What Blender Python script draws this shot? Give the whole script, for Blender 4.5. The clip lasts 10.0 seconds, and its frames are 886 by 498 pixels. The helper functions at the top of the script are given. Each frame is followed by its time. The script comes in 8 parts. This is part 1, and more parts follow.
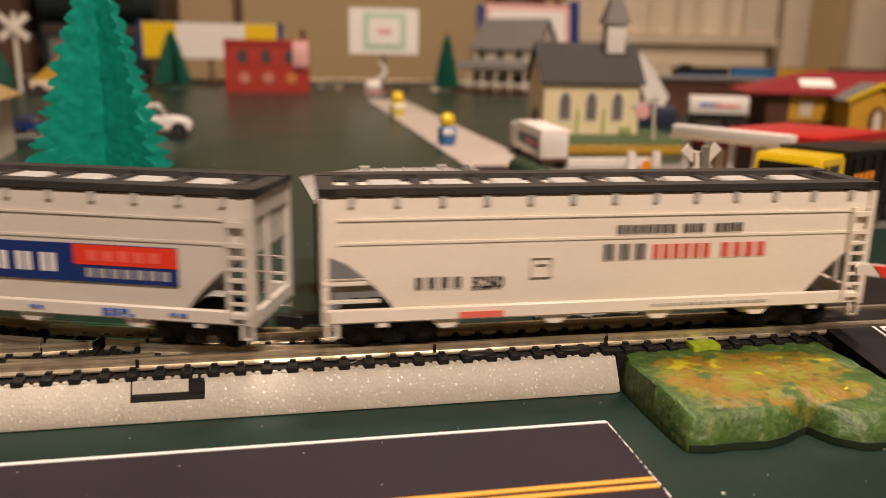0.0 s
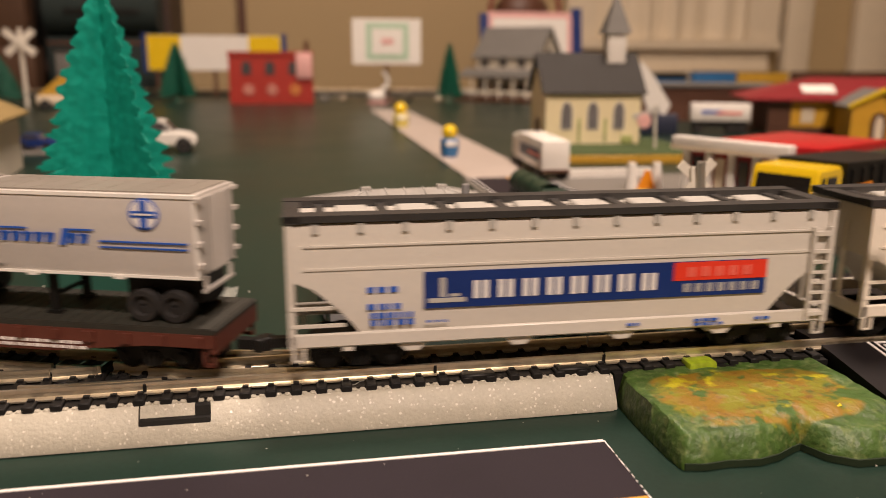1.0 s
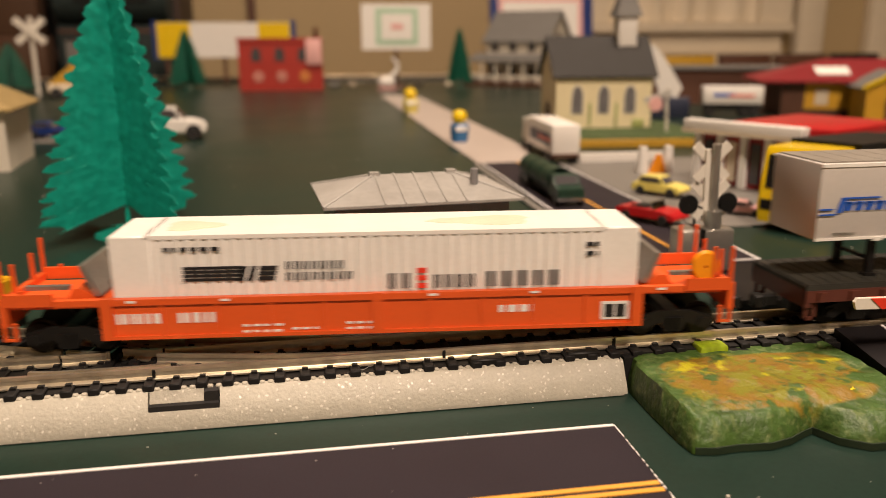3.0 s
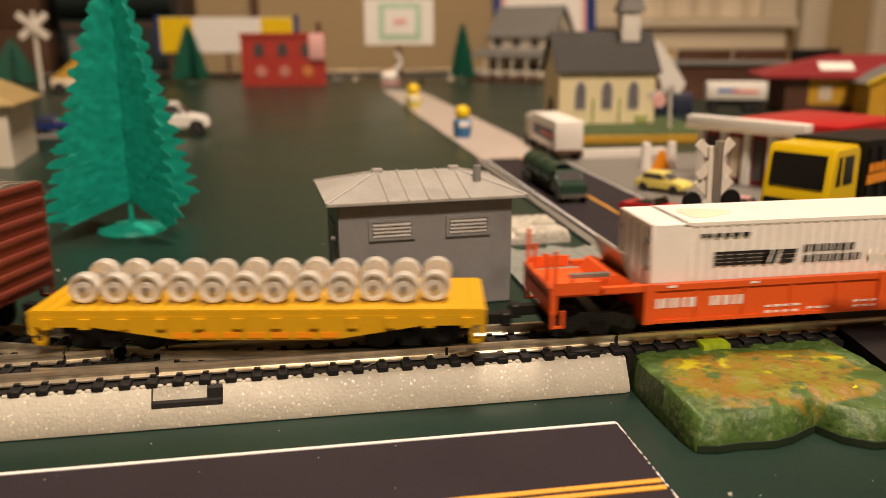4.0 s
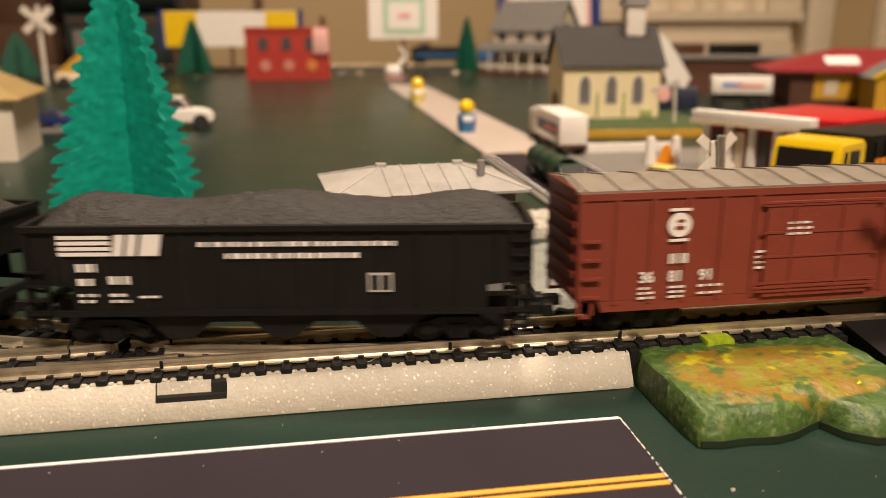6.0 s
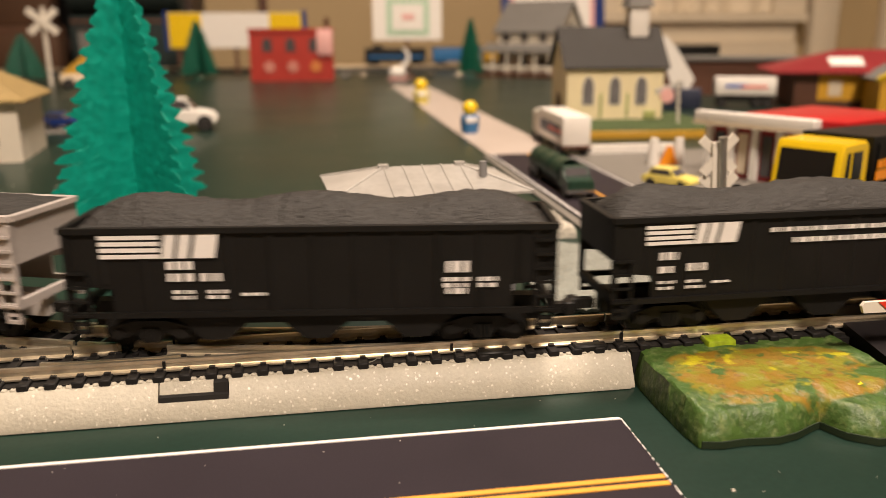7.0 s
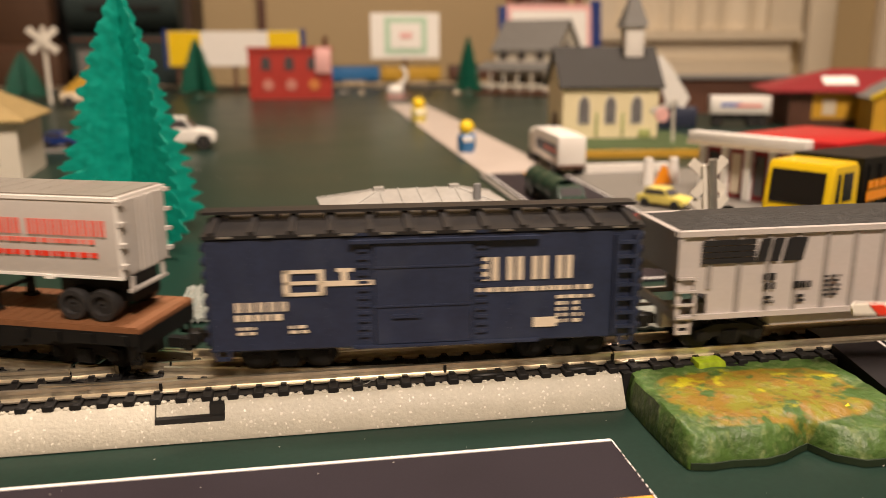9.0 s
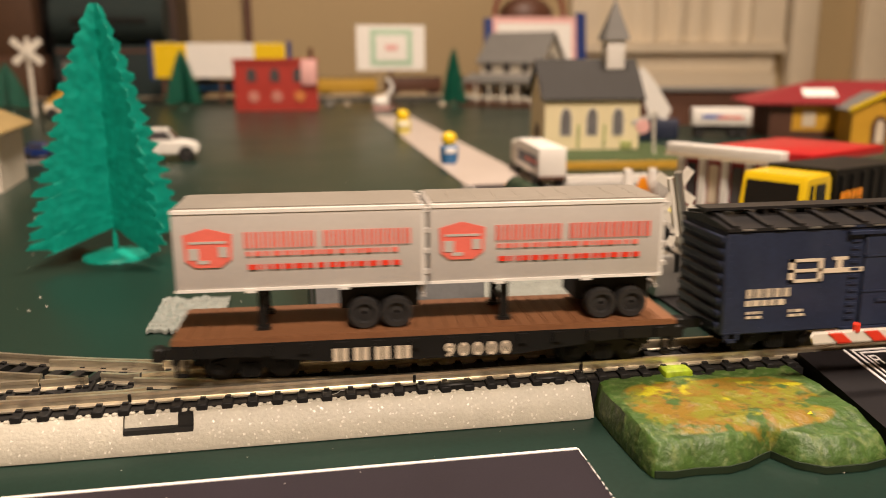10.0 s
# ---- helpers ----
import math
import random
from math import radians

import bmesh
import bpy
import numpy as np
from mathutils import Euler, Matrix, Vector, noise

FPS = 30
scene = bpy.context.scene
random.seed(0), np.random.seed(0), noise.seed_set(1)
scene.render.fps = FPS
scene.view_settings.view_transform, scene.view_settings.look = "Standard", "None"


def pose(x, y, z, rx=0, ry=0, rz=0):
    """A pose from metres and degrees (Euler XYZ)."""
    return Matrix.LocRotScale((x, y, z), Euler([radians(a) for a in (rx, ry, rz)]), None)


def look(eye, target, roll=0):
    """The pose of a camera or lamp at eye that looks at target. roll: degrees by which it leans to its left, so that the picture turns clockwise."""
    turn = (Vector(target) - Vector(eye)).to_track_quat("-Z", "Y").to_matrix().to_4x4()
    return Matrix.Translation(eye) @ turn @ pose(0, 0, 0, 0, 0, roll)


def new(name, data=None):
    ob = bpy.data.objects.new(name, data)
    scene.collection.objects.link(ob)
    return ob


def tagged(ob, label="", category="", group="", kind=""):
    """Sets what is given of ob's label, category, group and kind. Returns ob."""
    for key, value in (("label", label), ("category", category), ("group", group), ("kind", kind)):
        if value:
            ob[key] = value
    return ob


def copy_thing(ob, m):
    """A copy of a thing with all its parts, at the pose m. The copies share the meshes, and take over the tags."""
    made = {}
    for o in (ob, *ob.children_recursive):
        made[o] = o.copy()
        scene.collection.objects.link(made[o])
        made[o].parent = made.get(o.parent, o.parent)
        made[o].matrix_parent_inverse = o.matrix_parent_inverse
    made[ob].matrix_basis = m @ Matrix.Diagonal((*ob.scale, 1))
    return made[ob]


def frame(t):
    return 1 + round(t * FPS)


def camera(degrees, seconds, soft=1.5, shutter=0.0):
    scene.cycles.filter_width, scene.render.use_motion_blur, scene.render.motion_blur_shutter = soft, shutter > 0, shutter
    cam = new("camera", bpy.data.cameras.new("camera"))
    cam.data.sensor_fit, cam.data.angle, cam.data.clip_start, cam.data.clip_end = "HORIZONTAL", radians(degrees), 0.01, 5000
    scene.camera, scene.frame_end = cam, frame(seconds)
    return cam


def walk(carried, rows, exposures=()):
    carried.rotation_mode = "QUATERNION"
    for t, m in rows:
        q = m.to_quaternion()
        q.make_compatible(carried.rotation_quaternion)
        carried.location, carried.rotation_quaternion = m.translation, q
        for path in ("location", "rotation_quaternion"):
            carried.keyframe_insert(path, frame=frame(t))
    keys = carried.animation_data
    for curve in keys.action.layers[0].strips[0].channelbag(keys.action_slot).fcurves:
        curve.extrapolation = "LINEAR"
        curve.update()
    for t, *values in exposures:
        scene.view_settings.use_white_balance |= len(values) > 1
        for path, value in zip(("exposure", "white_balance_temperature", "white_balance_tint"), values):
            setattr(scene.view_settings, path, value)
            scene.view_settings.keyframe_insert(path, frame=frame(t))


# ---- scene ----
cam = camera(57.3, 10.0, soft=0.8, shutter=0.4)
cam.data.dof.use_dof = True
cam.data.dof.focus_distance = 0.148
cam.data.dof.aperture_fstop = 19.5
PATH = [
    (0, look((-0.00194, 0.00003, 0.05956), (0.3667, 1.9057, -0.4228), 1.05)),
    (0.5, look((-0.00187, -0.00106, 0.06098), (0.3627, 1.9074, -0.4133), 0.70)),
    (1, look((-0.00121, -0.00244, 0.06325), (0.3537, 1.9093, -0.4048), 0.29)),
    (1.5, look((-0.00111, -0.00239, 0.06346), (0.3449, 1.9102, -0.4082), -0.03)),
    (2, look((-0.00074, -0.00178, 0.06266), (0.3367, 1.9100, -0.4183), -0.17)),
    (2.5, look((-0.00051, -0.00177, 0.06258), (0.3302, 1.9083, -0.4298), -0.23)),
    (4, look((-0.00051, -0.00171, 0.06313), (0.3182, 1.9050, -0.4497), -0.21)),
    (4.5, look((-0.00048, -0.00167, 0.06279), (0.3151, 1.9043, -0.4547), -0.19)),
    (5, look((-0.00053, -0.00158, 0.06255), (0.3134, 1.9037, -0.4584), -0.20)),
    (5.5, look((-0.00057, -0.00161, 0.06304), (0.3114, 1.9025, -0.4632), -0.18)),
    (7, look((-0.00007, -0.00216, 0.06329), (0.2986, 1.9048, -0.4604), -0.26)),
    (7.5, look((-0.00035, -0.00269, 0.06345), (0.2949, 1.9066, -0.4536), -0.22)),
    (8, look((-0.00026, -0.00319, 0.06422), (0.2935, 1.9087, -0.4442), -0.26)),
    (8.5, look((-0.00036, -0.00340, 0.06458), (0.2958, 1.9107, -0.4338), -0.30)),
    (9, look((0.00054, -0.00420, 0.06517), (0.3048, 1.9120, -0.4203), -0.25)),
    (9.5, look((0.00227, -0.00529, 0.06501), (0.3204, 1.9117, -0.4082), -0.24)),
    (10, look((0.00385, -0.00609, 0.06540), (0.3372, 1.9118, -0.3934), -0.16)),
]
walk(cam, PATH, exposures=[(0, -0.22, 6470, 15), (2.0, -0.13, 6680, 16), (2.7, -0.22, 6720, 13), (4.0, -0.24, 6850, 10), (5.0, -0.07, 6850, 10), (5.7, 0.03, 6800, 10), (7.0, 0.09, 6550, 10), (8.5, 0.08, 6500, 10), (10.0, 0.10, 6550, 10)])

# ---- light: warm, unseen ceiling lamps in a closed room ----
world = bpy.data.worlds.new("world")
scene.world = world
world.use_nodes = True
world.node_tree.nodes["Background"].inputs[0].default_value = (1.0, 0.8, 0.6, 1)
world.node_tree.nodes["Background"].inputs[1].default_value = 0.05
scene.view_settings.exposure = 0.0
# both out of view; the second is added to brighten the background
LAMPS = [("ceiling_lamp", (0.15, -0.92, 1.42), 0.30, 50), ("ceiling_lamp", (0.24, 0.42, 1.42), 0.30, 25)]
LAMP_COLOUR = (1.0, 0.80, 0.64)


# ---- small mesh helpers ----
def lin(r, g, b):
    return tuple(((v / 255) / 12.92 if v / 255 <= 0.04045 else ((v / 255 + 0.055) / 1.055) ** 2.4) for v in (r, g, b))


def box(bm, x0, y0, z0, x1, y1, z1):
    v = [bm.verts.new((x, y, z)) for x in (x0, x1) for y in (y0, y1) for z in (z0, z1)]
    for f in ((0, 1, 3, 2), (4, 6, 7, 5), (0, 4, 5, 1), (2, 3, 7, 6), (0, 2, 6, 4), (1, 5, 7, 3)):
        bm.faces.new([v[k] for k in f])
    return v


def bevelled(bm, x0, y0, z0, x1, y1, z1, w, seg=2):
    v = box(bm, x0, y0, z0, x1, y1, z1)
    edges = {e for q in v for e in q.link_edges}
    bmesh.ops.bevel(bm, geom=list(edges), offset=w, segments=seg, affect="EDGES", profile=0.5)


def prism(bm, poly, axis, a, b):
    """A polygon drawn in the two other axes, pushed out along axis from a to b."""
    def at(p, q, d):
        return {"x": (d, p, q), "y": (p, d, q), "z": (p, q, d)}[axis]
    lo = [bm.verts.new(at(p, q, a)) for p, q in poly]
    hi = [bm.verts.new(at(p, q, b)) for p, q in poly]
    bm.faces.new(lo), bm.faces.new(hi[::-1])
    for k in range(len(poly)):
        j = (k + 1) % len(poly)
        bm.faces.new((lo[k], hi[k], hi[j], lo[j]))


def tube(bm, p, q, r, n=12, r2=None):
    p, q = Vector(p), Vector(q)
    d = q - p
    turn = d.to_track_quat("Z", "Y").to_matrix().to_4x4()
    bmesh.ops.create_cone(bm, cap_ends=True, segments=n, radius1=r, radius2=r if r2 is None else r2, depth=d.length,
                          matrix=Matrix.Translation((p + q) / 2) @ turn)


def ball(bm, c, r, sx=1, sy=1, sz=1, sub=2):
    bmesh.ops.create_icosphere(bm, subdivisions=sub, radius=r, matrix=Matrix.Translation(c) @ Matrix.Diagonal((sx, sy, sz, 1)))


def ring(bm, c, axis, profile, n=24):
    """A turned body: profile of (radius, along the axis) pairs, closed."""
    rows = []
    for r, d in profile:
        row = []
        for k in range(n):
            a = 2 * math.pi * k / n
            u, w = r * math.cos(a), r * math.sin(a)
            off = {"x": (d, u, w), "y": (u, d, w), "z": (u, w, d)}[axis]
            row.append(bm.verts.new(Vector(c) + Vector(off)))
        rows.append(row)
    for a, b in zip(rows, rows[1:] + rows[:1]):
        for k in range(n):
            j = (k + 1) % n
            bm.faces.new((a[k], a[j], b[j], b[k]))


def finish(name, bm, material, sharp=0.7):
    bmesh.ops.recalc_face_normals(bm, faces=bm.faces)
    me = bpy.data.meshes.new(name)
    bm.to_mesh(me)
    bm.free()
    me.materials.append(material)
    me.shade_smooth()
    me.set_sharp_from_angle(angle=sharp)
    return me


def part(name, bm, material, parent, label="", m=None):
    ob = new(name, finish(name, bm, material))
    ob.parent = parent
    if m is not None:
        ob.matrix_basis = m
    return tagged(ob, label) if label else ob


def thing(name, m, label, category, group=""):
    ob = new(name)
    ob.empty_display_size = 0.01
    ob.matrix_basis = m
    return tagged(ob, label, category, group)


def single(name, bm, material, label, category, m=None, group="", kind=""):
    ob = new(name, finish(name, bm, material))
    if m is not None:
        ob.matrix_basis = m
    return tagged(ob, label, category, group, kind)


def new_bm():
    return bmesh.new()


# ---- materials ----
def mat(name, col, rough=0.5, metal=0.0, var=0.12, fine=1500, coarse=120, bump=0.15, dist=0.0001, coat=0.0, spec=0.5, dirt=None, dirt_amount=0.0):
    m = bpy.data.materials.new(name)
    m.use_nodes = True
    nt = m.node_tree
    n, l = nt.nodes, nt.links
    b = n["Principled BSDF"]
    tc = n.new("ShaderNodeTexCoord")
    n1, n2 = n.new("ShaderNodeTexNoise"), n.new("ShaderNodeTexNoise")
    n1.inputs["Scale"].default_value, n2.inputs["Scale"].default_value = fine, coarse
    n1.inputs["Detail"].default_value, n2.inputs["Detail"].default_value = 3, 4
    l.new(tc.outputs["Object"], n1.inputs["Vector"])
    l.new(tc.outputs["Object"], n2.inputs["Vector"])
    mix = n.new("ShaderNodeMix")
    mix.data_type = "RGBA"
    mix.inputs["A"].default_value = (*[v * (1 - var) for v in col], 1)
    mix.inputs["B"].default_value = (*[min(1, v * (1 + var)) for v in col], 1)
    avg = n.new("ShaderNodeMath")
    avg.operation = "MULTIPLY_ADD"
    avg.inputs[1].default_value = 0.5
    half = n.new("ShaderNodeMath")
    half.operation = "MULTIPLY"
    half.inputs[1].default_value = 0.5
    l.new(n1.outputs["Fac"], half.inputs[0])
    l.new(n2.outputs["Fac"], avg.inputs[0])
    l.new(half.outputs[0], avg.inputs[2])
    stretch = n.new("ShaderNodeMapRange")
    stretch.inputs["From Min"].default_value, stretch.inputs["From Max"].default_value = 0.3, 0.7
    l.new(avg.outputs[0], stretch.inputs["Value"])
    l.new(stretch.outputs["Result"], mix.inputs["Factor"])
    out = mix.outputs["Result"]
    if dirt is not None:
        n3 = n.new("ShaderNodeTexNoise")
        n3.inputs["Scale"].default_value, n3.inputs["Detail"].default_value = coarse * 0.6, 6
        l.new(tc.outputs["Object"], n3.inputs["Vector"])
        mr = n.new("ShaderNodeMapRange")
        mr.inputs["From Min"].default_value, mr.inputs["From Max"].default_value = 0.52, 0.72
        mr.inputs["To Max"].default_value = dirt_amount
        l.new(n3.outputs["Fac"], mr.inputs["Value"])
        mx = n.new("ShaderNodeMix")
        mx.data_type = "RGBA"
        mx.inputs["B"].default_value = (*dirt, 1)
        l.new(mr.outputs["Result"], mx.inputs["Factor"])
        l.new(out, mx.inputs["A"])
        out = mx.outputs["Result"]
    l.new(out, b.inputs["Base Color"])
    rr = n.new("ShaderNodeMapRange")
    rr.inputs["To Min"].default_value, rr.inputs["To Max"].default_value = max(0.03, rough - 0.08), min(1, rough + 0.08)
    l.new(n2.outputs["Fac"], rr.inputs["Value"])
    l.new(rr.outputs["Result"], b.inputs["Roughness"])
    b.inputs["Metallic"].default_value = metal
    b.inputs["Coat Weight"].default_value = coat
    b.inputs["Specular IOR Level"].default_value = spec
    bp = n.new("ShaderNodeBump")
    bp.inputs["Strength"].default_value, bp.inputs["Distance"].default_value = bump, dist
    l.new(n1.outputs["Fac"], bp.inputs["Height"])
    l.new(bp.outputs["Normal"], b.inputs["Normal"])
    return m


M = {}
M["table"] = mat("green_board", (0.0105, 0.028, 0.0205), 0.33, spec=0.30, var=0.22, fine=900, coarse=14, bump=0.10, dist=0.0001, dirt=(0.03, 0.036, 0.03), dirt_amount=0.2)
M["asphalt"] = mat("printed_asphalt", spec=0.25, col=(0.0195, 0.0145, 0.0205), rough=0.6, var=0.2, fine=2500, coarse=60, bump=0.1)
M["asphalt_black"] = mat("printed_black_asphalt", spec=0.25, col=(0.009, 0.0075, 0.0085), rough=0.55, var=0.3, fine=2500, coarse=60, bump=0.1)
# pale grey that puts the far road's grazing sheen into its colour
M["road_sheen"] = mat("pale_sheen_road", (0.46, 0.40, 0.36), 0.45, var=0.1, fine=2000, coarse=30, bump=0.1)
M["pavement_grey"] = mat("grey_card", (0.175, 0.165, 0.15), 0.5, var=0.1, fine=2000, coarse=30, bump=0.1)
M["line_white"] = mat("white_line", (0.75, 0.73, 0.72), 0.5, var=0.05)
M["line_yellow"] = mat("yellow_line", (0.75, 0.36, 0.05), 0.5, var=0.06)
M["tie"] = mat("black_tie_plastic", (0.010, 0.0095, 0.0095), 0.6, var=0.2, spec=0.25)
M["rail"] = mat("nickel_rail", (0.80, 0.73, 0.59), 0.34, 0.92, var=0.12, fine=600, coarse=200, bump=0.05, dirt=(0.30, 0.22, 0.13), dirt_amount=0.4)
M["black"] = mat("black_plastic", (0.007, 0.0068, 0.0065), 0.5, var=0.2, spec=0.3)
M["black_gloss"] = mat("black_gloss", (0.01, 0.01, 0.011), 0.15, var=0.1)
M["rubber"] = mat("rubber", (0.016, 0.015, 0.015), 0.6, var=0.2)
M["cream"] = mat("cream_car_paint", (0.80, 0.74, 0.64), 0.42, var=0.05, coarse=60, bump=0.06)
M["lightgrey"] = mat("light_grey_car_paint", (0.60, 0.57, 0.52), 0.42, var=0.05, coarse=60, bump=0.06)
M["roofgrey"] = mat("dark_walkway", (0.028, 0.027, 0.027), 0.5, var=0.2)
M["hatch"] = mat("pale_hatch", (0.46, 0.45, 0.42), 0.45, var=0.1)
M["white"] = mat("white_plastic", (0.80, 0.78, 0.74), 0.4, var=0.05, bump=0.05)
M["letter_white"] = mat("white_print", (0.78, 0.76, 0.74), 0.5, var=0.05)
M["letter_cream"] = mat("cream_print", (0.70, 0.60, 0.46), 0.5, var=0.08)
M["letter_black"] = mat("black_print", (0.012, 0.012, 0.014), 0.5, var=0.1)
M["glue"] = mat("yellowed_glue", (0.72, 0.67, 0.52), 0.45, var=0.10)
M["blue_print"] = mat("blue_print", (0.006, 0.028, 0.16), 0.4, var=0.08, bump=0.03)
M["blue_letter"] = mat("bright_blue_print", (0.02, 0.10, 0.48), 0.45, var=0.06)
M["red_print"] = mat("red_print", (0.72, 0.045, 0.02), 0.4, var=0.06, bump=0.03)
M["pink_print"] = mat("light_red_print", (0.78, 0.16, 0.12), 0.5, var=0.1)
M["trailer"] = mat("silver_grey_trailer", (0.55, 0.52, 0.49), 0.38, 0.12, var=0.05, coarse=80, bump=0.05, dirt=(0.30, 0.26, 0.18), dirt_amount=0.10)
M["trailer_roof"] = mat("dull_silver_roof", (0.31, 0.285, 0.25), 0.42, 0.3, var=0.12, coarse=150)
M["brown_car"] = mat("freight_car_brown", (0.10, 0.028, 0.018), 0.5, var=0.15, coarse=200)
M["brown_deck"] = mat("dark_brown_deck", (0.024, 0.023, 0.018), 0.65, var=0.3, coarse=300, bump=0.4)
M["wood_deck"] = mat("orange_brown_deck", (0.20, 0.083, 0.034), 0.6, var=0.22, fine=1800, coarse=250, bump=0.35)
M["orange"] = mat("orange_plastic", (0.70, 0.10, 0.018), 0.38, var=0.06, bump=0.05)
M["orange_bright"] = mat("bright_orange_plastic", (0.85, 0.29, 0.01), 0.35, var=0.06)
M["steel"] = mat("grey_metal", (0.42, 0.40, 0.37), 0.35, 0.8, var=0.12)
M["chrome"] = mat("bright_metal", (0.72, 0.70, 0.68), 0.18, 1.0, var=0.06)
M["wheel_silver"] = mat("pale_silver_plastic", (0.74, 0.71, 0.65), 0.28, 0.45, var=0.10, bump=0.08)
M["yellow_car"] = mat("yellow_flatcar_paint", (0.60, 0.335, 0.008), 0.42, var=0.07, coarse=100, bump=0.06)
M["boxcar_red"] = mat("oxide_red_paint", (0.20, 0.038, 0.022), 0.55, var=0.08, coarse=120, bump=0.08)
M["boxcar_roof"] = mat("galvanised_roof", (0.30, 0.27, 0.23), 0.38, 0.4, var=0.16, coarse=250, dirt=(0.16, 0.13, 0.1), dirt_amount=0.35)
M["coal"] = mat("coal", (0.022, 0.021, 0.020), 0.62, var=0.6, fine=1500, coarse=500, bump=1.0, dist=0.0006)
M["silver_car"] = mat("silver_hopper_paint", (0.52, 0.48, 0.46), 0.40, 0.15, var=0.06, coarse=80, bump=0.05)
# for the gondola's posts, a darker grey than its silver sides
M["post_grey"] = mat("darker_post_grey", (0.30, 0.275, 0.26), 0.5, 0.1, var=0.12, coarse=300)
M["navy"] = mat("navy_paint", (0.019, 0.027, 0.058), 0.42, var=0.25, coarse=160, bump=0.10, dirt=(0.045, 0.055, 0.085), dirt_amount=0.45)
M["navy_roof"] = mat("sooty_black_roof", (0.014, 0.013, 0.014), 0.42, var=0.25, coarse=300)
M["tree_green"] = mat("green_tree_plastic", (0.002, 0.285, 0.215), 0.50, spec=0.25, var=0.22, fine=420, coarse=140, bump=0.30, dist=0.0008)
M["shed_wall"] = mat("grey_shed_plastic", (0.21, 0.21, 0.215), 0.5, var=0.1, fine=900, coarse=140, bump=0.15, dirt=(0.10, 0.10, 0.10), dirt_amount=0.4)
M["shed_roof"] = mat("light_grey_roof_plastic", (0.36, 0.35, 0.33), 0.42, var=0.12, fine=700, coarse=160, bump=0.3, dist=0.0002, dirt=(0.20, 0.19, 0.18), dirt_amount=0.35)
M["signal_white"] = mat("ivory_plastic", (0.72, 0.68, 0.60), 0.4, var=0.05)
M["signal_steel"] = mat("satin_steel", (0.56, 0.54, 0.50), 0.34, 0.85, var=0.08)
M["wall"] = mat("tan_wall_paint", (0.40, 0.295, 0.155), 0.6, var=0.05, fine=200, coarse=3, bump=0.1, dist=0.001)
M["trim_paint"] = mat("cream_trim_paint", (0.66, 0.57, 0.43), 0.45, var=0.05, fine=100, coarse=4, bump=0.05, dist=0.001)
M["ceiling"] = mat("ceiling_paint", (0.75, 0.70, 0.62), 0.8, var=0.04, fine=100, coarse=4)
M["carpet"] = mat("carpet", (0.16, 0.11, 0.07), 0.9, var=0.25, fine=300, coarse=10, bump=0.5, dist=0.003)


def speckled(name, base, light, scale, rough):
    """Grey cast plastic with darker pits; small bright glints painted as pale, smooth cells."""
    m = mat(name, base, rough, var=0.12, fine=1700, coarse=300, bump=0.45, dist=0.00026)
    nt = m.node_tree
    n, l = nt.nodes, nt.links
    b = n["Principled BSDF"]
    old = b.inputs["Base Color"].links[0].from_socket
    vo = n.new("ShaderNodeTexVoronoi")
    vo.inputs["Scale"].default_value = scale
    l.new(n["Texture Coordinate"].outputs["Object"], vo.inputs["Vector"])
    pick = n.new("ShaderNodeSeparateColor")
    l.new(vo.outputs["Color"], pick.inputs["Color"])
    hi = n.new("ShaderNodeMapRange")
    hi.inputs["From Min"].default_value, hi.inputs["From Max"].default_value = 0.945, 1.0
    l.new(pick.outputs["Red"], hi.inputs["Value"])
    mx = n.new("ShaderNodeMix")
    mx.data_type = "RGBA"
    mx.inputs["B"].default_value = (*light, 1)
    l.new(hi.outputs["Result"], mx.inputs["Factor"])
    l.new(old, mx.inputs["A"])
    l.new(mx.outputs["Result"], b.inputs["Base Color"])
    ro = n.new("ShaderNodeMapRange")
    ro.inputs["To Min"].default_value, ro.inputs["To Max"].default_value = rough, 0.15
    l.new(hi.outputs["Result"], ro.inputs["Value"])
    l.new(ro.outputs["Result"], b.inputs["Roughness"])
    return m


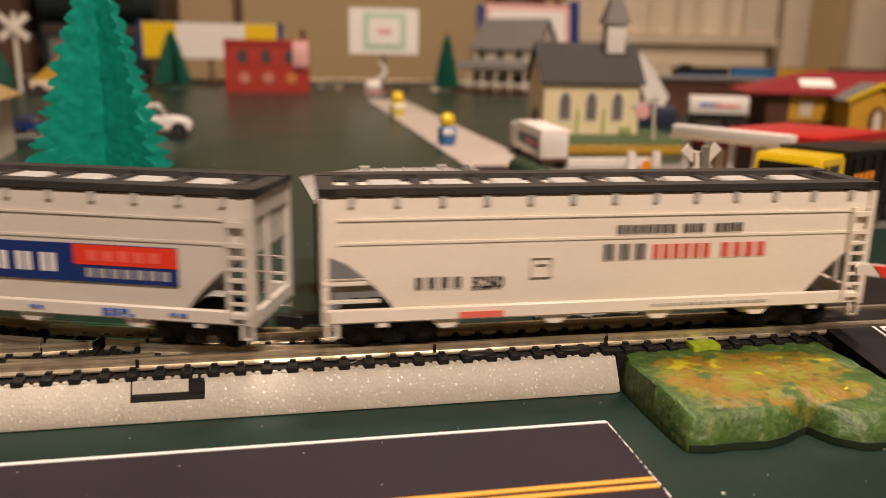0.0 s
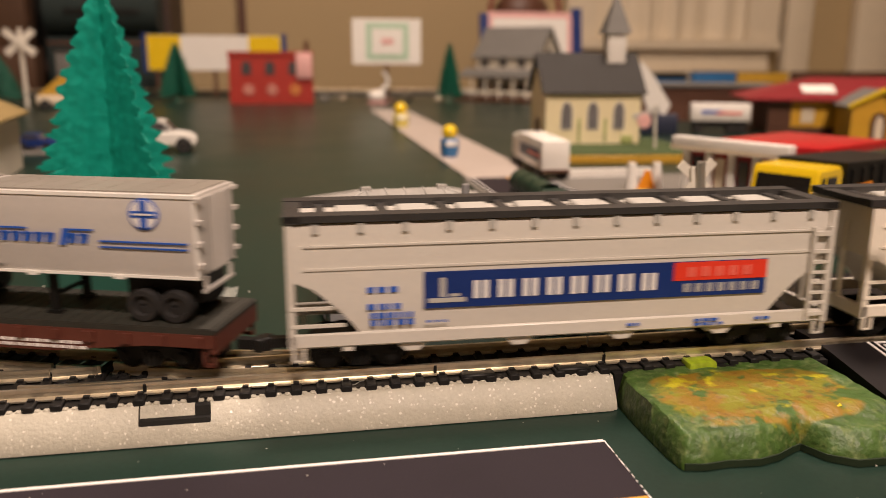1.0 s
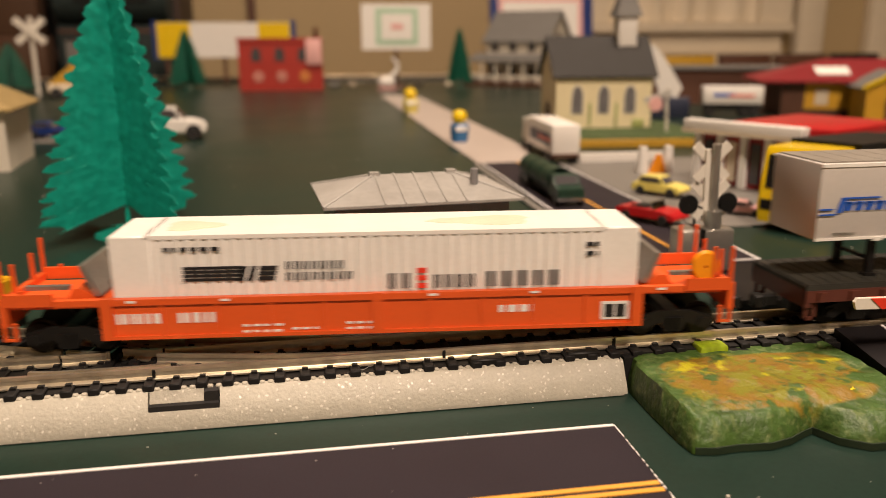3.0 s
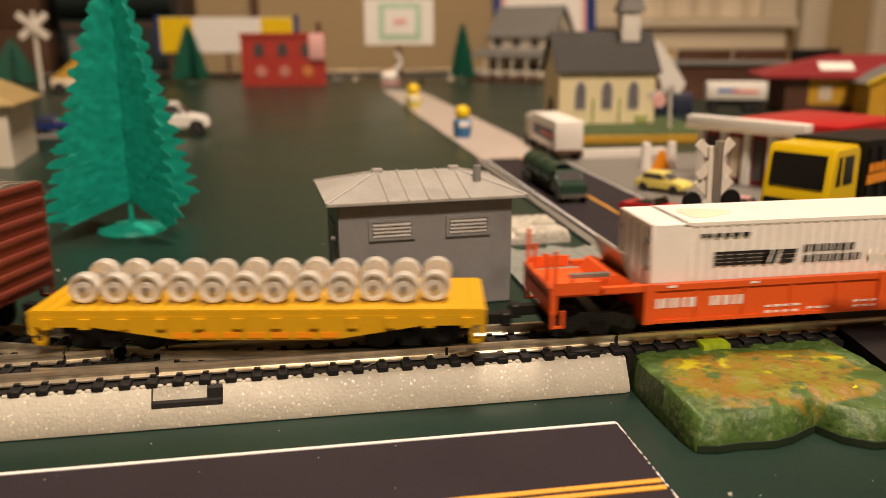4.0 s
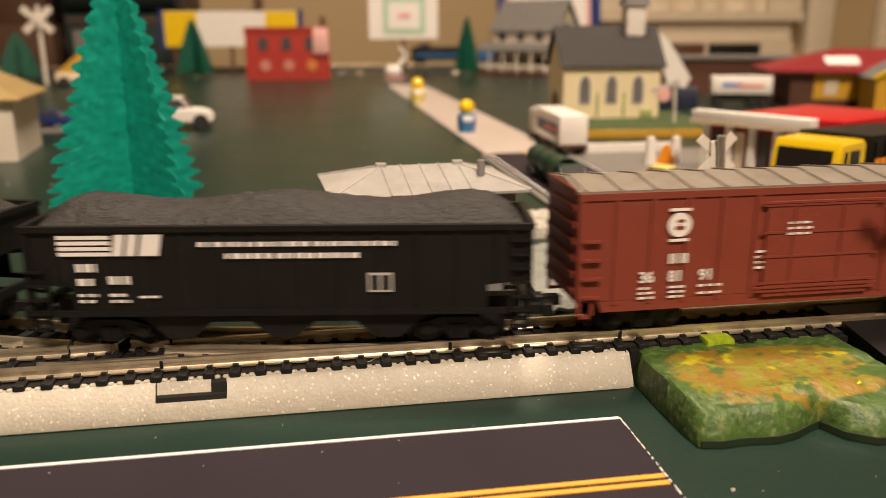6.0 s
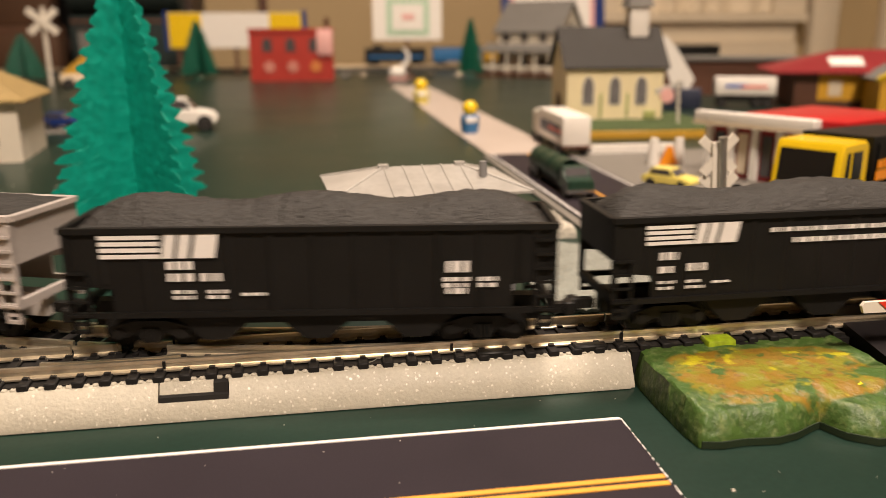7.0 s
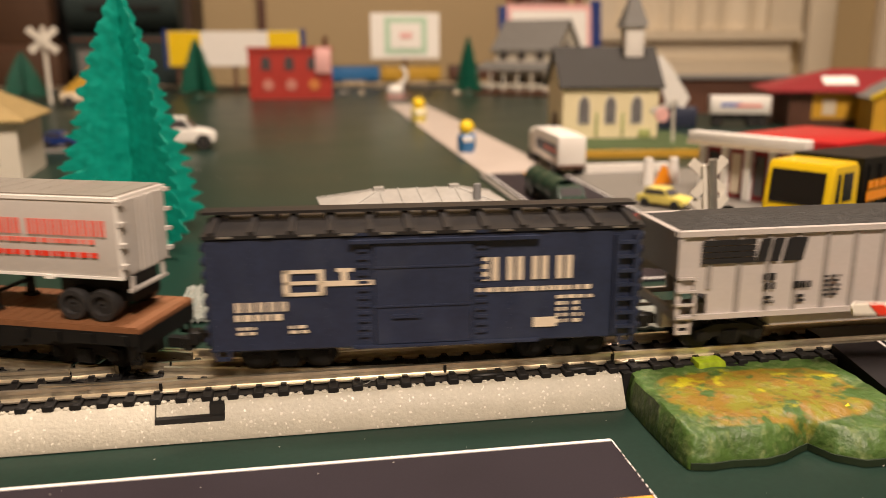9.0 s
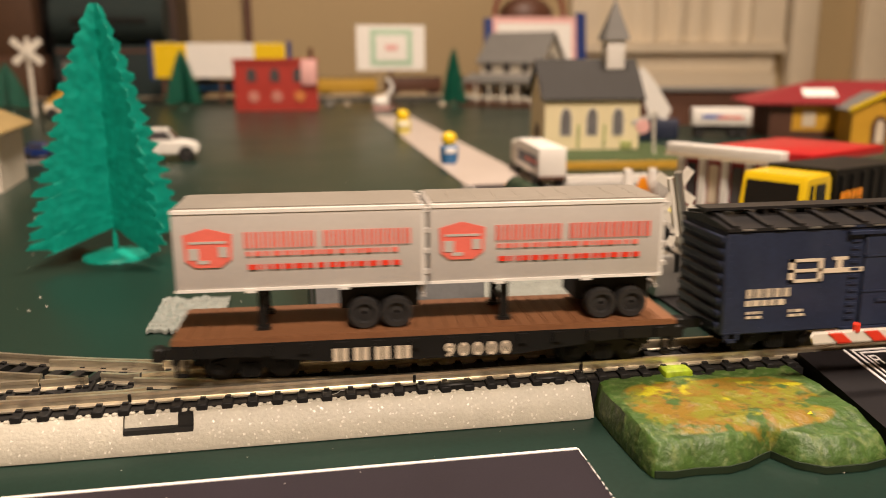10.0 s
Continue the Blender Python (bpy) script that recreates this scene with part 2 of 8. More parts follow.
def moss(name):
    """Painted plaster hillock: green with ochre and yellow dabs on it and pale dry-brushed high spots."""
    m = mat(name, (0.045, 0.095, 0.018), 0.50, spec=0.45, var=0.40, fine=800, coarse=220, bump=0.55, dist=0.0005)
    nt = m.node_tree
    n, l = nt.nodes, nt.links
    b = n["Principled BSDF"]
    col = b.inputs["Base Color"].links[0].from_socket
    tc = n["Texture Coordinate"]
    def layer(col, paint, scale, lo, hi, shift, gate=None):
        no = n.new("ShaderNodeTexNoise")
        no.inputs["Scale"].default_value, no.inputs["Detail"].default_value = scale, 5
        no.inputs["Distortion"].default_value = 0.15
        mp = n.new("ShaderNodeMapping")
        mp.inputs["Location"].default_value = (shift, shift * 2, 0)
        l.new(tc.outputs["Object"], mp.inputs["Vector"])
        l.new(mp.outputs["Vector"], no.inputs["Vector"])
        mr = n.new("ShaderNodeMapRange")
        mr.inputs["From Min"].default_value, mr.inputs["From Max"].default_value = lo, hi
        l.new(no.outputs["Fac"], mr.inputs["Value"])
        fac = mr.outputs["Result"]
        if gate:
            g = n.new("ShaderNodeMapRange")
            g.inputs["From Min"].default_value, g.inputs["From Max"].default_value = gate
            l.new(rim, g.inputs["Value"])
            mu = n.new("ShaderNodeMath")
            mu.operation = "MULTIPLY"
            l.new(fac, mu.inputs[0])
            l.new(g.outputs["Result"], mu.inputs[1])
            fac = mu.outputs[0]
        mx = n.new("ShaderNodeMix")
        mx.data_type = "RGBA"
        mx.inputs["B"].default_value = (*paint, 1)
        l.new(fac, mx.inputs["Factor"])
        l.new(col, mx.inputs["A"])
        return mx.outputs["Result"]
    # how far from the middle of the patch, to keep a green rim round the flowers
    near = n.new("ShaderNodeMapping")
    near.inputs["Location"].default_value = (-0.0760 / 0.0180, -0.1168 / 0.0102, 0)
    near.inputs["Scale"].default_value = (1 / 0.0180, 1 / 0.0102, 0)
    l.new(tc.outputs["Object"], near.inputs["Vector"])
    far = n.new("ShaderNodeVectorMath")
    far.operation = "LENGTH"
    square = n.new("ShaderNodeVectorMath")
    square.operation = "MULTIPLY"
    l.new(near.outputs["Vector"], square.inputs[0])
    l.new(near.outputs["Vector"], square.inputs[1])
    l.new(square.outputs["Vector"], far.inputs[0])
    rim = far.outputs["Value"]
    col = layer(col, (0.15, 0.20, 0.07), 620, 0.50, 0.76, 0.3)
    col = layer(col, (0.225, 0.135, 0.014), 150, 0.40, 0.48, 0.71, (1.0, 0.88))
    col = layer(col, (0.19, 0.185, 0.014), 240, 0.48, 0.60, 0.9, (1.02, 0.70))
    col = layer(col, (0.16, 0.085, 0.014), 520, 0.56, 0.72, 0.61, (1.0, 0.70))
    col = layer(col, (0.40, 0.36, 0.010), 230, 0.58, 0.68, 0.13, (1.15, 0.95))
    col = layer(col, (0.050, 0.105, 0.018), 200, 0.55, 0.62, 0.47)
    l.new(col, b.inputs["Base Color"])
    return m


M["roadbed"] = speckled("grey_roadbed_plastic", (0.415, 0.395, 0.33), (0.68, 0.66, 0.59), 2900, 0.52)
M["moss"] = moss("painted_hillock")
M["dark_foam"] = mat("dark_green_foam", (0.010, 0.022, 0.008), 0.6, var=0.3)
M["tab_green"] = mat("yellow_green_paint", (0.26, 0.36, 0.012), 0.5, var=0.35, fine=900, coarse=300, bump=0.4)
M["flower"] = mat("yellow_flower_foam", (0.60, 0.48, 0.01), 0.6, var=0.2)


# ---- the room ----
def room():
    spans = [("wall_north", -2.0, 1.62, -0.75, 2.3, 1.70, 1.6), ("wall_south", -2.0, -2.2, -0.75, 2.3, -2.1, 1.6),
             ("wall_west", -2.1, -2.1, -0.75, -2.0, 1.62, 1.6), ("wall_east", 2.3, -2.1, -0.75, 2.4, 1.62, 1.6)]
    for name, *s in spans:
        bm = new_bm()
        box(bm, *s)
        single(name, bm, M["wall"], "tan painted wall of the train room", "wall", kind="structure")
    bm = new_bm()
    box(bm, -2.1, -2.2, -0.80, 2.4, 1.7, -0.75)
    single("floor", bm, M["carpet"], "brown carpeted floor", "floor", kind="structure")
    bm = new_bm()
    box(bm, -2.1, -2.2, 1.60, 2.4, 1.7, 1.65)
    single("ceiling", bm, M["ceiling"], "plain off-white ceiling", "ceiling", kind="structure")
    # cream window surround on the north wall: a deep sill, apron moulding, jambs and pleated shade
    bm = new_bm()
    box(bm, 0.545, 1.575, 0.075, 1.00, 1.619, 0.092)
    box(bm, 0.56, 1.59, 0.035, 0.985, 1.619, 0.074)
    box(bm, 0.56, 1.58, -0.30, 0.985, 1.619, 0.034)
    box(bm, 0.54, 1.585, 0.093, 0.60, 1.619, 0.75)
    box(bm, 0.93, 1.585, 0.093, 1.00, 1.619, 0.75)
    box(bm, 0.54, 1.58, 0.75, 1.00, 1.619, 0.82)
    single("window_trim", bm, M["trim_paint"], "cream painted window surround with a deep sill", "window trim", kind="structure")
    bm = new_bm()
    rows = []
    for k in range(61):
        u = k / 60
        d = 0.010 * math.sin(u * 19) * (1 - 0.75 * u) + 0.004 * math.sin(u * 41 + 1)
        rows.append([bm.verts.new((0.602 + 0.326 * u + 0.05 * (1 - u) * (1 - z / 0.745) * math.sin(u * 7), 1.600 + d, z)) for z in (0.0935, 0.25, 0.45, 0.745)])
    for a, b in zip(rows, rows[1:]):
        for k in range(3):
            bm.faces.new((a[k], b[k], b[k + 1], a[k + 1]))
    single("curtain", bm, M["trim_paint"], "pale gathered curtain drawn across the window", "curtain")
    for k, (x, w) in enumerate(((1.02, 0.059), (1.185, 0.09))):
        bm = new_bm()
        bevelled(bm, x, 1.585, -0.75, x + w, 1.619, 1.6, 0.006)
        single("trim", bm, M["trim_paint"], "tall cream door casing against the wall", "trim", kind="structure")


def lamps():
    glow = bpy.data.materials.new("lamp_glass")
    glow.use_nodes = True
    b = glow.node_tree.nodes["Principled BSDF"]
    b.inputs["Emission Color"].default_value = (*LAMP_COLOUR, 1)
    b.inputs["Emission Strength"].default_value = 3.0
    for name, p, size, watts in LAMPS:
        t = thing(name, pose(p[0], p[1], 1.60), "unseen round white glass ceiling lamp, lit", "lamp", "ceiling lamps")
        bm = new_bm()
        tube(bm, (0, 0, -0.03), (0, 0, -0.0005), 0.19, 32)
        part("base", bm, M["white"], t)
        bm = new_bm()
        tube(bm, (0, 0, -0.10), (0, 0, -0.031), 0.13, 32, 0.175)
        part("glass_shade", bm, glow, t)
        la = bpy.data.lights.new("lamp_light", "AREA")
        la.shape, la.size, la.energy, la.color = "DISK", size, watts, LAMP_COLOUR
        ob = new("lamp_light", la)
        ob.matrix_basis = pose(*p)


# ---- table top, roads, track ----
def table():
    t = thing("train_table", pose(0, 0, 0), "large dark green painted plywood train table", "table")
    bm = new_bm()
    bevelled(bm, -1.9, -0.16, -0.019, 1.9, 1.40, 0.0, 0.002)
    part("tabletop", bm, M["table"], t)
    for x in (-1.85, 1.81):
        for y in (-0.12, 1.32):
            bm = new_bm()
            box(bm, x, y, -0.75, x + 0.04, y + 0.04, -0.0195)
            part("leg", bm, M["wood_deck"], t)
    t["kind"] = "structure"


def sheet(bm, x0, y0, x1, y1, z, th=0.0003):
    box(bm, x0, y0, z - th, x1, y1, z)


def roads():
    front = thing("road_front", pose(0, 0, 0), "dark printed card road with white edge and double yellow lines", "road")
    front["kind"] = "structure"
    bm = new_bm()
    sheet(bm, -0.34, 0.070, 0.0482, 0.1153, 0.0004, 0.0003)
    part("card", bm, M["asphalt"], front)
    bm = new_bm()
    sheet(bm, -0.339, 0.1145, 0.0480, 0.1152, 0.0006, 0.00015)
    sheet(bm, -0.339, 0.0728, 0.0478, 0.0737, 0.0006, 0.00015)
    part("edge_line", bm, M["line_white"], front, "white edge lines")
    bm = new_bm()
    for y in (0.0943, 0.0961):
        sheet(bm, -0.339, y, 0.0478, y + 0.0010, 0.0006, 0.00015)
    part("centre_line", bm, M["line_yellow"], front, "double yellow centre line")
    r = random.Random(17)
    bm = new_bm()
    y = 0.0705
    while y < 0.1148:
        d = r.uniform(0.0003, 0.0016)
        w = r.uniform(0.00004, 0.00018)
        box(bm, 0.0482 - w, y, 0.00041, 0.0482 + 0.00008, min(y + d, 0.1152), 0.00052)
        y += d + r.uniform(0.0001, 0.0012)
    fray = part("frayed_edge", bm, M["line_white"], front, "white frayed cut edge of the card")
    fray["kind"] = "stuff"
    # the road across the table: dark near piece, far pieces painted pale for sheen
    cross = thing("road_across", pose(0, 0, 0), "printed card road across the table, dark near, painted pale for far sheen", "road")
    cross["kind"] = "structure"
    bm = new_bm()
    sheet(bm, 0.0885, 0.2050, 0.1285, 0.405, 0.0007, 0.0006)
    part("near_card", bm, M["asphalt"], cross)
    bm = new_bm()
    sheet(bm, 0.0875, 0.4055, 0.1285, 0.66, 0.0007, 0.0006)
    sheet(bm, 0.0880, 0.6605, 0.1290, 0.94, 0.0007, 0.0006)
    part("far_card", bm, M["road_sheen"], cross, "road card painted pale grey for its grazing sheen")
    bm = new_bm()
    sheet(bm, 0.1077, 0.2065, 0.1089, 0.405, 0.0009, 0.00015)
    part("centre_line", bm, M["line_yellow"], cross)
    bm = new_bm()
    for x in (0.0889, 0.1272):
        sheet(bm, x, 0.2055, x + 0.0009, 0.405, 0.0009, 0.00015)
    sheet(bm, 0.0899, 0.2055, 0.1271, 0.2063, 0.0009, 0.00015)
    part("edge_line", bm, M["line_white"], cross, "white edge lines")
    # pale kerb strip and hard standing east of it
    bm = new_bm()
    box(bm, 0.0835, 0.209, 0.0001, 0.0868, 0.40, 0.0011)
    single("kerb", bm, M["pavement_grey"], "grey card kerb strip beside the road", "kerb", kind="structure")
    bm = new_bm()
    sheet(bm, 0.1295, 0.247, 0.40, 0.405, 0.0007, 0.0006)
    single("pavement", bm, M["pavement_grey"], "grey card hard standing beside the road", "pavement", kind="structure")
    # black road over the level crossing on the east side
    over = thing("road_crossing", pose(0, 0, 0), "black printed road card running over the level crossing", "road")
    over["kind"] = "structure"
    bm = new_bm()
    prism(bm, [(0.02, 0.0001), (0.02, 0.0008), (0.085, 0.0010), (0.1320, 0.0080), (0.1320, 0.0001)], "x", 0.0995, 0.165)
    sheet(bm, 0.0995, 0.1346, 0.165, 0.1408, 0.0082, 0.0020)
    prism(bm, [(0.1434, 0.0082), (0.1490, 0.0082), (0.1720, 0.0008), (0.2035, 0.0008), (0.2035, 0.0001), (0.1434, 0.0001)], "x", 0.0995, 0.165)
    part("card", bm, M["asphalt_black"], over)
    # white lane line and boxed crossing sign printed on the ramp
    def printed(x0, y0, x1, y1):
        bm = new_bm()
        f = lambda y: 0.0010 + (y - 0.085) * 0.0070 / 0.0470
        prism(bm, [(y0, f(y0) - 0.0001), (y1, f(y1) - 0.0001), (y1, f(y1) + 0.00015), (y0, f(y0) + 0.00015)], "x", x0, x1)
        part("road_marking", bm, M["line_white"], over, "white printed road marking")
    printed(0.1092, 0.0860, 0.1098, 0.1319)
    for x0, y0, x1, y1 in ((0.1107, 0.0900, 0.1112, 0.1317), (0.1112, 0.1312, 0.1400, 0.1317), (0.1119, 0.0920, 0.1123, 0.1305), (0.1123, 0.1301, 0.1390, 0.1305)):
        printed(x0, y0, x1, y1)
    for x0, y0, x1, y1 in ((0.1128, 0.1258, 0.1131, 0.1290), (0.1131, 0.1287, 0.1142, 0.1290), (0.1131, 0.1272, 0.1142, 0.1275), (0.1142, 0.1273, 0.1145, 0.1289), (0.1141, 0.1258, 0.1144, 0.1272)):
        printed(x0, y0, x1, y1)


YC, ZR, X0, RAD = 0.1377, 0.0088, 0.030, 0.245
A1 = radians(22)
XA, YA = X0 - RAD * math.sin(A1), YC + RAD * (1 - math.cos(A1))
S1 = X0 - RAD * A1
S2 = S1 - 0.03
XB, YB = XA - 0.03 * math.cos(A1), YA + 0.03 * math.sin(A1)
S3 = S2 - RAD * A1
XE, YE = XB - RAD * math.sin(A1), YB + RAD * (1 - math.cos(A1))


def on_track(s):
    """The route of the train: x, y and heading at the length s along it; straight east of X0, through a turnout west of it."""
    if s >= X0:
        return s, YC, 0.0
    if s >= S1:
        a = (X0 - s) / RAD
        return X0 - RAD * math.sin(a), YC + RAD * (1 - math.cos(a)), -a
    if s >= S2:
        d = S1 - s
        return XA - d * math.cos(A1), YA + d * math.sin(A1), -A1
    if s >= S3:
        a = A1 - (S2 - s) / RAD
        return XE + RAD * math.sin(a), YE - RAD * (1 - math.cos(a)), -a
    return XE - (S3 - s), YE, 0.0


def rail_bm(bm, pts, half=0.00035, top=ZR, base=0.0068):
    """A rail with foot, web and head swept along plan points."""
    prof = [(-0.0009, base), (0.0009, base), (0.0009, base + 0.0003), (0.00022, base + 0.0006), (0.00022, top - 0.0007),
            (half + 0.00005, top - 0.0006), (half, top), (-half, top), (-half - 0.00005, top - 0.0006), (-0.00022, top - 0.0007), (-0.00022, base + 0.0006), (-0.0009, base + 0.0003)]
    rows = []
    for k, (x, y) in enumerate(pts):
        a, b = pts[max(0, k - 1)], pts[min(len(pts) - 1, k + 1)]
        d = Vector((b[0] - a[0], b[1] - a[1])).normalized()
        rows.append([bm.verts.new((x - d.y * u, y + d.x * u, z)) for u, z in prof])
    for a, b in zip(rows, rows[1:]):
        for k in range(len(prof)):
            j = (k + 1) % len(prof)
            bm.faces.new((a[k], a[j], b[j], b[k]))
    bm.faces.new(rows[0]), bm.faces.new(rows[-1][::-1])


def offset(s, u):
    x, y, a = on_track(s)
    return x - math.sin(a) * u, y + math.cos(a) * u


def track():
    t = thing("railway_track", pose(0, 0, 0), "model railway track with brassy rails, black ties and grey plastic roadbed", "track")
    t["kind"] = "structure"
    # grey roadbed moulding with sloping shoulder; crenellated where the ties reach out
    bm = new_bm()
    prism(bm, [(0.1262, 0.0002), (0.1262, 0.0009), (0.1290, 0.0057), (0.1298, 0.0061), (0.1460, 0.0061), (0.1472, 0.0056), (0.1500, 0.0002)], "x", -1.2, -0.0280)
    prism(bm, [(0.1262, 0.0002), (0.1262, 0.0009), (0.1290, 0.0057), (0.1298, 0.0061), (0.1460, 0.0061), (0.1472, 0.0056), (0.1500, 0.0002)], "x", -0.0164, 0.0545)
    prism(bm, [(0.1262, 0.0002), (0.1262, 0.0009), (0.1275, 0.0032), (0.1460, 0.0032), (0.1500, 0.0002)], "x", -0.0280, -0.0164)
    prism(bm, [(0.1289, 0.0032), (0.1286, 0.0042), (0.1296, 0.0060), (0.1460, 0.0060), (0.1460, 0.0032)], "x", -0.0278, -0.0190)
    prism(bm, [(0.1266, 0.0002), (0.1268, 0.0012), (0.1296, 0.0057), (0.1460, 0.0057), (0.1490, 0.0002)], "x", 0.0545, 0.0553)
    part("roadbed", bm, M["roadbed"], t, "speckled grey plastic roadbed")
    bm = new_bm()
    # slot for the turnout's switch wire: black bars added as its gap's shade
    prism(bm, [(0.1273, 0.0026), (0.1278, 0.0040), (0.1292, 0.0043), (0.1292, 0.0026)], "x", -0.0279, -0.0165)
    prism(bm, [(0.1281, 0.0032), (0.1289, 0.0057), (0.1300, 0.0061), (0.1300, 0.0032)], "x", -0.0190, -0.0166)
    part("switch_slot", bm, M["black"], t)
    bm = new_bm()
    for k in range(28):
        x = -0.0625 + 0.00431 * (k + 0.5)
        if x < 0.0535:
            for d, y in ((-0.0008, 0.1312), (0.0006, 0.1316)):
                bevelled(bm, x + d - 0.0005, 0.1297, 0.0052, x + d + 0.0005, y - 0.0003, 0.0064, 0.0002, 1)
    part("ballast_ribs", bm, M["roadbed"], t)
    # roadbed of the diverging route
    bm = new_bm()
    pts = [S3 - 0.9 + 0.02 * k for k in range(0, 200) if S3 - 0.9 + 0.02 * k < -0.075]
    rows = []
    for s in pts:
        rows.append([bm.verts.new((*offset(s, u), z)) for u, z in ((-0.0115, 0.0002), (-0.0085, 0.0060), (0.0085, 0.0060), (0.0115, 0.0002))])
    for a, b in zip(rows, rows[1:]):
        for k in range(4):
            bm.faces.new((a[k], a[(k + 1) % 4], b[(k + 1) % 4], b[k]))
    bm.faces.new(rows[0]), bm.faces.new(rows[-1])
    part("roadbed", bm, M["roadbed"], t)
    # black tie bed under the straight track
    bm = new_bm()
    box(bm, -0.0630, 0.1304, 0.00615, 0.0990, 0.1442, 0.00645)
    box(bm, 0.0555, 0.1290, 0.0002, 0.0990, 0.1465, 0.0061)
    box(bm, 0.1650, 0.1290, 0.0002, 1.3, 0.1465, 0.0061)
    part("tie_bed", bm, M["tie"], t)
    # ties, each with its rail clips
    tie = new_bm()
    bevelled(tie, -0.00095, -0.0081, 0.0055, 0.00095, 0.0070, 0.0071, 0.0002, 1)
    for y in (-0.0057, -0.0033, 0.0033, 0.0057):
        box(tie, -0.0005, y - 0.0004, 0.0070, 0.0005, y + 0.0004, 0.0075)
    me = finish("tie", tie, M["tie"])
    for k in range(38):
        x = -0.0625 + 0.00431 * k
        if x > 0.0985:
            continue
        ob = new("tie", me)
        ob.parent = t
        ob.matrix_basis = pose(x, YC, 0)
    for k in range(17):
        s = -0.020 - 0.00431 * k
        x, y, a = on_track(s)
        ob = new("tie", me)
        ob.parent = t
        ob.matrix_basis = pose(x, y, -0.0001, 0, 0, math.degrees(a))
    bm = new_bm()
    for k in range(265):
        s = -0.0950 - 0.00431 * k
        x, y, a = on_track(s)
        d = Vector((math.cos(a), math.sin(a)))
        p = [(x + d.x * u - d.y * w, y + d.y * u + d.x * w) for u, w in ((-0.0008, -0.007), (0.0008, -0.007), (0.0008, 0.007), (-0.0008, 0.007))]
        prism(bm, p, "z", 0.0057, 0.0071)
        if -0.0670 - 0.00431 * k > -1.19:
            xs = -0.0670 - 0.00431 * k
            box(bm, xs - 0.0008, YC - 0.007, 0.0057, xs + 0.0008, YC + 0.007, 0.0071)
    for k in range(255):
        xs = 0.1680 + 0.00431 * k
        box(bm, xs - 0.0008, YC - 0.007, 0.0057, xs + 0.0008, YC + 0.007, 0.0071)
    ob = part("far_ties", bm, M["tie"], t)
    ob["kind"] = "stuff"
    # rails
    for u in (-0.0045, 0.0045):
        bm = new_bm()
        if u < 0:
            rail_bm(bm, [(-1.2, YC + u), (0.0547, YC + u)])
        else:
            rail_bm(bm, [(-1.2, YC + u), (-0.0450, YC + u)])
            rail_bm(bm, [(-0.0270, YC + u), (0.0220, YC + u)])
        part("rail", bm, M["rail"], t)
        bm = new_bm()
        rail_bm(bm, [(0.0550, YC + u), (1.3, YC + u)])
        part("rail", bm, M["rail"], t)
        bm = new_bm()
        n = 120
        lo, hi = (S3 - 0.9, -0.0450) if u < 0 else (S3 - 0.9, 0.0547)
        rail_bm(bm, [offset(lo + (hi - lo) * (k / n), u) for k in range(n + 1)])
        part("rail", bm, M["rail"], t)
        if u < 0:
            bm = new_bm()
            rail_bm(bm, [offset(-0.0275 + 0.0445 * (k / 30), u) for k in range(31)])
            part("closure_rail", bm, M["rail"], t)
    # frog, wing rails and guard rails of the turnout
    bm = new_bm()
    rail_bm(bm, [(-0.0445, YC + 0.0042), (-0.0365, YC + 0.0047)])
    rail_bm(bm, [offset(-0.0440, -0.0047), offset(-0.0365, -0.0048)])
    rail_bm(bm, [(-0.0345, YC + 0.0060), (-0.0300, YC + 0.0046), (-0.0275, YC + 0.0045)])
    rail_bm(bm, [(-0.0480, YC - 0.0026), (-0.0440, YC - 0.0033), (-0.0290, YC - 0.0033), (-0.0250, YC - 0.0026)])
    rail_bm(bm, [offset(-0.0480, 0.0026), offset(-0.0440, 0.0033), offset(-0.0290, 0.0033), offset(-0.0250, 0.0026)])
    part("turnout_frog", bm, M["rail"], t)
    bm = new_bm()
    for x in (0.0546, 0.0225, -0.0275):
        box(bm, x - 0.0002, YC - 0.0052, 0.0068, x + 0.0003, YC - 0.0038, 0.0086)
    for x in (0.0300, 0.0480):
        bevelled(bm, x - 0.0032, 0.1299, 0.0060, x + 0.0032, 0.1320, 0.0075, 0.0003, 1)
    part("rail_joiner", bm, M["black"], t)


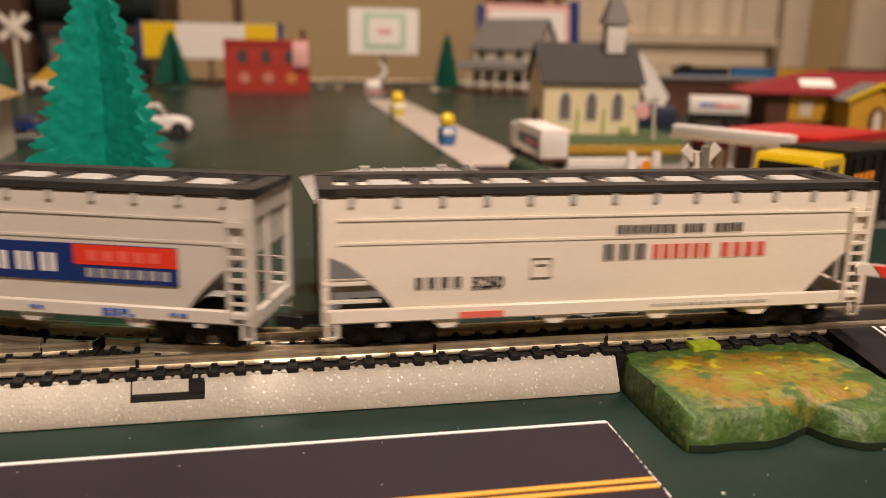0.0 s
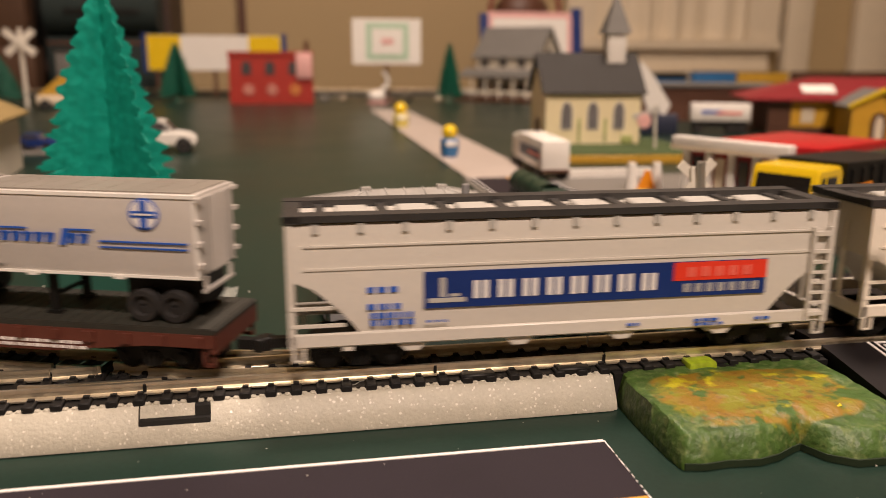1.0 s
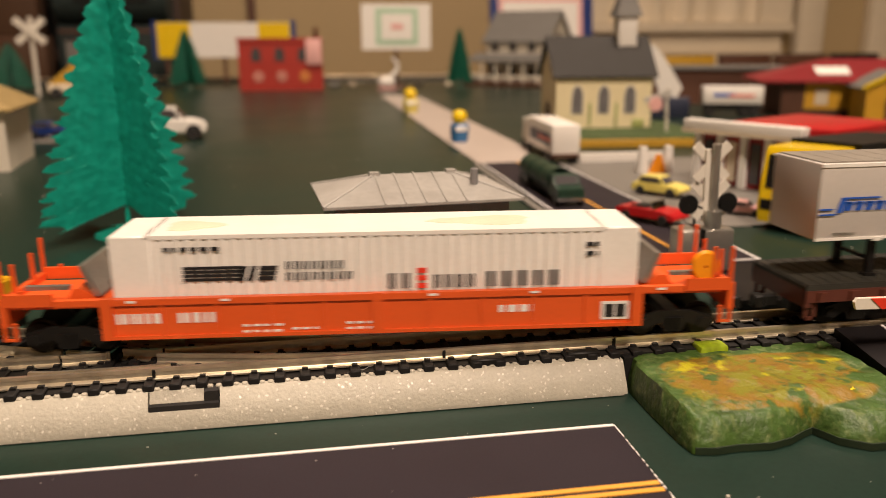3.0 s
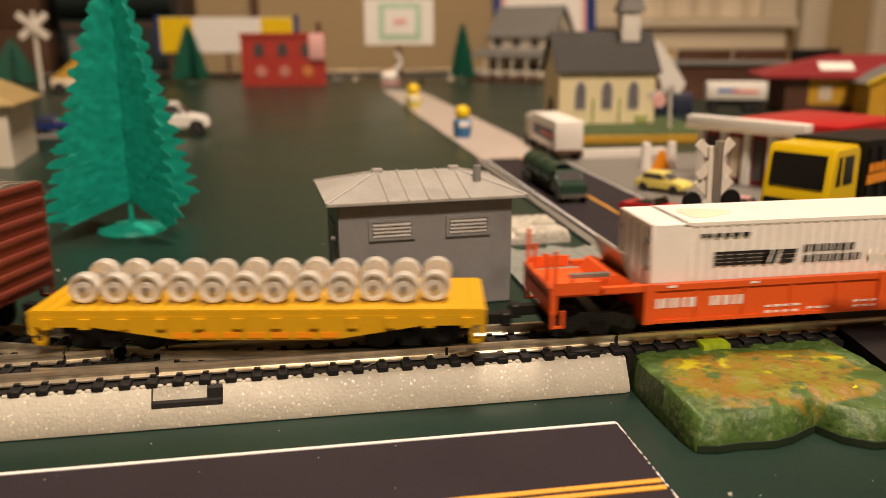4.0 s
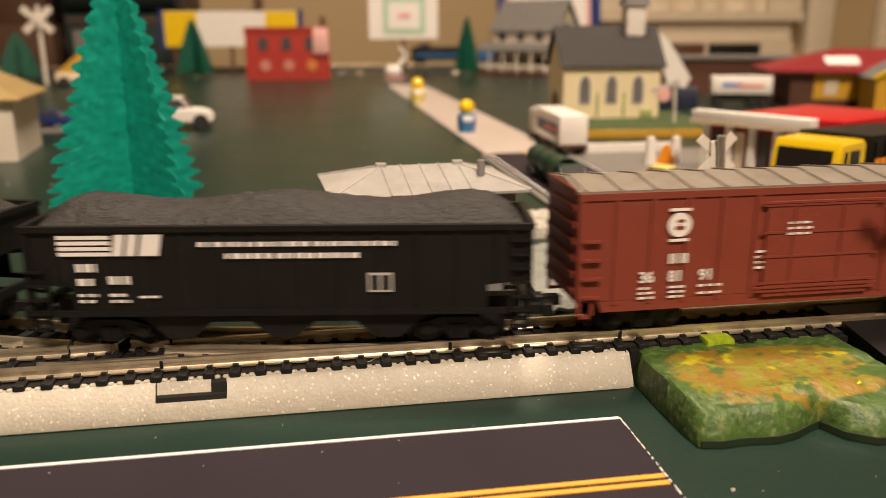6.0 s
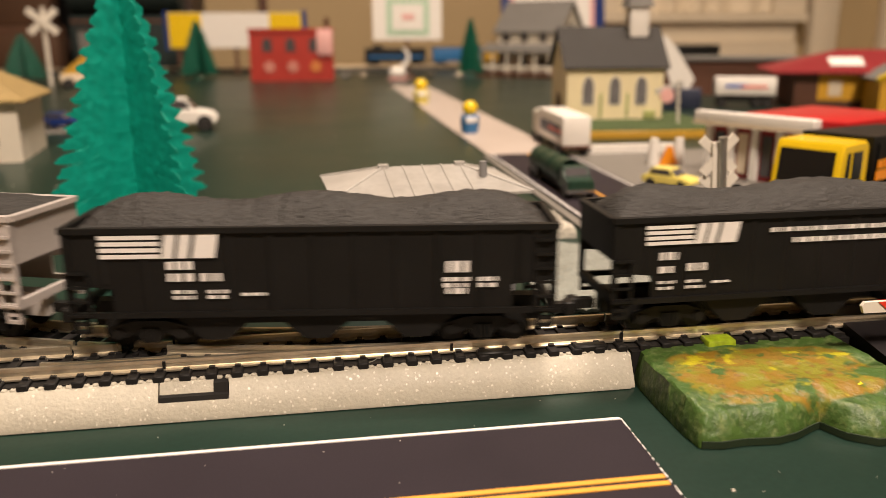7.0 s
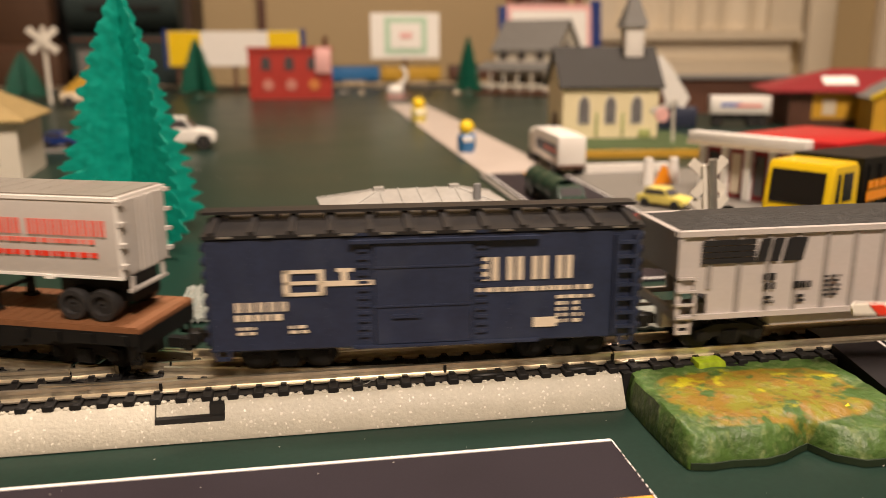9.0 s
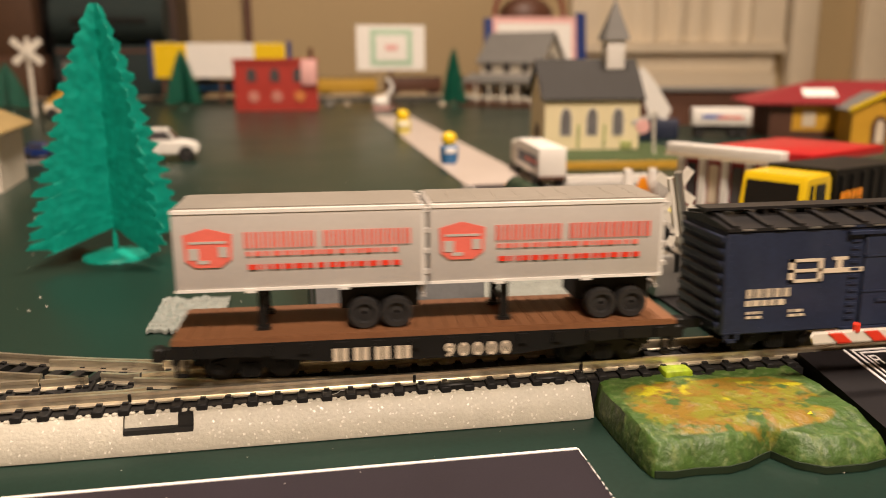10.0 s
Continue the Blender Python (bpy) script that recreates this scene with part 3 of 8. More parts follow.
def hillock():
    """Painted foam hillock with a notch in its front and a tab under the rail."""
    out = [(0.0560, 0.1292), (0.0600, 0.1318), (0.0690, 0.1322), (0.0700, 0.1346), (0.0766, 0.1344), (0.0778, 0.1322), (0.0900, 0.1328), (0.0972, 0.1316),
           (0.0976, 0.1220), (0.0974, 0.1120), (0.0984, 0.1040), (0.0970, 0.1014), (0.0918, 0.1003), (0.0848, 0.1004), (0.0810, 0.1030), (0.0790, 0.1070),
           (0.0770, 0.1062), (0.0735, 0.1044), (0.0696, 0.1034), (0.0640, 0.1038), (0.0600, 0.1034), (0.0568, 0.1040), (0.0562, 0.1075), (0.0559, 0.1180)]
    def inside(x, y):
        c, n = False, len(out)
        for k in range(n):
            (x1, y1), (x2, y2) = out[k], out[k - 1]
            if (y1 > y) != (y2 > y) and x < (x2 - x1) * (y - y1) / (y2 - y1) + x1:
                c = not c
        return c
    def gap(x, y):
        d = 9.0
        for k in range(len(out)):
            a, b, p = Vector(out[k]), Vector(out[k - 1]), Vector((x, y))
            e = b - a
            u = max(0, min(1, (p - a).dot(e) / e.length_squared))
            d = min(d, (a + e * u - p).length)
        return d
    def nearest(x, y):
        best, p = 9.0, Vector((x, y))
        for k in range(len(out)):
            a, b = Vector(out[k]), Vector(out[k - 1])
            e = b - a
            q = a + e * max(0, min(1, (p - a).dot(e) / e.length_squared))
            if (q - p).length < best:
                best, hit = (q - p).length, q
        return hit.x, hit.y
    bm = new_bm()
    step = 0.00040
    nx, ny = int(0.045 / step), int(0.038 / step)
    grid = {}
    for i in range(nx + 1):
        for j in range(ny + 1):
            x, y = 0.0550 + i * step, 0.0972 + j * step
            w = 0.0006 * noise.noise(Vector((x * 300, y * 300, 4)))
            if inside(x + w, y + w):
                d = gap(x, y)
                front = max(0, min(1, (0.1105 - y) / 0.008))
                h = 0.0062 - 0.0017 * front
                soft = 0.0009 + 0.0026 * front
                k = min(1, d / soft)
                z = 0.0012 + (h - 0.0012) * (1 - (1 - k) ** 2.2)
                z += 0.00034 * noise.fractal(Vector((x * 200, y * 200, 1)), 1, 2, 3) + (0.00008 + 0.00024 * front) * noise.noise(Vector((x * 460, y * 460, 2)))
                grid[i, j] = bm.verts.new((x, y, max(0.0009, z)))
    for i in range(nx):
        for j in range(ny):
            q = [grid.get(c) for c in ((i, j), (i + 1, j), (i + 1, j + 1), (i, j + 1))]
            if all(q):
                bm.faces.new(q)
    for v in [v for v in bm.verts if not v.link_faces]:
        bm.verts.remove(v)
    for v in [v for v in bm.verts if v.is_boundary]:
        v.co.x, v.co.y = nearest(v.co.x, v.co.y)
        v.co.z = 0.0014
    edge = [e for e in bm.edges if e.is_boundary]
    res = bmesh.ops.extrude_edge_only(bm, edges=edge)
    for v in res["geom"]:
        if isinstance(v, bmesh.types.BMVert):
            v.co.z = 0.0001
    t = thing("grass_hillock", pose(0, 0, 0), "low green painted hillock with ochre and yellow flower patches", "scenery")
    part("turf", bm, M["moss"], t)
    bm = new_bm()
    prism(bm, [(0.0772 + (x - 0.0772) * 0.985, 0.116 + (y - 0.116) * 1.02) for x, y in out], "z", 0.0001, 0.0013)
    part("foam_base", bm, M["dark_foam"], t, "dark green foam underside")
    bm = new_bm()
    bevelled(bm, 0.0700, 0.1285, 0.0040, 0.0757, 0.1324, 0.0074, 0.0006, 2)
    part("turf_tab", bm, M["tab_green"], t, "bright yellow-green tab against the rail")
    r = random.Random(11)
    for x, y, n in ((0.0655, 0.1165, 4), (0.0795, 0.1120, 7), (0.0880, 0.1105, 8)):
        bm = new_bm()
        for k in range(n):
            u, w = x + r.gauss(0, 0.0011), y + r.gauss(0, 0.0006)
            ball(bm, (u, w, 0.0060), r.uniform(0.0003, 0.0007), 1.4, 1, 0.22, 1)
        part("flower_clump", bm, M["flower"], t, "bright yellow dabs of flower foam")


# ---- the train ----
def truck(parent, x):
    """A two-axle truck: side frames with journal boxes and springs, bolster, and two wheelsets."""
    bm = new_bm()
    for y in (-0.0062, 0.0062):
        prism(bm, [(-0.0068, 0.0020), (-0.0068, 0.0040), (-0.0030, 0.0052), (0.0030, 0.0052), (0.0068, 0.0040), (0.0068, 0.0020), (0.0052, 0.0018), (0.0025, 0.0030), (0.0015, 0.0012), (-0.0015, 0.0012), (-0.0025, 0.0030), (-0.0052, 0.0018)], "y", y - 0.0005, y + 0.0005)
        for d in (-0.0055, 0.0055):
            tube(bm, (d, y - 0.0009, 0.0029), (d, y + 0.0009, 0.0029), 0.0010, 10)
        for d in (-0.0010, 0.0, 0.0010):
            tube(bm, (d, y - 0.0007 if y < 0 else y + 0.0007, 0.0014), (d, y - 0.0007 if y < 0 else y + 0.0007, 0.0040), 0.00045, 8)
    box(bm, -0.0012, -0.0062, 0.0030, 0.0012, 0.0062, 0.0050)
    tr = part("truck", bm, M["black"], parent, m=pose(x, 0, 0.0012))
    for d in (-0.0055, 0.0055):
        bm = new_bm()
        for y in (-0.0043, 0.0043):
            s = 1 if y > 0 else -1
            ring(bm, (d, y, 0.0028), "y", [(0.0002, s * 0.0007), (0.0026, s * 0.0007), (0.0028, 0.0), (0.0033, -s * 0.0003), (0.0033, -s * 0.0007), (0.0002, -s * 0.0007)], 18)
        tube(bm, (d, -0.004, 0.0028), (d, 0.004, 0.0028), 0.0005, 8)
        part("wheelset", bm, M["black"], tr)


def coupler(parent, x):
    s = 1 if x > 0 else -1
    bm = new_bm()
    box(bm, min(x, x + s * 0.0035), -0.0009, 0.0042, max(x, x + s * 0.0035), 0.0009, 0.0060)
    bevelled(bm, min(x + s * 0.003, x + s * 0.0052), -0.0014, 0.0038, max(x + s * 0.003, x + s * 0.0052), 0.0014, 0.0064, 0.0003, 1)
    part("coupler", bm, M["black"], parent)


def running_gear(parent, half, inset=0.013):
    for s in (-1, 1):
        truck(parent, s * (half - inset))
        coupler(parent, s * half)


def decal(parent, name, rects, y, material, label="", shear=0.0, th=0.00012):
    """Printed marks: flat bars (x, z, width, height) on the near side face y."""
    apart = len(rects) <= 40
    bm = new_bm()
    for x, z, w, h in rects:
        if apart:
            bm = new_bm()
        prism(bm, [(x, z), (x + w, z), (x + w + shear * h, z + h), (x + shear * h, z + h)], "y", y - th, y + 0.00005)
        if apart:
            ob = part(name, bm, material, parent, label)
    if not apart:
        ob = part(name, bm, material, parent, label)
        ob["kind"] = "stuff"
    return ob


def marks(x, z, h, count, pitch, w, t=None):
    """A line of plain upright bars in the rhythm of a printed name."""
    return [(x + k * pitch + d * w, z, 0.32 * w, h) for k in range(count) for d in (0.06, 0.56)]


def small_print(x, z, w, lines, h=0.00045, pitch=0.0008, seed=1):
    r = random.Random(seed)
    out = []
    for k in range(lines):
        a = x
        while a < x + w * 0.9:
            d = min(r.uniform(0.0006, 0.0016), x + w - a)
            out.append((a, z - k * pitch, d, h))
            a += d + r.uniform(0.0003, 0.0007)
    return out


def text(parent, words, x, z, size, y, material, label="", space=1.0):
    cu = bpy.data.curves.new("lettering", "FONT")
    cu.body, cu.size, cu.space_character, cu.extrude, cu.offset = words, size, space, 0.00006, size * 0.025
    ob = new("lettering", cu)
    dg = bpy.context.evaluated_depsgraph_get()
    me = bpy.data.meshes.new_from_object(ob.evaluated_get(dg))
    bpy.data.objects.remove(ob)
    me.transform(pose(x, y - 0.00005, z, 90, 0, 0))
    me.materials.clear()
    me.materials.append(material)
    o = new("lettering", me)
    o.parent = parent
    return tagged(o, label) if label else o


def ladder(bm, x0, x1, z0, z1, y, rungs, r=0.00035):
    for x in (x0, x1):
        box(bm, x - r, y - r, z0, x + r, y + r, z1)
    for k in range(rungs):
        z = z0 + (z1 - z0) * ((k + 0.5) / rungs)
        box(bm, x0, y - r * 1.3, z - r * 0.9, x1, y + r * 0.6, z + r * 0.9)


def stirrup(bm, x, y, w=0.0022, z0=0.0016, z1=0.0056):
    r = 0.0003
    box(bm, x - w / 2, y - r, z0, x - w / 2 + 2 * r, y + r, z1)
    box(bm, x + w / 2 - 2 * r, y - r, z0, x + w / 2, y + r, z1)
    box(bm, x - w / 2, y - r, z0, x + w / 2, y + r, z0 + 2 * r)


def restack(t, old, new_z):
    """Moves the heights of a car's body parts, all but its running gear, from one set of levels to another."""
    for ob in t.children:
        if ob.name.split(".")[0] in ("truck", "coupler"):
            continue
        for v in ob.data.vertices:
            v.co.z = float(np.interp(v.co.z, old, new_z))


def covered_hopper(label, paint, half):
    """Smooth-sided covered hopper: tank, slope-sheet ends with open corner frames, roof walk and hatches, outlets."""
    t = thing("covered_hopper", pose(0, 0, 0), label, "train car", "freight train")
    bm = new_bm()
    rows = []
    def reach(z):
        if z >= 0.0200:
            return half - 0.0007
        k = (0.0200 - z) / 0.0124
        return half - 0.0007 - 0.0114 * k ** 0.65
    zs = [0.0076, 0.0095, 0.0120, 0.0150, 0.0180, 0.0200, 0.0235, 0.0265, 0.0300, 0.0306]
    ys = [0.0087, 0.0089, 0.0090, 0.0091, 0.0091, 0.0091, 0.0091, 0.0090, 0.0088, 0.0080]
    for z, y in zip(zs, ys):
        e = reach(z)
        rows.append([bm.verts.new(p) for p in ((-e, -y, z), (e, -y, z), (e, y, z), (-e, y, z))])
    for a, b in zip(rows, rows[1:]):
        for k in range(4):
            j = (k + 1) % 4
            bm.faces.new((a[k], a[j], b[j], b[k]))
    bm.faces.new(rows[0][::-1]), bm.faces.new(rows[-1])
    part("tank", bm, paint, t)
    bm = new_bm()
    for y in (-1, 1):
        a, b = sorted((y * 0.0088, y * 0.0095))
        bevelled(bm, -half, a, 0.0056, half, b, 0.0080, 0.0003, 1)
        a, b = sorted((y * 0.0090, y * 0.0093))
        box(bm, -half + 0.0028, a, 0.0222, half - 0.0028, b, 0.0226)
        box(bm, -half + 0.0028, a, 0.0252, half - 0.0028, b, 0.0255)
        for x in (-half + 0.0006, half - 0.0006):
            box(bm, x - 0.0006, min(y * 0.0083, y * 0.0095), 0.0056, x + 0.0006, max(y * 0.0083, y * 0.0095), 0.0303)
    for x in (-half + 0.0006, half - 0.0006):
        box(bm, x - 0.0005, -0.009, 0.0056, x + 0.0005, 0.009, 0.0078)
        box(bm, x - 0.0004, -0.009, 0.0255, x + 0.0004, 0.009, 0.0303)
        box(bm, x - 0.0004, -0.0020, 0.0078, x + 0.0004, -0.0012, 0.0255)
    part("side_sill", bm, paint, t)
    bm = new_bm()
    x = half - 0.0028
    ladder(bm, x - 0.0016, x + 0.0016, 0.0060, 0.0262, -0.0097, 8)
    part("ladder", bm, paint, t)
    for z in (0.0098, 0.0138):
        block(t, "grab_iron", -half, -0.0096, z - 0.00035, -half + 0.0095 - (z - 0.0098) * 0.5, -0.0090, z + 0.00035, paint)
        block(t, "grab_iron", half - 0.009, 0.0090, z - 0.0003, half, 0.0096, z + 0.0003, paint)
    for sx in (-1, 1):
        for sy in (-1, 1):
            bm = new_bm()
            stirrup(bm, sx * (half - 0.0016), sy * 0.0092)
            part("stirrup", bm, paint, t)
    for k in range(4):
        x = (k - 1.5) * half * 0.385
        bm = new_bm()
        for s in (-1, 1):
            prism(bm, [(x - 0.0028, 0.0057), (x + 0.0028, 0.0057), (x + 0.0011, 0.0034), (x - 0.0011, 0.0034)], "y", min(s * 0.003, s * 0.0088), max(s * 0.003, s * 0.0088))
        box(bm, x - 0.0012, -0.006, 0.0026, x + 0.0012, 0.006, 0.0036)
        part("outlet", bm, paint, t)
    for x in (-half * 0.80, half * 0.80):
        bm = new_bm()
        box(bm, x - 0.0009, -0.0092, 0.0044, x + 0.0009, -0.0075, 0.0058)
        part("jacking_pad", bm, paint, t)
    for k in range(13):
        x = -half + 0.005 + k * (2 * half - 0.010) / 12
        bm = new_bm()
        box(bm, x - 0.0005, -0.0094, 0.0284, x + 0.0005, -0.0080, 0.0305)
        part("roof_bracket", bm, M["hatch"], t)
    bm = new_bm()
    for y in (-0.0092, 0.0056):
        bm = new_bm()
        box(bm, -half - 0.0004, y, 0.0308, half + 0.0004, y + 0.0036, 0.0322)
        part("running_board", bm, M["roofgrey"], t, "dark running board")
    for x in (-half - 0.0004, half - 0.0026):
        bm = new_bm()
        box(bm, x, -0.0092, 0.0306, x + 0.0030, 0.0092, 0.0320)
        part("end_walk", bm, M["roofgrey"], t)
    for k in range(9):
        x = -half + 0.006 + k * (2 * half - 0.012) / 8
        bm = new_bm()
        box(bm, x - 0.0008, -0.0060, 0.0307, x + 0.0008, 0.0060, 0.0314)
        part("walk_bracket", bm, M["roofgrey"], t)
    for k in range(8):
        x = -half + 0.006 + (k + 0.5) * (2 * half - 0.012) / 8
        bm = new_bm()
        bevelled(bm, x - 0.0030, -0.0034, 0.0306, x + 0.0030, 0.0034, 0.0316, 0.0004, 1)
        part("hatch", bm, M["hatch"], t)
    bm = new_bm()
    box(bm, -half + 0.004, -0.0016, 0.0030, half - 0.004, 0.0016, 0.0056)
    part("centre_sill", bm, M["black"], t)
    running_gear(t, half, 0.012)
    restack(t, [0.0016, 0.0026, 0.0056, 0.0080, 0.0224, 0.0254, 0.0303, 0.0322], [0.0044, 0.0048, 0.0068, 0.0094, 0.0205, 0.0246, 0.0281, 0.0297])
    return t


def cream_hopper(half):
    t = covered_hopper("cream plastic covered hopper car with black and red print", M["cream"], half)
    y, a = -0.00925, -half
    decal(t, "reporting_mark", marks(a + 0.0154, 0.0126, 0.0019, 4, 0.0022, 0.0016, 0.0004), y, M["letter_black"], "black printed marks")
    text(t, "5250", a + 0.0252, 0.0124, 0.0028, y, M["letter_black"], "black printed number 5250")
    decal(t, "data_box", [(a + 0.0355, 0.0172, 0.0037, 0.00012), (a + 0.0355, 0.0138, 0.0037, 0.00012), (a + 0.0355, 0.0138, 0.00012, 0.0034), (a + 0.0391, 0.0138, 0.00012, 0.0034), (a + 0.0364, 0.0160, 0.0020, 0.0002)], y, M["steel"])
    decal(t, "owner_name", marks(a + 0.0507, 0.0212, 0.0016, 8, 0.0014, 0.0011, 0.0003) + marks(a + 0.0630, 0.0212, 0.0016, 3, 0.0014, 0.0011, 0.0003) + marks(a + 0.0690, 0.0212, 0.0016, 4, 0.0014, 0.0011, 0.0003), y - 0.0001, M["letter_black"])
    decal(t, "black_emblem", marks(a + 0.0484, 0.0166, 0.0028, 3, 0.0029, 0.0022, 0.0005), y, M["letter_black"])
    decal(t, "red_emblem", marks(a + 0.0575, 0.0166, 0.0026, 6, 0.0019, 0.0015, 0.0005) + marks(a + 0.0705, 0.0166, 0.0026, 4, 0.0023, 0.0018, 0.0005), y, M["red_print"], "red printed emblem line")
    decal(t, "sill_stripe", [(a + 0.0231, 0.0072, 0.0078, 0.0011)], -0.0096, M["pink_print"], "red stencil on the sill")
    decal(t, "sill_print", small_print(a + 0.058, 0.0080, 0.025, 1, 0.0004, 0.0007, 3), -0.0096, M["hatch"])
    return t


def grey_hopper(half):
    t = covered_hopper("light grey covered hopper car with a blue and red banner", M["lightgrey"], half)
    y, a, b = -0.00925, -half, -half + 0.0230
    decal(t, "blue_banner", [(b, 0.0130, 0.0637, 0.0065)], y, M["blue_print"], "dark blue banner")
    decal(t, "red_banner", [(b + 0.0455, 0.0160, 0.0182, 0.0034)], y - 0.0001, M["red_print"], "red block on the banner")
    decal(t, "banner_name", marks(b + 0.0085, 0.0145, 0.0032, 8, 0.0044, 0.0033, 0.0008), y - 0.0001, M["letter_white"], "white block marks")
    decal(t, "banner_emblem", [(b + 0.0008, 0.0140, 0.0065, 0.0008), (b + 0.0028, 0.0150, 0.0010, 0.0034), (b + 0.0045, 0.0150, 0.0018, 0.0005)], y - 0.0001, M["hatch"])
    decal(t, "banner_small_name", marks(b + 0.0475, 0.0138, 0.0016, 7, 0.0022, 0.0016, 0.0004), y - 0.0001, M["hatch"])
    decal(t, "red_block_name", marks(b + 0.0480, 0.0167, 0.0018, 5, 0.0027, 0.0019, 0.0004), y - 0.0002, M["pink_print"])
    decal(t, "blue_data", small_print(a + 0.0133, 0.0162, 0.0060, 1, 0.0010, 0.001, 5) + small_print(a + 0.0133, 0.0132, 0.0064, 1, 0.0010, 0.001, 6) + small_print(a + 0.0138, 0.0116, 0.0075, 2, 0.0010, 0.0013, 7), y, M["blue_letter"], "blue printed data")
    decal(t, "sill_print", small_print(a + 0.0235, 0.0106, 0.004, 1, 0.0004, 0.001, 8) + small_print(a + 0.0600, 0.0080, 0.003, 1, 0.0005, 0.001, 9) + small_print(a + 0.0730, 0.0082, 0.0056, 2, 0.0005, 0.0008, 10) + small_print(a + 0.0850, 0.0080, 0.0035, 1, 0.0005, 0.001, 12), -0.0097, M["blue_letter"])
    return t


def flatcar(label, half, side, deck, z_deck=0.0104, pockets=14, belly=0.0052, ends=0.0032):
    """Flatcar with fish-belly side sills, stake pockets, a planked deck and end sills."""
    t = thing("flatcar", pose(0, 0, 0), label, "train car", "freight train")
    bm = new_bm()
    box(bm, -half, -0.0092, z_deck - 0.0009, half, 0.0092, z_deck)
    dk = part("deck", bm, deck, t, "planked deck")
    n = 34
    d = (2 * half - 0.0008) / n
    bm = new_bm()
    box(bm, 0, -0.00915, z_deck, d - 0.0002, 0.00915, z_deck + 0.00022)
    me = finish("plank", bm, deck)
    for k in range(n):
        ob = new("plank", me)
        ob.parent = dk
        ob.matrix_basis = pose(-half + 0.0004 + k * d, 0, 0)
    bm = new_bm()
    for s in (-1, 1):
        a, b = sorted((s * 0.0084, s * 0.0093))
        prism(bm, [(-half, z_deck - 0.0009), (half, z_deck - 0.0009), (half, z_deck - ends), (half * 0.72, z_deck - ends - 0.0001), (half * 0.34, z_deck - belly), (-half * 0.34, z_deck - belly), (-half * 0.72, z_deck - ends - 0.0001), (-half, z_deck - ends)], "y", a, b)
        for k in range(pockets):
            x = -half + (k + 0.5) * 2 * half / pockets
            c, d = sorted((s * 0.0092, s * 0.0099))
            box(bm, x - 0.0009, c, z_deck - 0.0030, x + 0.0009, d, z_deck - 0.0012)
    for s in (-1, 1):
        a, b = sorted((s * half, s * (half - 0.0012)))
        box(bm, a, -0.0092, z_deck - 0.0042, b, 0.0092, z_deck - 0.0008)
        for y in (-0.0085, 0.0085):
            stirrup(bm, s * (half - 0.0015), y, 0.0022, 0.0036, z_deck - 0.003)
    part("side_sill", bm, side, t)
    bm = new_bm()
    box(bm, -half + 0.002, -0.0015, 0.0030, half - 0.002, 0.0015, z_deck - 0.0010)
    for k in range(7):
        x = (k - 3) * half * 0.26
        box(bm, x - 0.0005, -0.0083, z_deck - 0.0030, x + 0.0005, 0.0083, z_deck - 0.0010)
    part("underframe", bm, M["black"], t)
    running_gear(t, half, 0.013)
    return t


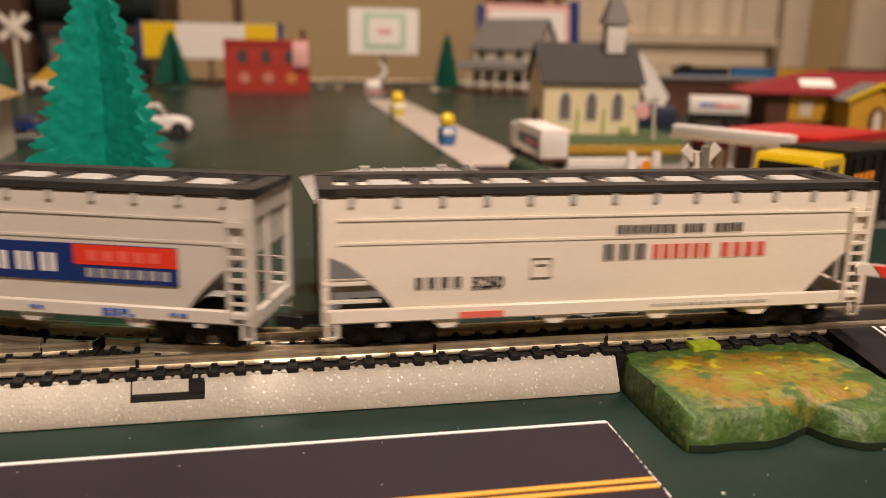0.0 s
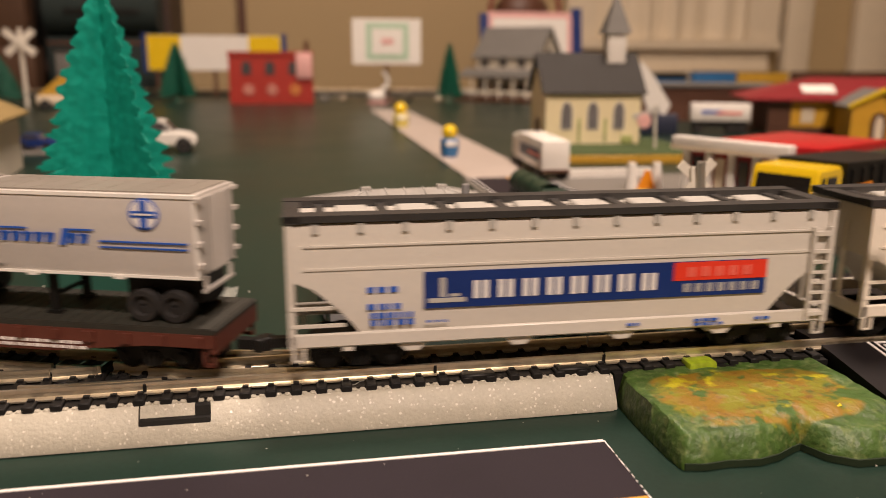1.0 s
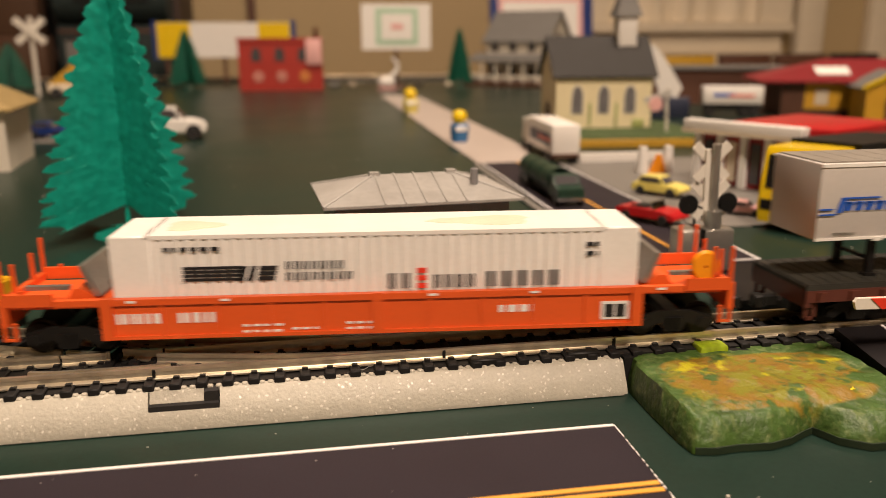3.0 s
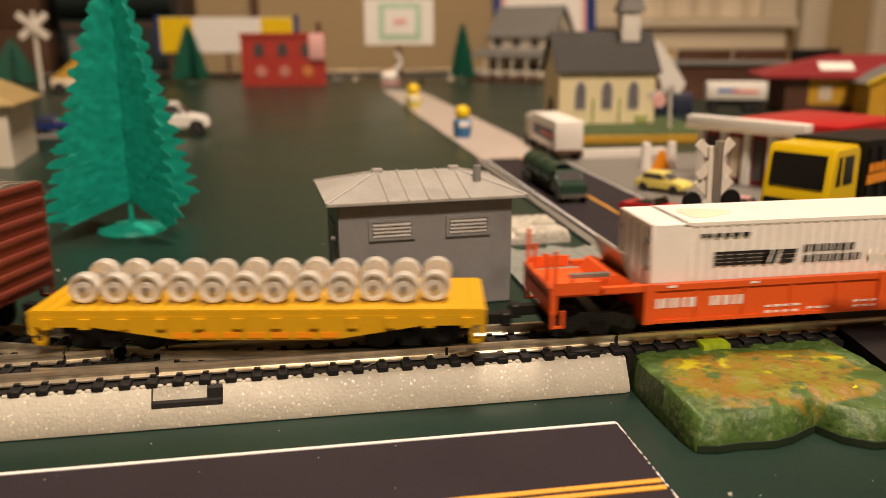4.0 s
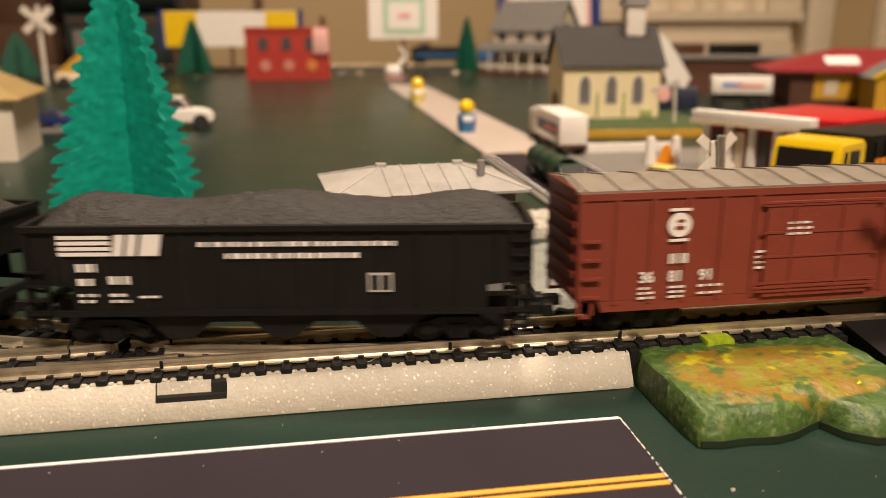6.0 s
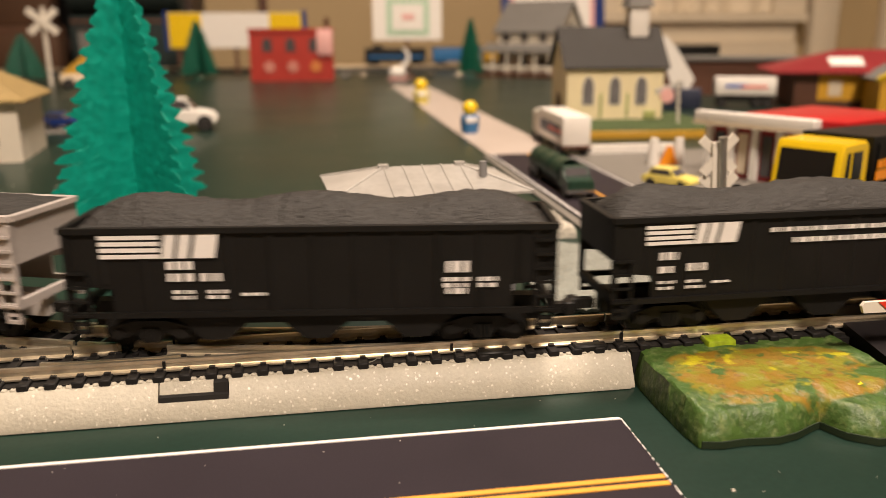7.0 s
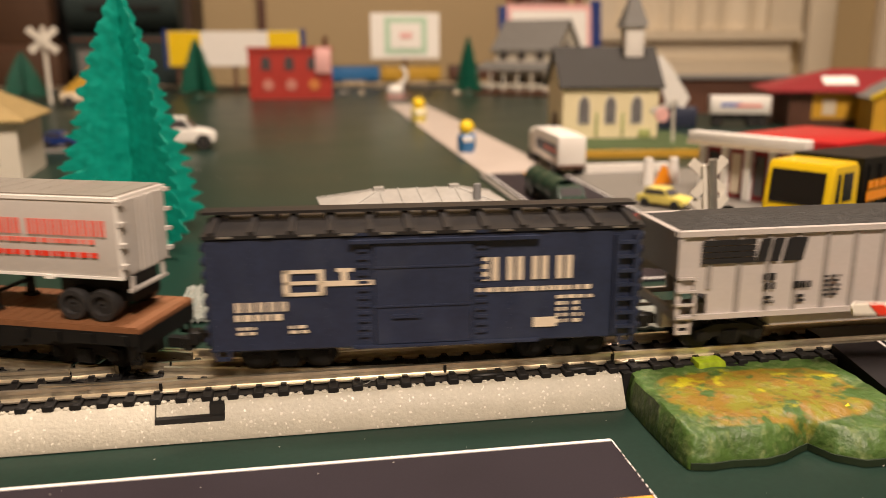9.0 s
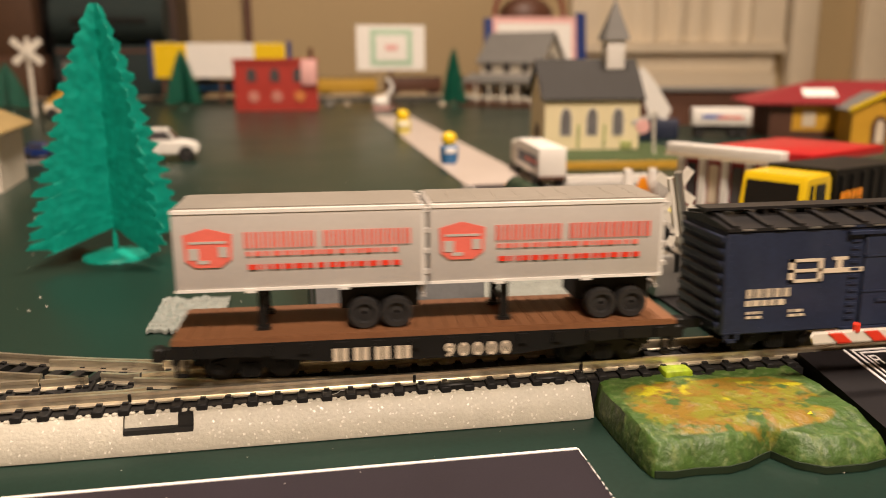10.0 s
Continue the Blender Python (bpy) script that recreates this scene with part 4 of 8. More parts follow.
def trailer(label, length, print_fn):
    """A highway van trailer: body with rails, doors with hinges and bars, landing legs, tandem wheels and mud flaps."""
    t = thing("van_trailer", pose(0, 0, 0), label, "trailer", "trailers on the flatcars")
    h, w, z0, z1 = length / 2, 0.0077, 0.0080, 0.0224
    bm = new_bm()
    bevelled(bm, -h, -w, z0, h, w, z1, 0.0004, 2)
    part("body", bm, M["trailer"], t)
    bm = new_bm()
    for s in (-1, 1):
        a, b = sorted((s * w, s * (w + 0.0002)))
        box(bm, -h, a, z1 - 0.0007, h, b, z1 - 0.0001)
        box(bm, -h, a, z0, h, b, z0 + 0.0005)
    for x in (-h * 0.45, h * 0.30):
        box(bm, x, -w - 0.0005, z0 - 0.0003, x + 0.0018, -w, z0 + 0.0004)
    box(bm, h - 0.0003, -w - 0.0001, z0, h + 0.0003, -w + 0.0006, z1 - 0.0001)
    part("rail_trim", bm, M["white"], t, "bright top rail")
    bm = new_bm()
    box(bm, -h + 0.0006, -w + 0.0006, z1, h - 0.0006, w - 0.0006, z1 + 0.00025)
    roof = part("roof", bm, M["trailer_roof"], t)
    bm = new_bm()
    box(bm, 0, -w + 0.0006, z1 + 0.00024, 0.0002, w - 0.0006, z1 + 0.00029)
    me = finish("roof_bow", bm, M["trailer_roof"])
    for k in range(9):
        ob = new("roof_bow", me)
        ob.parent = roof
        ob.matrix_basis = pose(-h + (k + 1) * length / 10, 0, 0)
    bm = new_bm()
    for y in (-0.0037, 0.0037):
        box(bm, h, y - 0.0033, z0 + 0.0006, h + 0.0003, y + 0.0033, z1 - 0.0008)
    for y in (-w + 0.0004, w - 0.0004):
        for k in range(4):
            z = z0 + 0.0020 + k * 0.0037
            box(bm, h + 0.0001, y - 0.0007, z, h + 0.0009, y + 0.0007, z + 0.0007)
    for y in (-0.0022, -0.0008, 0.0008, 0.0022):
        tube(bm, (h + 0.0006, y, z0 + 0.0004), (h + 0.0006, y, z1 - 0.0010), 0.0002, 6)
    box(bm, h - 0.0002, -0.006, z0 - 0.0028, h + 0.0004, 0.006, z0 - 0.0022)
    for y in (-0.005, 0.005):
        box(bm, h - 0.0002, y - 0.0003, z0 - 0.0028, h + 0.0004, y + 0.0003, z0)
    part("rear_door", bm, M["trailer"], t, "double rear doors with lock bars")
    bm = new_bm()
    for y in (-0.0048, 0.0048):
        box(bm, -h * 0.34 - 0.0007, y - 0.0005, 0.0001, -h * 0.34 + 0.0007, y + 0.0005, z0)
        box(bm, -h * 0.34 - 0.0013, y - 0.0009, 0.0000, -h * 0.34 + 0.0013, y + 0.0009, 0.0006)
    box(bm, -h * 0.34 - 0.0003, -0.0048, 0.0030, -h * 0.34 + 0.0003, 0.0048, 0.0036)
    part("landing_leg", bm, M["black"], t)
    bm = new_bm()
    box(bm, h * 0.30, -0.0040, 0.0030, h * 0.97, 0.0040, z0)
    part("bogie_frame", bm, M["black"], t)
    for x in (h * 0.50, h * 0.77):
        bm = new_bm()
        for s in (-1, 1):
            ring(bm, (x, s * 0.0060, 0.0029), "y", [(0.0013, -s * 0.0016), (0.0027, -s * 0.0016), (0.0029, -s * 0.0010), (0.0029, s * 0.0010), (0.0027, s * 0.0015), (0.0018, s * 0.0015), (0.0016, s * 0.0008), (0.0004, s * 0.0010), (0.0003, -s * 0.0010)], 24)
        part("wheel", bm, M["rubber"], t)
    print_fn(t, h, -w - 0.0002, z0)
    return t


def blue_print(t, h, y, z0):
    z = z0 + 0.0052
    for a, n in ((-h + 0.0036, 6), (-h + 0.0182, 2)):
        decal(t, "printed_name", [(a, z, 0.0012, 0.0026)] + [(a + 0.0016 + k * 0.0021, z + 0.0004, 0.0006, 0.0016) for k in range(n)] + [(a + 0.0024 + k * 0.0021, z + 0.0004, 0.0006, 0.0016) for k in range(n)] + [(a + 0.0016 + k * 0.0021, z + 0.0017, 0.0013, 0.0004) for k in range(n)], y, M["blue_letter"], "blue slanted printed name", 0.3)
        decal(t, "overline", [(a + 0.0008, z + 0.0026, 0.0080 if n == 6 else 0.0056, 0.0003)], y, M["blue_letter"])
    decal(t, "double_line", [(-h + 0.0002, z - 0.0004, 0.0034, 0.00028), (-h + 0.0002, z + 0.0006, 0.0028, 0.00028), (h - 0.0172, z - 0.0002, 0.0158, 0.00028), (h - 0.0172, z + 0.0008, 0.0158, 0.00028)], y, M["blue_letter"])
    bm = new_bm()
    cx, cz = h - 0.0088, z0 + 0.0110
    ring(bm, (cx, y, cz), "y", [(0.0002, -0.00012), (0.0027, -0.00012), (0.0027, 0.00005), (0.0002, 0.00005)], 28)
    part("round_emblem", bm, M["blue_letter"], t, "round blue emblem")
    bm = new_bm()
    ring(bm, (cx, y - 0.00012, cz), "y", [(0.0002, -0.00010), (0.0024, -0.00010), (0.0024, 0.00002), (0.0002, 0.00002)], 28)
    part("emblem_field", bm, M["letter_white"], t, "white round field")
    for q in ((cx - 0.0023, cz - 0.00055, 0.0046, 0.0011), (cx - 0.00065, cz - 0.0023, 0.0013, 0.0046)):
        decal(t, "emblem_bar", [q], y - 0.0002, M["blue_letter"])
    decal(t, "emblem_line", [(cx - 0.0019, cz - 0.00015, 0.0038, 0.0003)], y - 0.0003, M["letter_white"])
    decal(t, "fine_print", small_print(-h + 0.0035, z0 + 0.0010, 0.0042, 1, 0.0005, 0.001, 4), y, M["steel"])


def red_print(t, h, y, z0):
    a = -h + 0.0018
    z = z0 + 0.0046
    bm = new_bm()
    prism(bm, [(a, z + 0.0055), (a + 0.0040, z + 0.0066), (a + 0.0082, z + 0.0055), (a + 0.0080, z + 0.0012), (a + 0.0060, z - 0.0002), (a + 0.0018, z - 0.0002), (a + 0.0002, z + 0.0010)], "y", y - 0.0001, y + 0.00005)
    part("shield_emblem", bm, M["pink_print"], t, "red shield emblem")
    decal(t, "shield_inner", [(a + 0.0010, z + 0.0040, 0.0062, 0.0004), (a + 0.0008, z + 0.0012, 0.0018, 0.0020), (a + 0.0058, z + 0.0016, 0.0016, 0.0018), (a + 0.0022, z + 0.0005, 0.0020, 0.0006)], y - 0.0001, M["trailer"])
    decal(t, "printed_name", marks(a + 0.0100, z + 0.0030, 0.0028, 8, 0.00155, 0.00135) + marks(a + 0.0235, z + 0.0030, 0.0028, 10, 0.00155, 0.00135), y, M["pink_print"], "red printed name")
    decal(t, "slogan", small_print(a + 0.0104, z + 0.0016, 0.0285, 1, 0.0008, 0.001, 21), y, M["pink_print"])
    decal(t, "slogan_bold", small_print(a + 0.0106, z - 0.0008, 0.0282, 1, 0.0009, 0.001, 22), y, M["red_print"])


def well_car(half):
    """Orange double-stack well car: ribbed well sides, end platforms with rails, brake wheel, trucks under the ends."""
    t = thing("well_car", pose(0, 0, 0), "bright orange well car with ribbed sides and end platforms", "train car", "freight train")
    wx = half - 0.0175
    bm = new_bm()
    box(bm, -wx, -0.0084, 0.0020, wx, 0.0084, 0.0026)
    part("well_floor", bm, M["orange"], t)
    for s in (-1, 1):
        a, b = sorted((s * 0.0086, s * 0.0093))
        block(t, "well_side", -wx, a, 0.0028, wx, b, 0.0098, M["orange"])
        a, b = sorted((s * 0.0084, s * 0.0097))
        block(t, "top_chord", -wx - 0.008, a, 0.0098, wx + 0.008, b, 0.0110, M["orange"])
        block(t, "bottom_chord", -wx, a, 0.0020, wx, b, 0.0028, M["orange"])
        a, b = sorted((s * wx, s * (wx - 0.0006)))
        block(t, "well_end", a, -0.0086, 0.0026, b, 0.0086, 0.0100, M["orange"])
    for k in range(11):
        x = -wx + 0.0006 + k * (2 * wx - 0.0012) / 10
        bm = new_bm()
        for s in (-1, 1):
            a, b = sorted((s * 0.0092, s * (0.0100 if k % 5 == 0 else 0.0096)))
            box(bm, x - (0.0010 if k % 5 == 0 else 0.0003), a, 0.0019, x + (0.0010 if k % 5 == 0 else 0.0003), b, 0.0112 if k % 5 == 0 else 0.0098)
        part("rib", bm, M["orange"], t)
    for s in (-1, 1):
        a, b = sorted((s * wx, s * half))
        block(t, "end_platform", a, -0.0075, 0.0086, b, 0.0075, 0.0098, M["orange"])
        block(t, "end_sill", min(s * (half - 0.0012), s * half), -0.0090, 0.0052, max(s * (half - 0.0012), s * half), 0.0090, 0.0112, M["orange"])
        bm = new_bm()
        prism(bm, [(s * wx, 0.0098), (s * (wx + 0.004), 0.0122), (s * (wx + 0.0055), 0.0122), (s * (wx + 0.007), 0.0098)], "y", -0.0070, 0.0070)
        part("bulkhead", bm, M["orange"], t)
        for y in (-0.0088, 0.0088):
            block(t, "platform_rail", min(s * (half - 0.009), s * (half - 0.001)), y - 0.0004, 0.0098, max(s * (half - 0.009), s * (half - 0.001)), y + 0.0004, 0.0120, M["orange"])
            bm = new_bm()
            stirrup(bm, s * (half - 0.0014), y, 0.0024, 0.0014, 0.0060)
            part("stirrup", bm, M["orange"], t)
            for d in (0.0008, 0.0040):
                block(t, "grab_post", s * (half - d) - 0.0003, y - 0.0003, 0.0110, s * (half - d) + 0.0003, y + 0.0003, 0.0170 if d < 0.002 or s > 0 else 0.0125, M["orange"])
        for y in (-0.0040, 0.0040):
            block(t, "grab_post", s * (half - 0.0008) - 0.0003, y - 0.0003, 0.0110, s * (half - 0.0008) + 0.0003, y + 0.0003, 0.0155, M["orange"])
        bm = new_bm()
        box(bm, min(s * (wx + 0.006), s * (half - 0.004)), -0.0074, 0.0122, max(s * (wx + 0.006), s * (half - 0.004)), -0.0062, 0.0128)
        prism(bm, [(s * (wx + 0.0008), 0.0110), (s * (wx + 0.0034), 0.0158), (s * (wx + 0.0042), 0.0158), (s * (wx + 0.0020), 0.0110)], "y", -0.0072, 0.0072)
        part("walkway", bm, M["steel"], t, "grey metal grating")
        truck(t, s * (half - 0.0100))
        coupler(t, s * half)
    bm = new_bm()
    ring(bm, (half - 0.0055, -0.0082, 0.0138), "y", [(0.0003, -0.0006), (0.0022, -0.0006), (0.0026, 0.0), (0.0022, 0.0006), (0.0003, 0.0006)], 20)
    part("brake_wheel", bm, M["orange_bright"], t, "bright orange round brake wheel")
    restack(t, [0.0014, 0.0020, 0.0098, 0.0112, 0.0170], [0.0046, 0.0042, 0.0104, 0.0117, 0.0184])
    y = -0.0093
    decal(t, "car_marks", small_print(-wx + 0.0020, 0.0070, 0.0085, 1, 0.0018, 0.002, 31) + small_print(-wx + 0.0125, 0.0070, 0.0080, 1, 0.0018, 0.002, 32) + small_print(-wx + 0.0235, 0.0060, 0.0070, 2, 0.0004, 0.0011, 33) + small_print(-wx + 0.032, 0.0052, 0.0045, 1, 0.0004, 0.001, 34) + small_print(-wx + 0.0415, 0.0060, 0.0045, 2, 0.0004, 0.001, 35) + small_print(wx - 0.0255, 0.0074, 0.0075, 1, 0.0013, 0.001, 36), y, M["letter_white"], "white printed marks")
    decal(t, "data_box", [(wx - 0.0070, 0.0055, 0.0050, 0.0034)], y, M["letter_white"])
    decal(t, "data_box_black", [(wx - 0.0064, 0.0060, 0.0017, 0.0024), (wx - 0.0043, 0.0060, 0.0017, 0.0024)], y - 0.0001, M["letter_black"])
    decal(t, "rail_marks", [(x, 0.0109, 0.0016, 0.0004) for x in (-wx + 0.004, -wx + 0.020, wx - 0.038, wx - 0.02, wx + 0.003)], -0.0097, M["letter_white"])
    return t


def container(length):
    """Corrugated white container with corner posts, end doors, roof patches and printed marks."""
    t = thing("shipping_container", pose(0, 0, 0), "white corrugated shipping container riding in the orange well car", "container")
    h, w, z1 = length / 2, 0.0078, 0.0176
    bm = new_bm()
    n = 40
    def side(s):
        poly = []
        for k in range(n):
            x = -h + 0.0070 + k * (2 * h - 0.0140) / n
            d = (2 * h - 0.0140) / n
            poly += [(x, s * w), (x + d * 0.35, s * w), (x + d * 0.5, s * (w - 0.00030)), (x + d * 0.85, s * (w - 0.00030))]
        return poly
    near, far = side(-1), side(1)
    prism(bm, [(-h + 0.0070, 0.0), *near, (h - 0.0070, -w), (h - 0.0070, w), *far[::-1]][1:], "z", 0.0006, z1 - 0.0006)
    part("side_panel", bm, M["white"], t, "corrugated side walls")
    bm = new_bm()
    for s in (-1, 1):
        a, b = sorted((s * h, s * (h - 0.0071)))
        bevelled(bm, a, -w, 0.0, b, w, z1, 0.0003, 1)
    box(bm, -h + 0.006, -w, z1 - 0.0007, h - 0.006, w, z1)
    box(bm, -h + 0.006, -w, 0.0, h - 0.006, w, 0.0007)
    part("frame", bm, M["white"], t)
    bm = new_bm()
    for x, l in ((-h * 0.72, 0.012), (h * 0.42, 0.022)):
        bm = new_bm()
        pts = []
        for k in range(14):
            f = 2 * math.pi * k / 14
            g = 0.82 + 0.18 * math.sin(3 * f + x * 900)
            pts.append((x + l / 2 * g * math.cos(f), -0.0004 + 0.0046 * g * math.sin(f)))
        prism(bm, pts, "z", z1 - 0.0001, z1 + 0.0001)
        part("roof_patch", bm, M["glue"], t, "yellowed glue patch")
    for s in (-1, 1):
        for y in (-0.005, -0.0018, 0.0018, 0.005):
            bm = new_bm()
            tube(bm, (s * (h + 0.0002), y, 0.0010), (s * (h + 0.0002), y, z1 - 0.001), 0.0002, 6)
            part("door_bar", bm, M["steel"], t)
        for y in (-0.0062, 0.0062):
            for z in (0.004, 0.009, 0.014):
                block(t, "hinge", s * h - 0.0005, y - 0.0010, z, s * h + 0.0005, y + 0.0010, z + 0.0008, M["steel"])
    y = -w
    a = -h + 0.0122
    decal(t, "striped_emblem", [(a, 0.0094 + k * 0.0007, 0.0105, 0.00048) for k in range(4)], y, M["letter_black"], "black striped emblem")
    decal(t, "emblem_block", [(a + 0.0092, 0.0093, 0.0011, 0.0026), (a + 0.0108, 0.0093, 0.0011, 0.0026), (a + 0.0126, 0.0093, 0.0030, 0.0007), (a + 0.0128, 0.0102, 0.0030, 0.0007), (a + 0.0130, 0.0111, 0.0030, 0.0008)], y, M["letter_black"], "", 0.35)
    decal(t, "owner_name", marks(a + 0.0175, 0.0112, 0.0014, 7, 0.0015, 0.0012, 0.0003) + marks(a + 0.0175, 0.0092, 0.0014, 8, 0.0015, 0.0012, 0.0003), y, M["letter_black"], "", 0.1)
    b = a + 0.0353
    decal(t, "second_name", marks(b, 0.0072, 0.0028, 2, 0.0024, 0.0018, 0.0006) + marks(b + 0.0080, 0.0072, 0.0024, 4, 0.0020, 0.0017, 0.0005) + marks(b + 0.0174, 0.0072, 0.0028, 5, 0.0028, 0.0022, 0.0006), y, M["letter_black"], "black printed name")
    decal(t, "red_dash", [(b + 0.0052, 0.0072 + k * 0.0014, 0.0018, 0.0009) for k in range(3)], y, M["red_print"], "red dashes")
    decal(t, "number_print", small_print(a - 0.003, 0.0148, 0.0100, 1, 0.0007, 0.001, 41) + small_print(h - 0.0095, 0.0142, 0.0022, 2, 0.0008, 0.0017, 42), y - 0.0001, M["letter_black"])
    # dark printed marks on the end wall
    for k in range(3):
        bm = new_bm()
        box(bm, h + 0.00005, -0.0052 + 0.0014 * k, 0.0128 + 0.0006 * k, h + 0.0003, -0.0040 + 0.0014 * k, 0.0156)
        part("end_mark", bm, M["letter_black"], t)
    return t


def wheel_load():
    """One loose wheelset of the load: two dished wheels on an axle, its centre at the origin."""
    t = thing("wheelset", pose(0, 0, 0), "spare silver plastic wheelset loaded on the yellow flatcar", "wheelset", "wheelsets on the flatcar")
    for s in (-1, 1):
        bm = new_bm()
        ring(bm, (0, s * 0.0046, 0), "y", [(0.0004, -s * 0.0016), (0.0025, -s * 0.0016), (0.0027, -s * 0.0010), (0.0027, s * 0.0006), (0.0025, s * 0.0012), (0.0021, s * 0.0012), (0.0018, s * 0.0005), (0.0012, s * 0.0005), (0.0010, s * 0.0010), (0.0004, s * 0.0010)], 28)
        part("wheel", bm, M["wheel_silver"], t)
    bm = new_bm()
    tube(bm, (0, -0.0062, 0), (0, 0.0062, 0), 0.0005, 10)
    part("axle", bm, M["steel"], t)
    return t


def boxcar_red(half):
    """Exterior-post boxcar: ribs, plug door with rods, ladders, grey sheet roof."""
    t = thing("boxcar", pose(0, 0, 0), "oxide red boxcar with white print and a pale grey sheet roof", "train car", "freight train")
    w, z0, z1 = 0.0090, 0.0060, 0.0268
    bm = new_bm()
    bevelled(bm, -half, -w, z0 + 0.001, half, w, z1, 0.0003, 1)
    part("body", bm, M["boxcar_red"], t)
    bm = new_bm()
    prism(bm, [(-half + 0.0042, z0 + 0.0012), (half - 0.0042, z0 + 0.0012), (half - 0.0050, z0 - 0.0008), (-half + 0.0050, z0 - 0.0008)], "y", -w - 0.0001, -w + 0.0012)
    part("side_sill", bm, M["boxcar_red"], t)
    for a, b in ((-w - 0.0003, -w), (w, w + 0.0003)):
        block(t, "eave", -half, a, z1 - 0.0012, half, b, z1, M["boxcar_red"])
    for k in range(15):
        x = -half + 0.0006 + k * (2 * half - 0.0012) / 14
        if 5.2 < k < 8.4:
            continue
        bm = new_bm()
        for s in (-1, 1):
            a, b = sorted((s * w, s * (w + 0.00035)))
            box(bm, x - 0.00045, a, z0 + 0.0006, x + 0.00045, b, z1 - 0.001)
        part("post", bm, M["boxcar_red"], t)
    bm = new_bm()
    dx0, dx1 = -0.0113, 0.0101
    bevelled(bm, dx0, -w - 0.0007, z0 + 0.0004, dx1, -w, z1 - 0.0024, 0.0002, 1)
    door = part("plug_door", bm, M["boxcar_red"], t)
    for z in (z0 + 0.0030, z0 + 0.0080, z0 + 0.0125, z0 + 0.0175):
        block(door, "door_bar", dx0 - 0.001, -w - 0.0009, z, dx1 + 0.001, -w - 0.0006, z + 0.0004, M["boxcar_red"])
    for x in (dx0 + 0.005, dx0 + 0.0145):
        block(door, "lock_rod", x, -w - 0.0010, z0 + 0.001, x + 0.0004, -w - 0.0006, z1 - 0.003, M["boxcar_red"])
    for z in (z0 + 0.0015, z0 + 0.0022, z1 - 0.0028):
        block(t, "door_track", dx0 - 0.0015, -w - 0.0010, z, dx1 + 0.0015, -w - 0.0007, z + 0.0004, M["boxcar_red"])
    for s in (-1, 1):
        x = s * (half - 0.0026)
        for k in range(4):
            z = z0 + 0.0020 + k * 0.0034
            block(t, "grab_iron", x - 0.0018, -w - 0.0010, z, x + 0.0018, -w + 0.0002, z + 0.0004, M["boxcar_red"])
        for y in (-w, w):
            bm = new_bm()
            stirrup(bm, s * (half - 0.0018), y, 0.003, 0.0042, z0 + 0.0014)
            part("stirrup", bm, M["boxcar_red"], t)
        a, b = sorted((s * half, s * (half + 0.0005)))
        for k in range(7):
            z = z0 + 0.0025 + k * 0.003
            block(t, "end_rib", a, -w + 0.0008, z, b, w - 0.0008, z + 0.0012, M["boxcar_red"], 0.0002)
    bm = new_bm()
    prism(bm, [(-w, z1), (w, z1), (w, z1 + 0.0004), (0, z1 + 0.0016), (-w, z1 + 0.0004)], "x", -half, half)
    roof = part("roof", bm, M["boxcar_roof"], t, "galvanised ribbed roof")
    bm = new_bm()
    prism(bm, [(-w, z1 + 0.0004), (0, z1 + 0.0016), (w, z1 + 0.0004), (w, z1 + 0.0007), (0, z1 + 0.0019), (-w, z1 + 0.0007)], "x", -0.0003, 0.0003)
    me = finish("roof_rib", bm, M["boxcar_roof"])
    for k in range(15):
        ob = new("roof_rib", me)
        ob.parent = roof
        ob.matrix_basis = pose(-half + 0.0012 + k * (2 * half - 0.0024) / 14, 0, 0)
    y = -w - 0.0004
    decal(t, "railroad_name", sum([[(0.0123 + k * 0.0049, z1 - 0.0042, 0.0026, 0.0020)] for k in range(6)], []), y, M["letter_white"], "spaced white block marks")
    decal(t, "name_gaps", [(0.0123 + k * 0.0049 + 0.0010, z1 - 0.0036, 0.0007, 0.0009) for k in range(6)], y - 0.0001, M["boxcar_red"])
    decal(t, "wing_emblem", [(half - 0.0170, z1 - 0.0080, 0.0034, 0.0006), (half - 0.0168, z1 - 0.0070, 0.0020, 0.0006), (half - 0.0150, z1 - 0.0064, 0.0026, 0.0006), (half - 0.0128, z1 - 0.0072, 0.0010, 0.0012)], y, M["letter_white"], "", 0.3)
    decal(t, "marks_left", marks(-half + 0.0168, z0 + 0.0078, 0.0018, 2, 0.0021, 0.0017), y, M["letter_white"])
    for words, x in (("36", -half + 0.0115), ("81", -half + 0.0170), ("91", -half + 0.0228)):
        text(t, words, x, z0 + 0.0045, 0.0028, y, M["letter_white"], "white printed car number")
    decal(t, "data_left", small_print(-half + 0.0115, z0 + 0.0032, 0.0030, 3, 0.0004, 0.0009, 51) + small_print(-half + 0.0172, z0 + 0.0032, 0.0030, 3, 0.0004, 0.0009, 52) + small_print(-half + 0.0228, z0 + 0.0032, 0.0045, 2, 0.0004, 0.0014, 53) + small_print(-half + 0.0335, z0 + 0.0090, 0.0046, 4, 0.0004, 0.0010, 54), y, M["letter_white"])
    decal(t, "door_print", small_print(dx0 + 0.004, z0 + 0.0142, 0.0050, 3, 0.0004, 0.0010, 55), -w - 0.0008, M["letter_white"])
    decal(t, "data_right", small_print(half - 0.0178, z0 + 0.0078, 0.0038, 5, 0.0004, 0.0010, 56) + small_print(half - 0.0128, z0 + 0.0082, 0.003, 1, 0.0004, 0.001, 57), y, M["letter_white"])
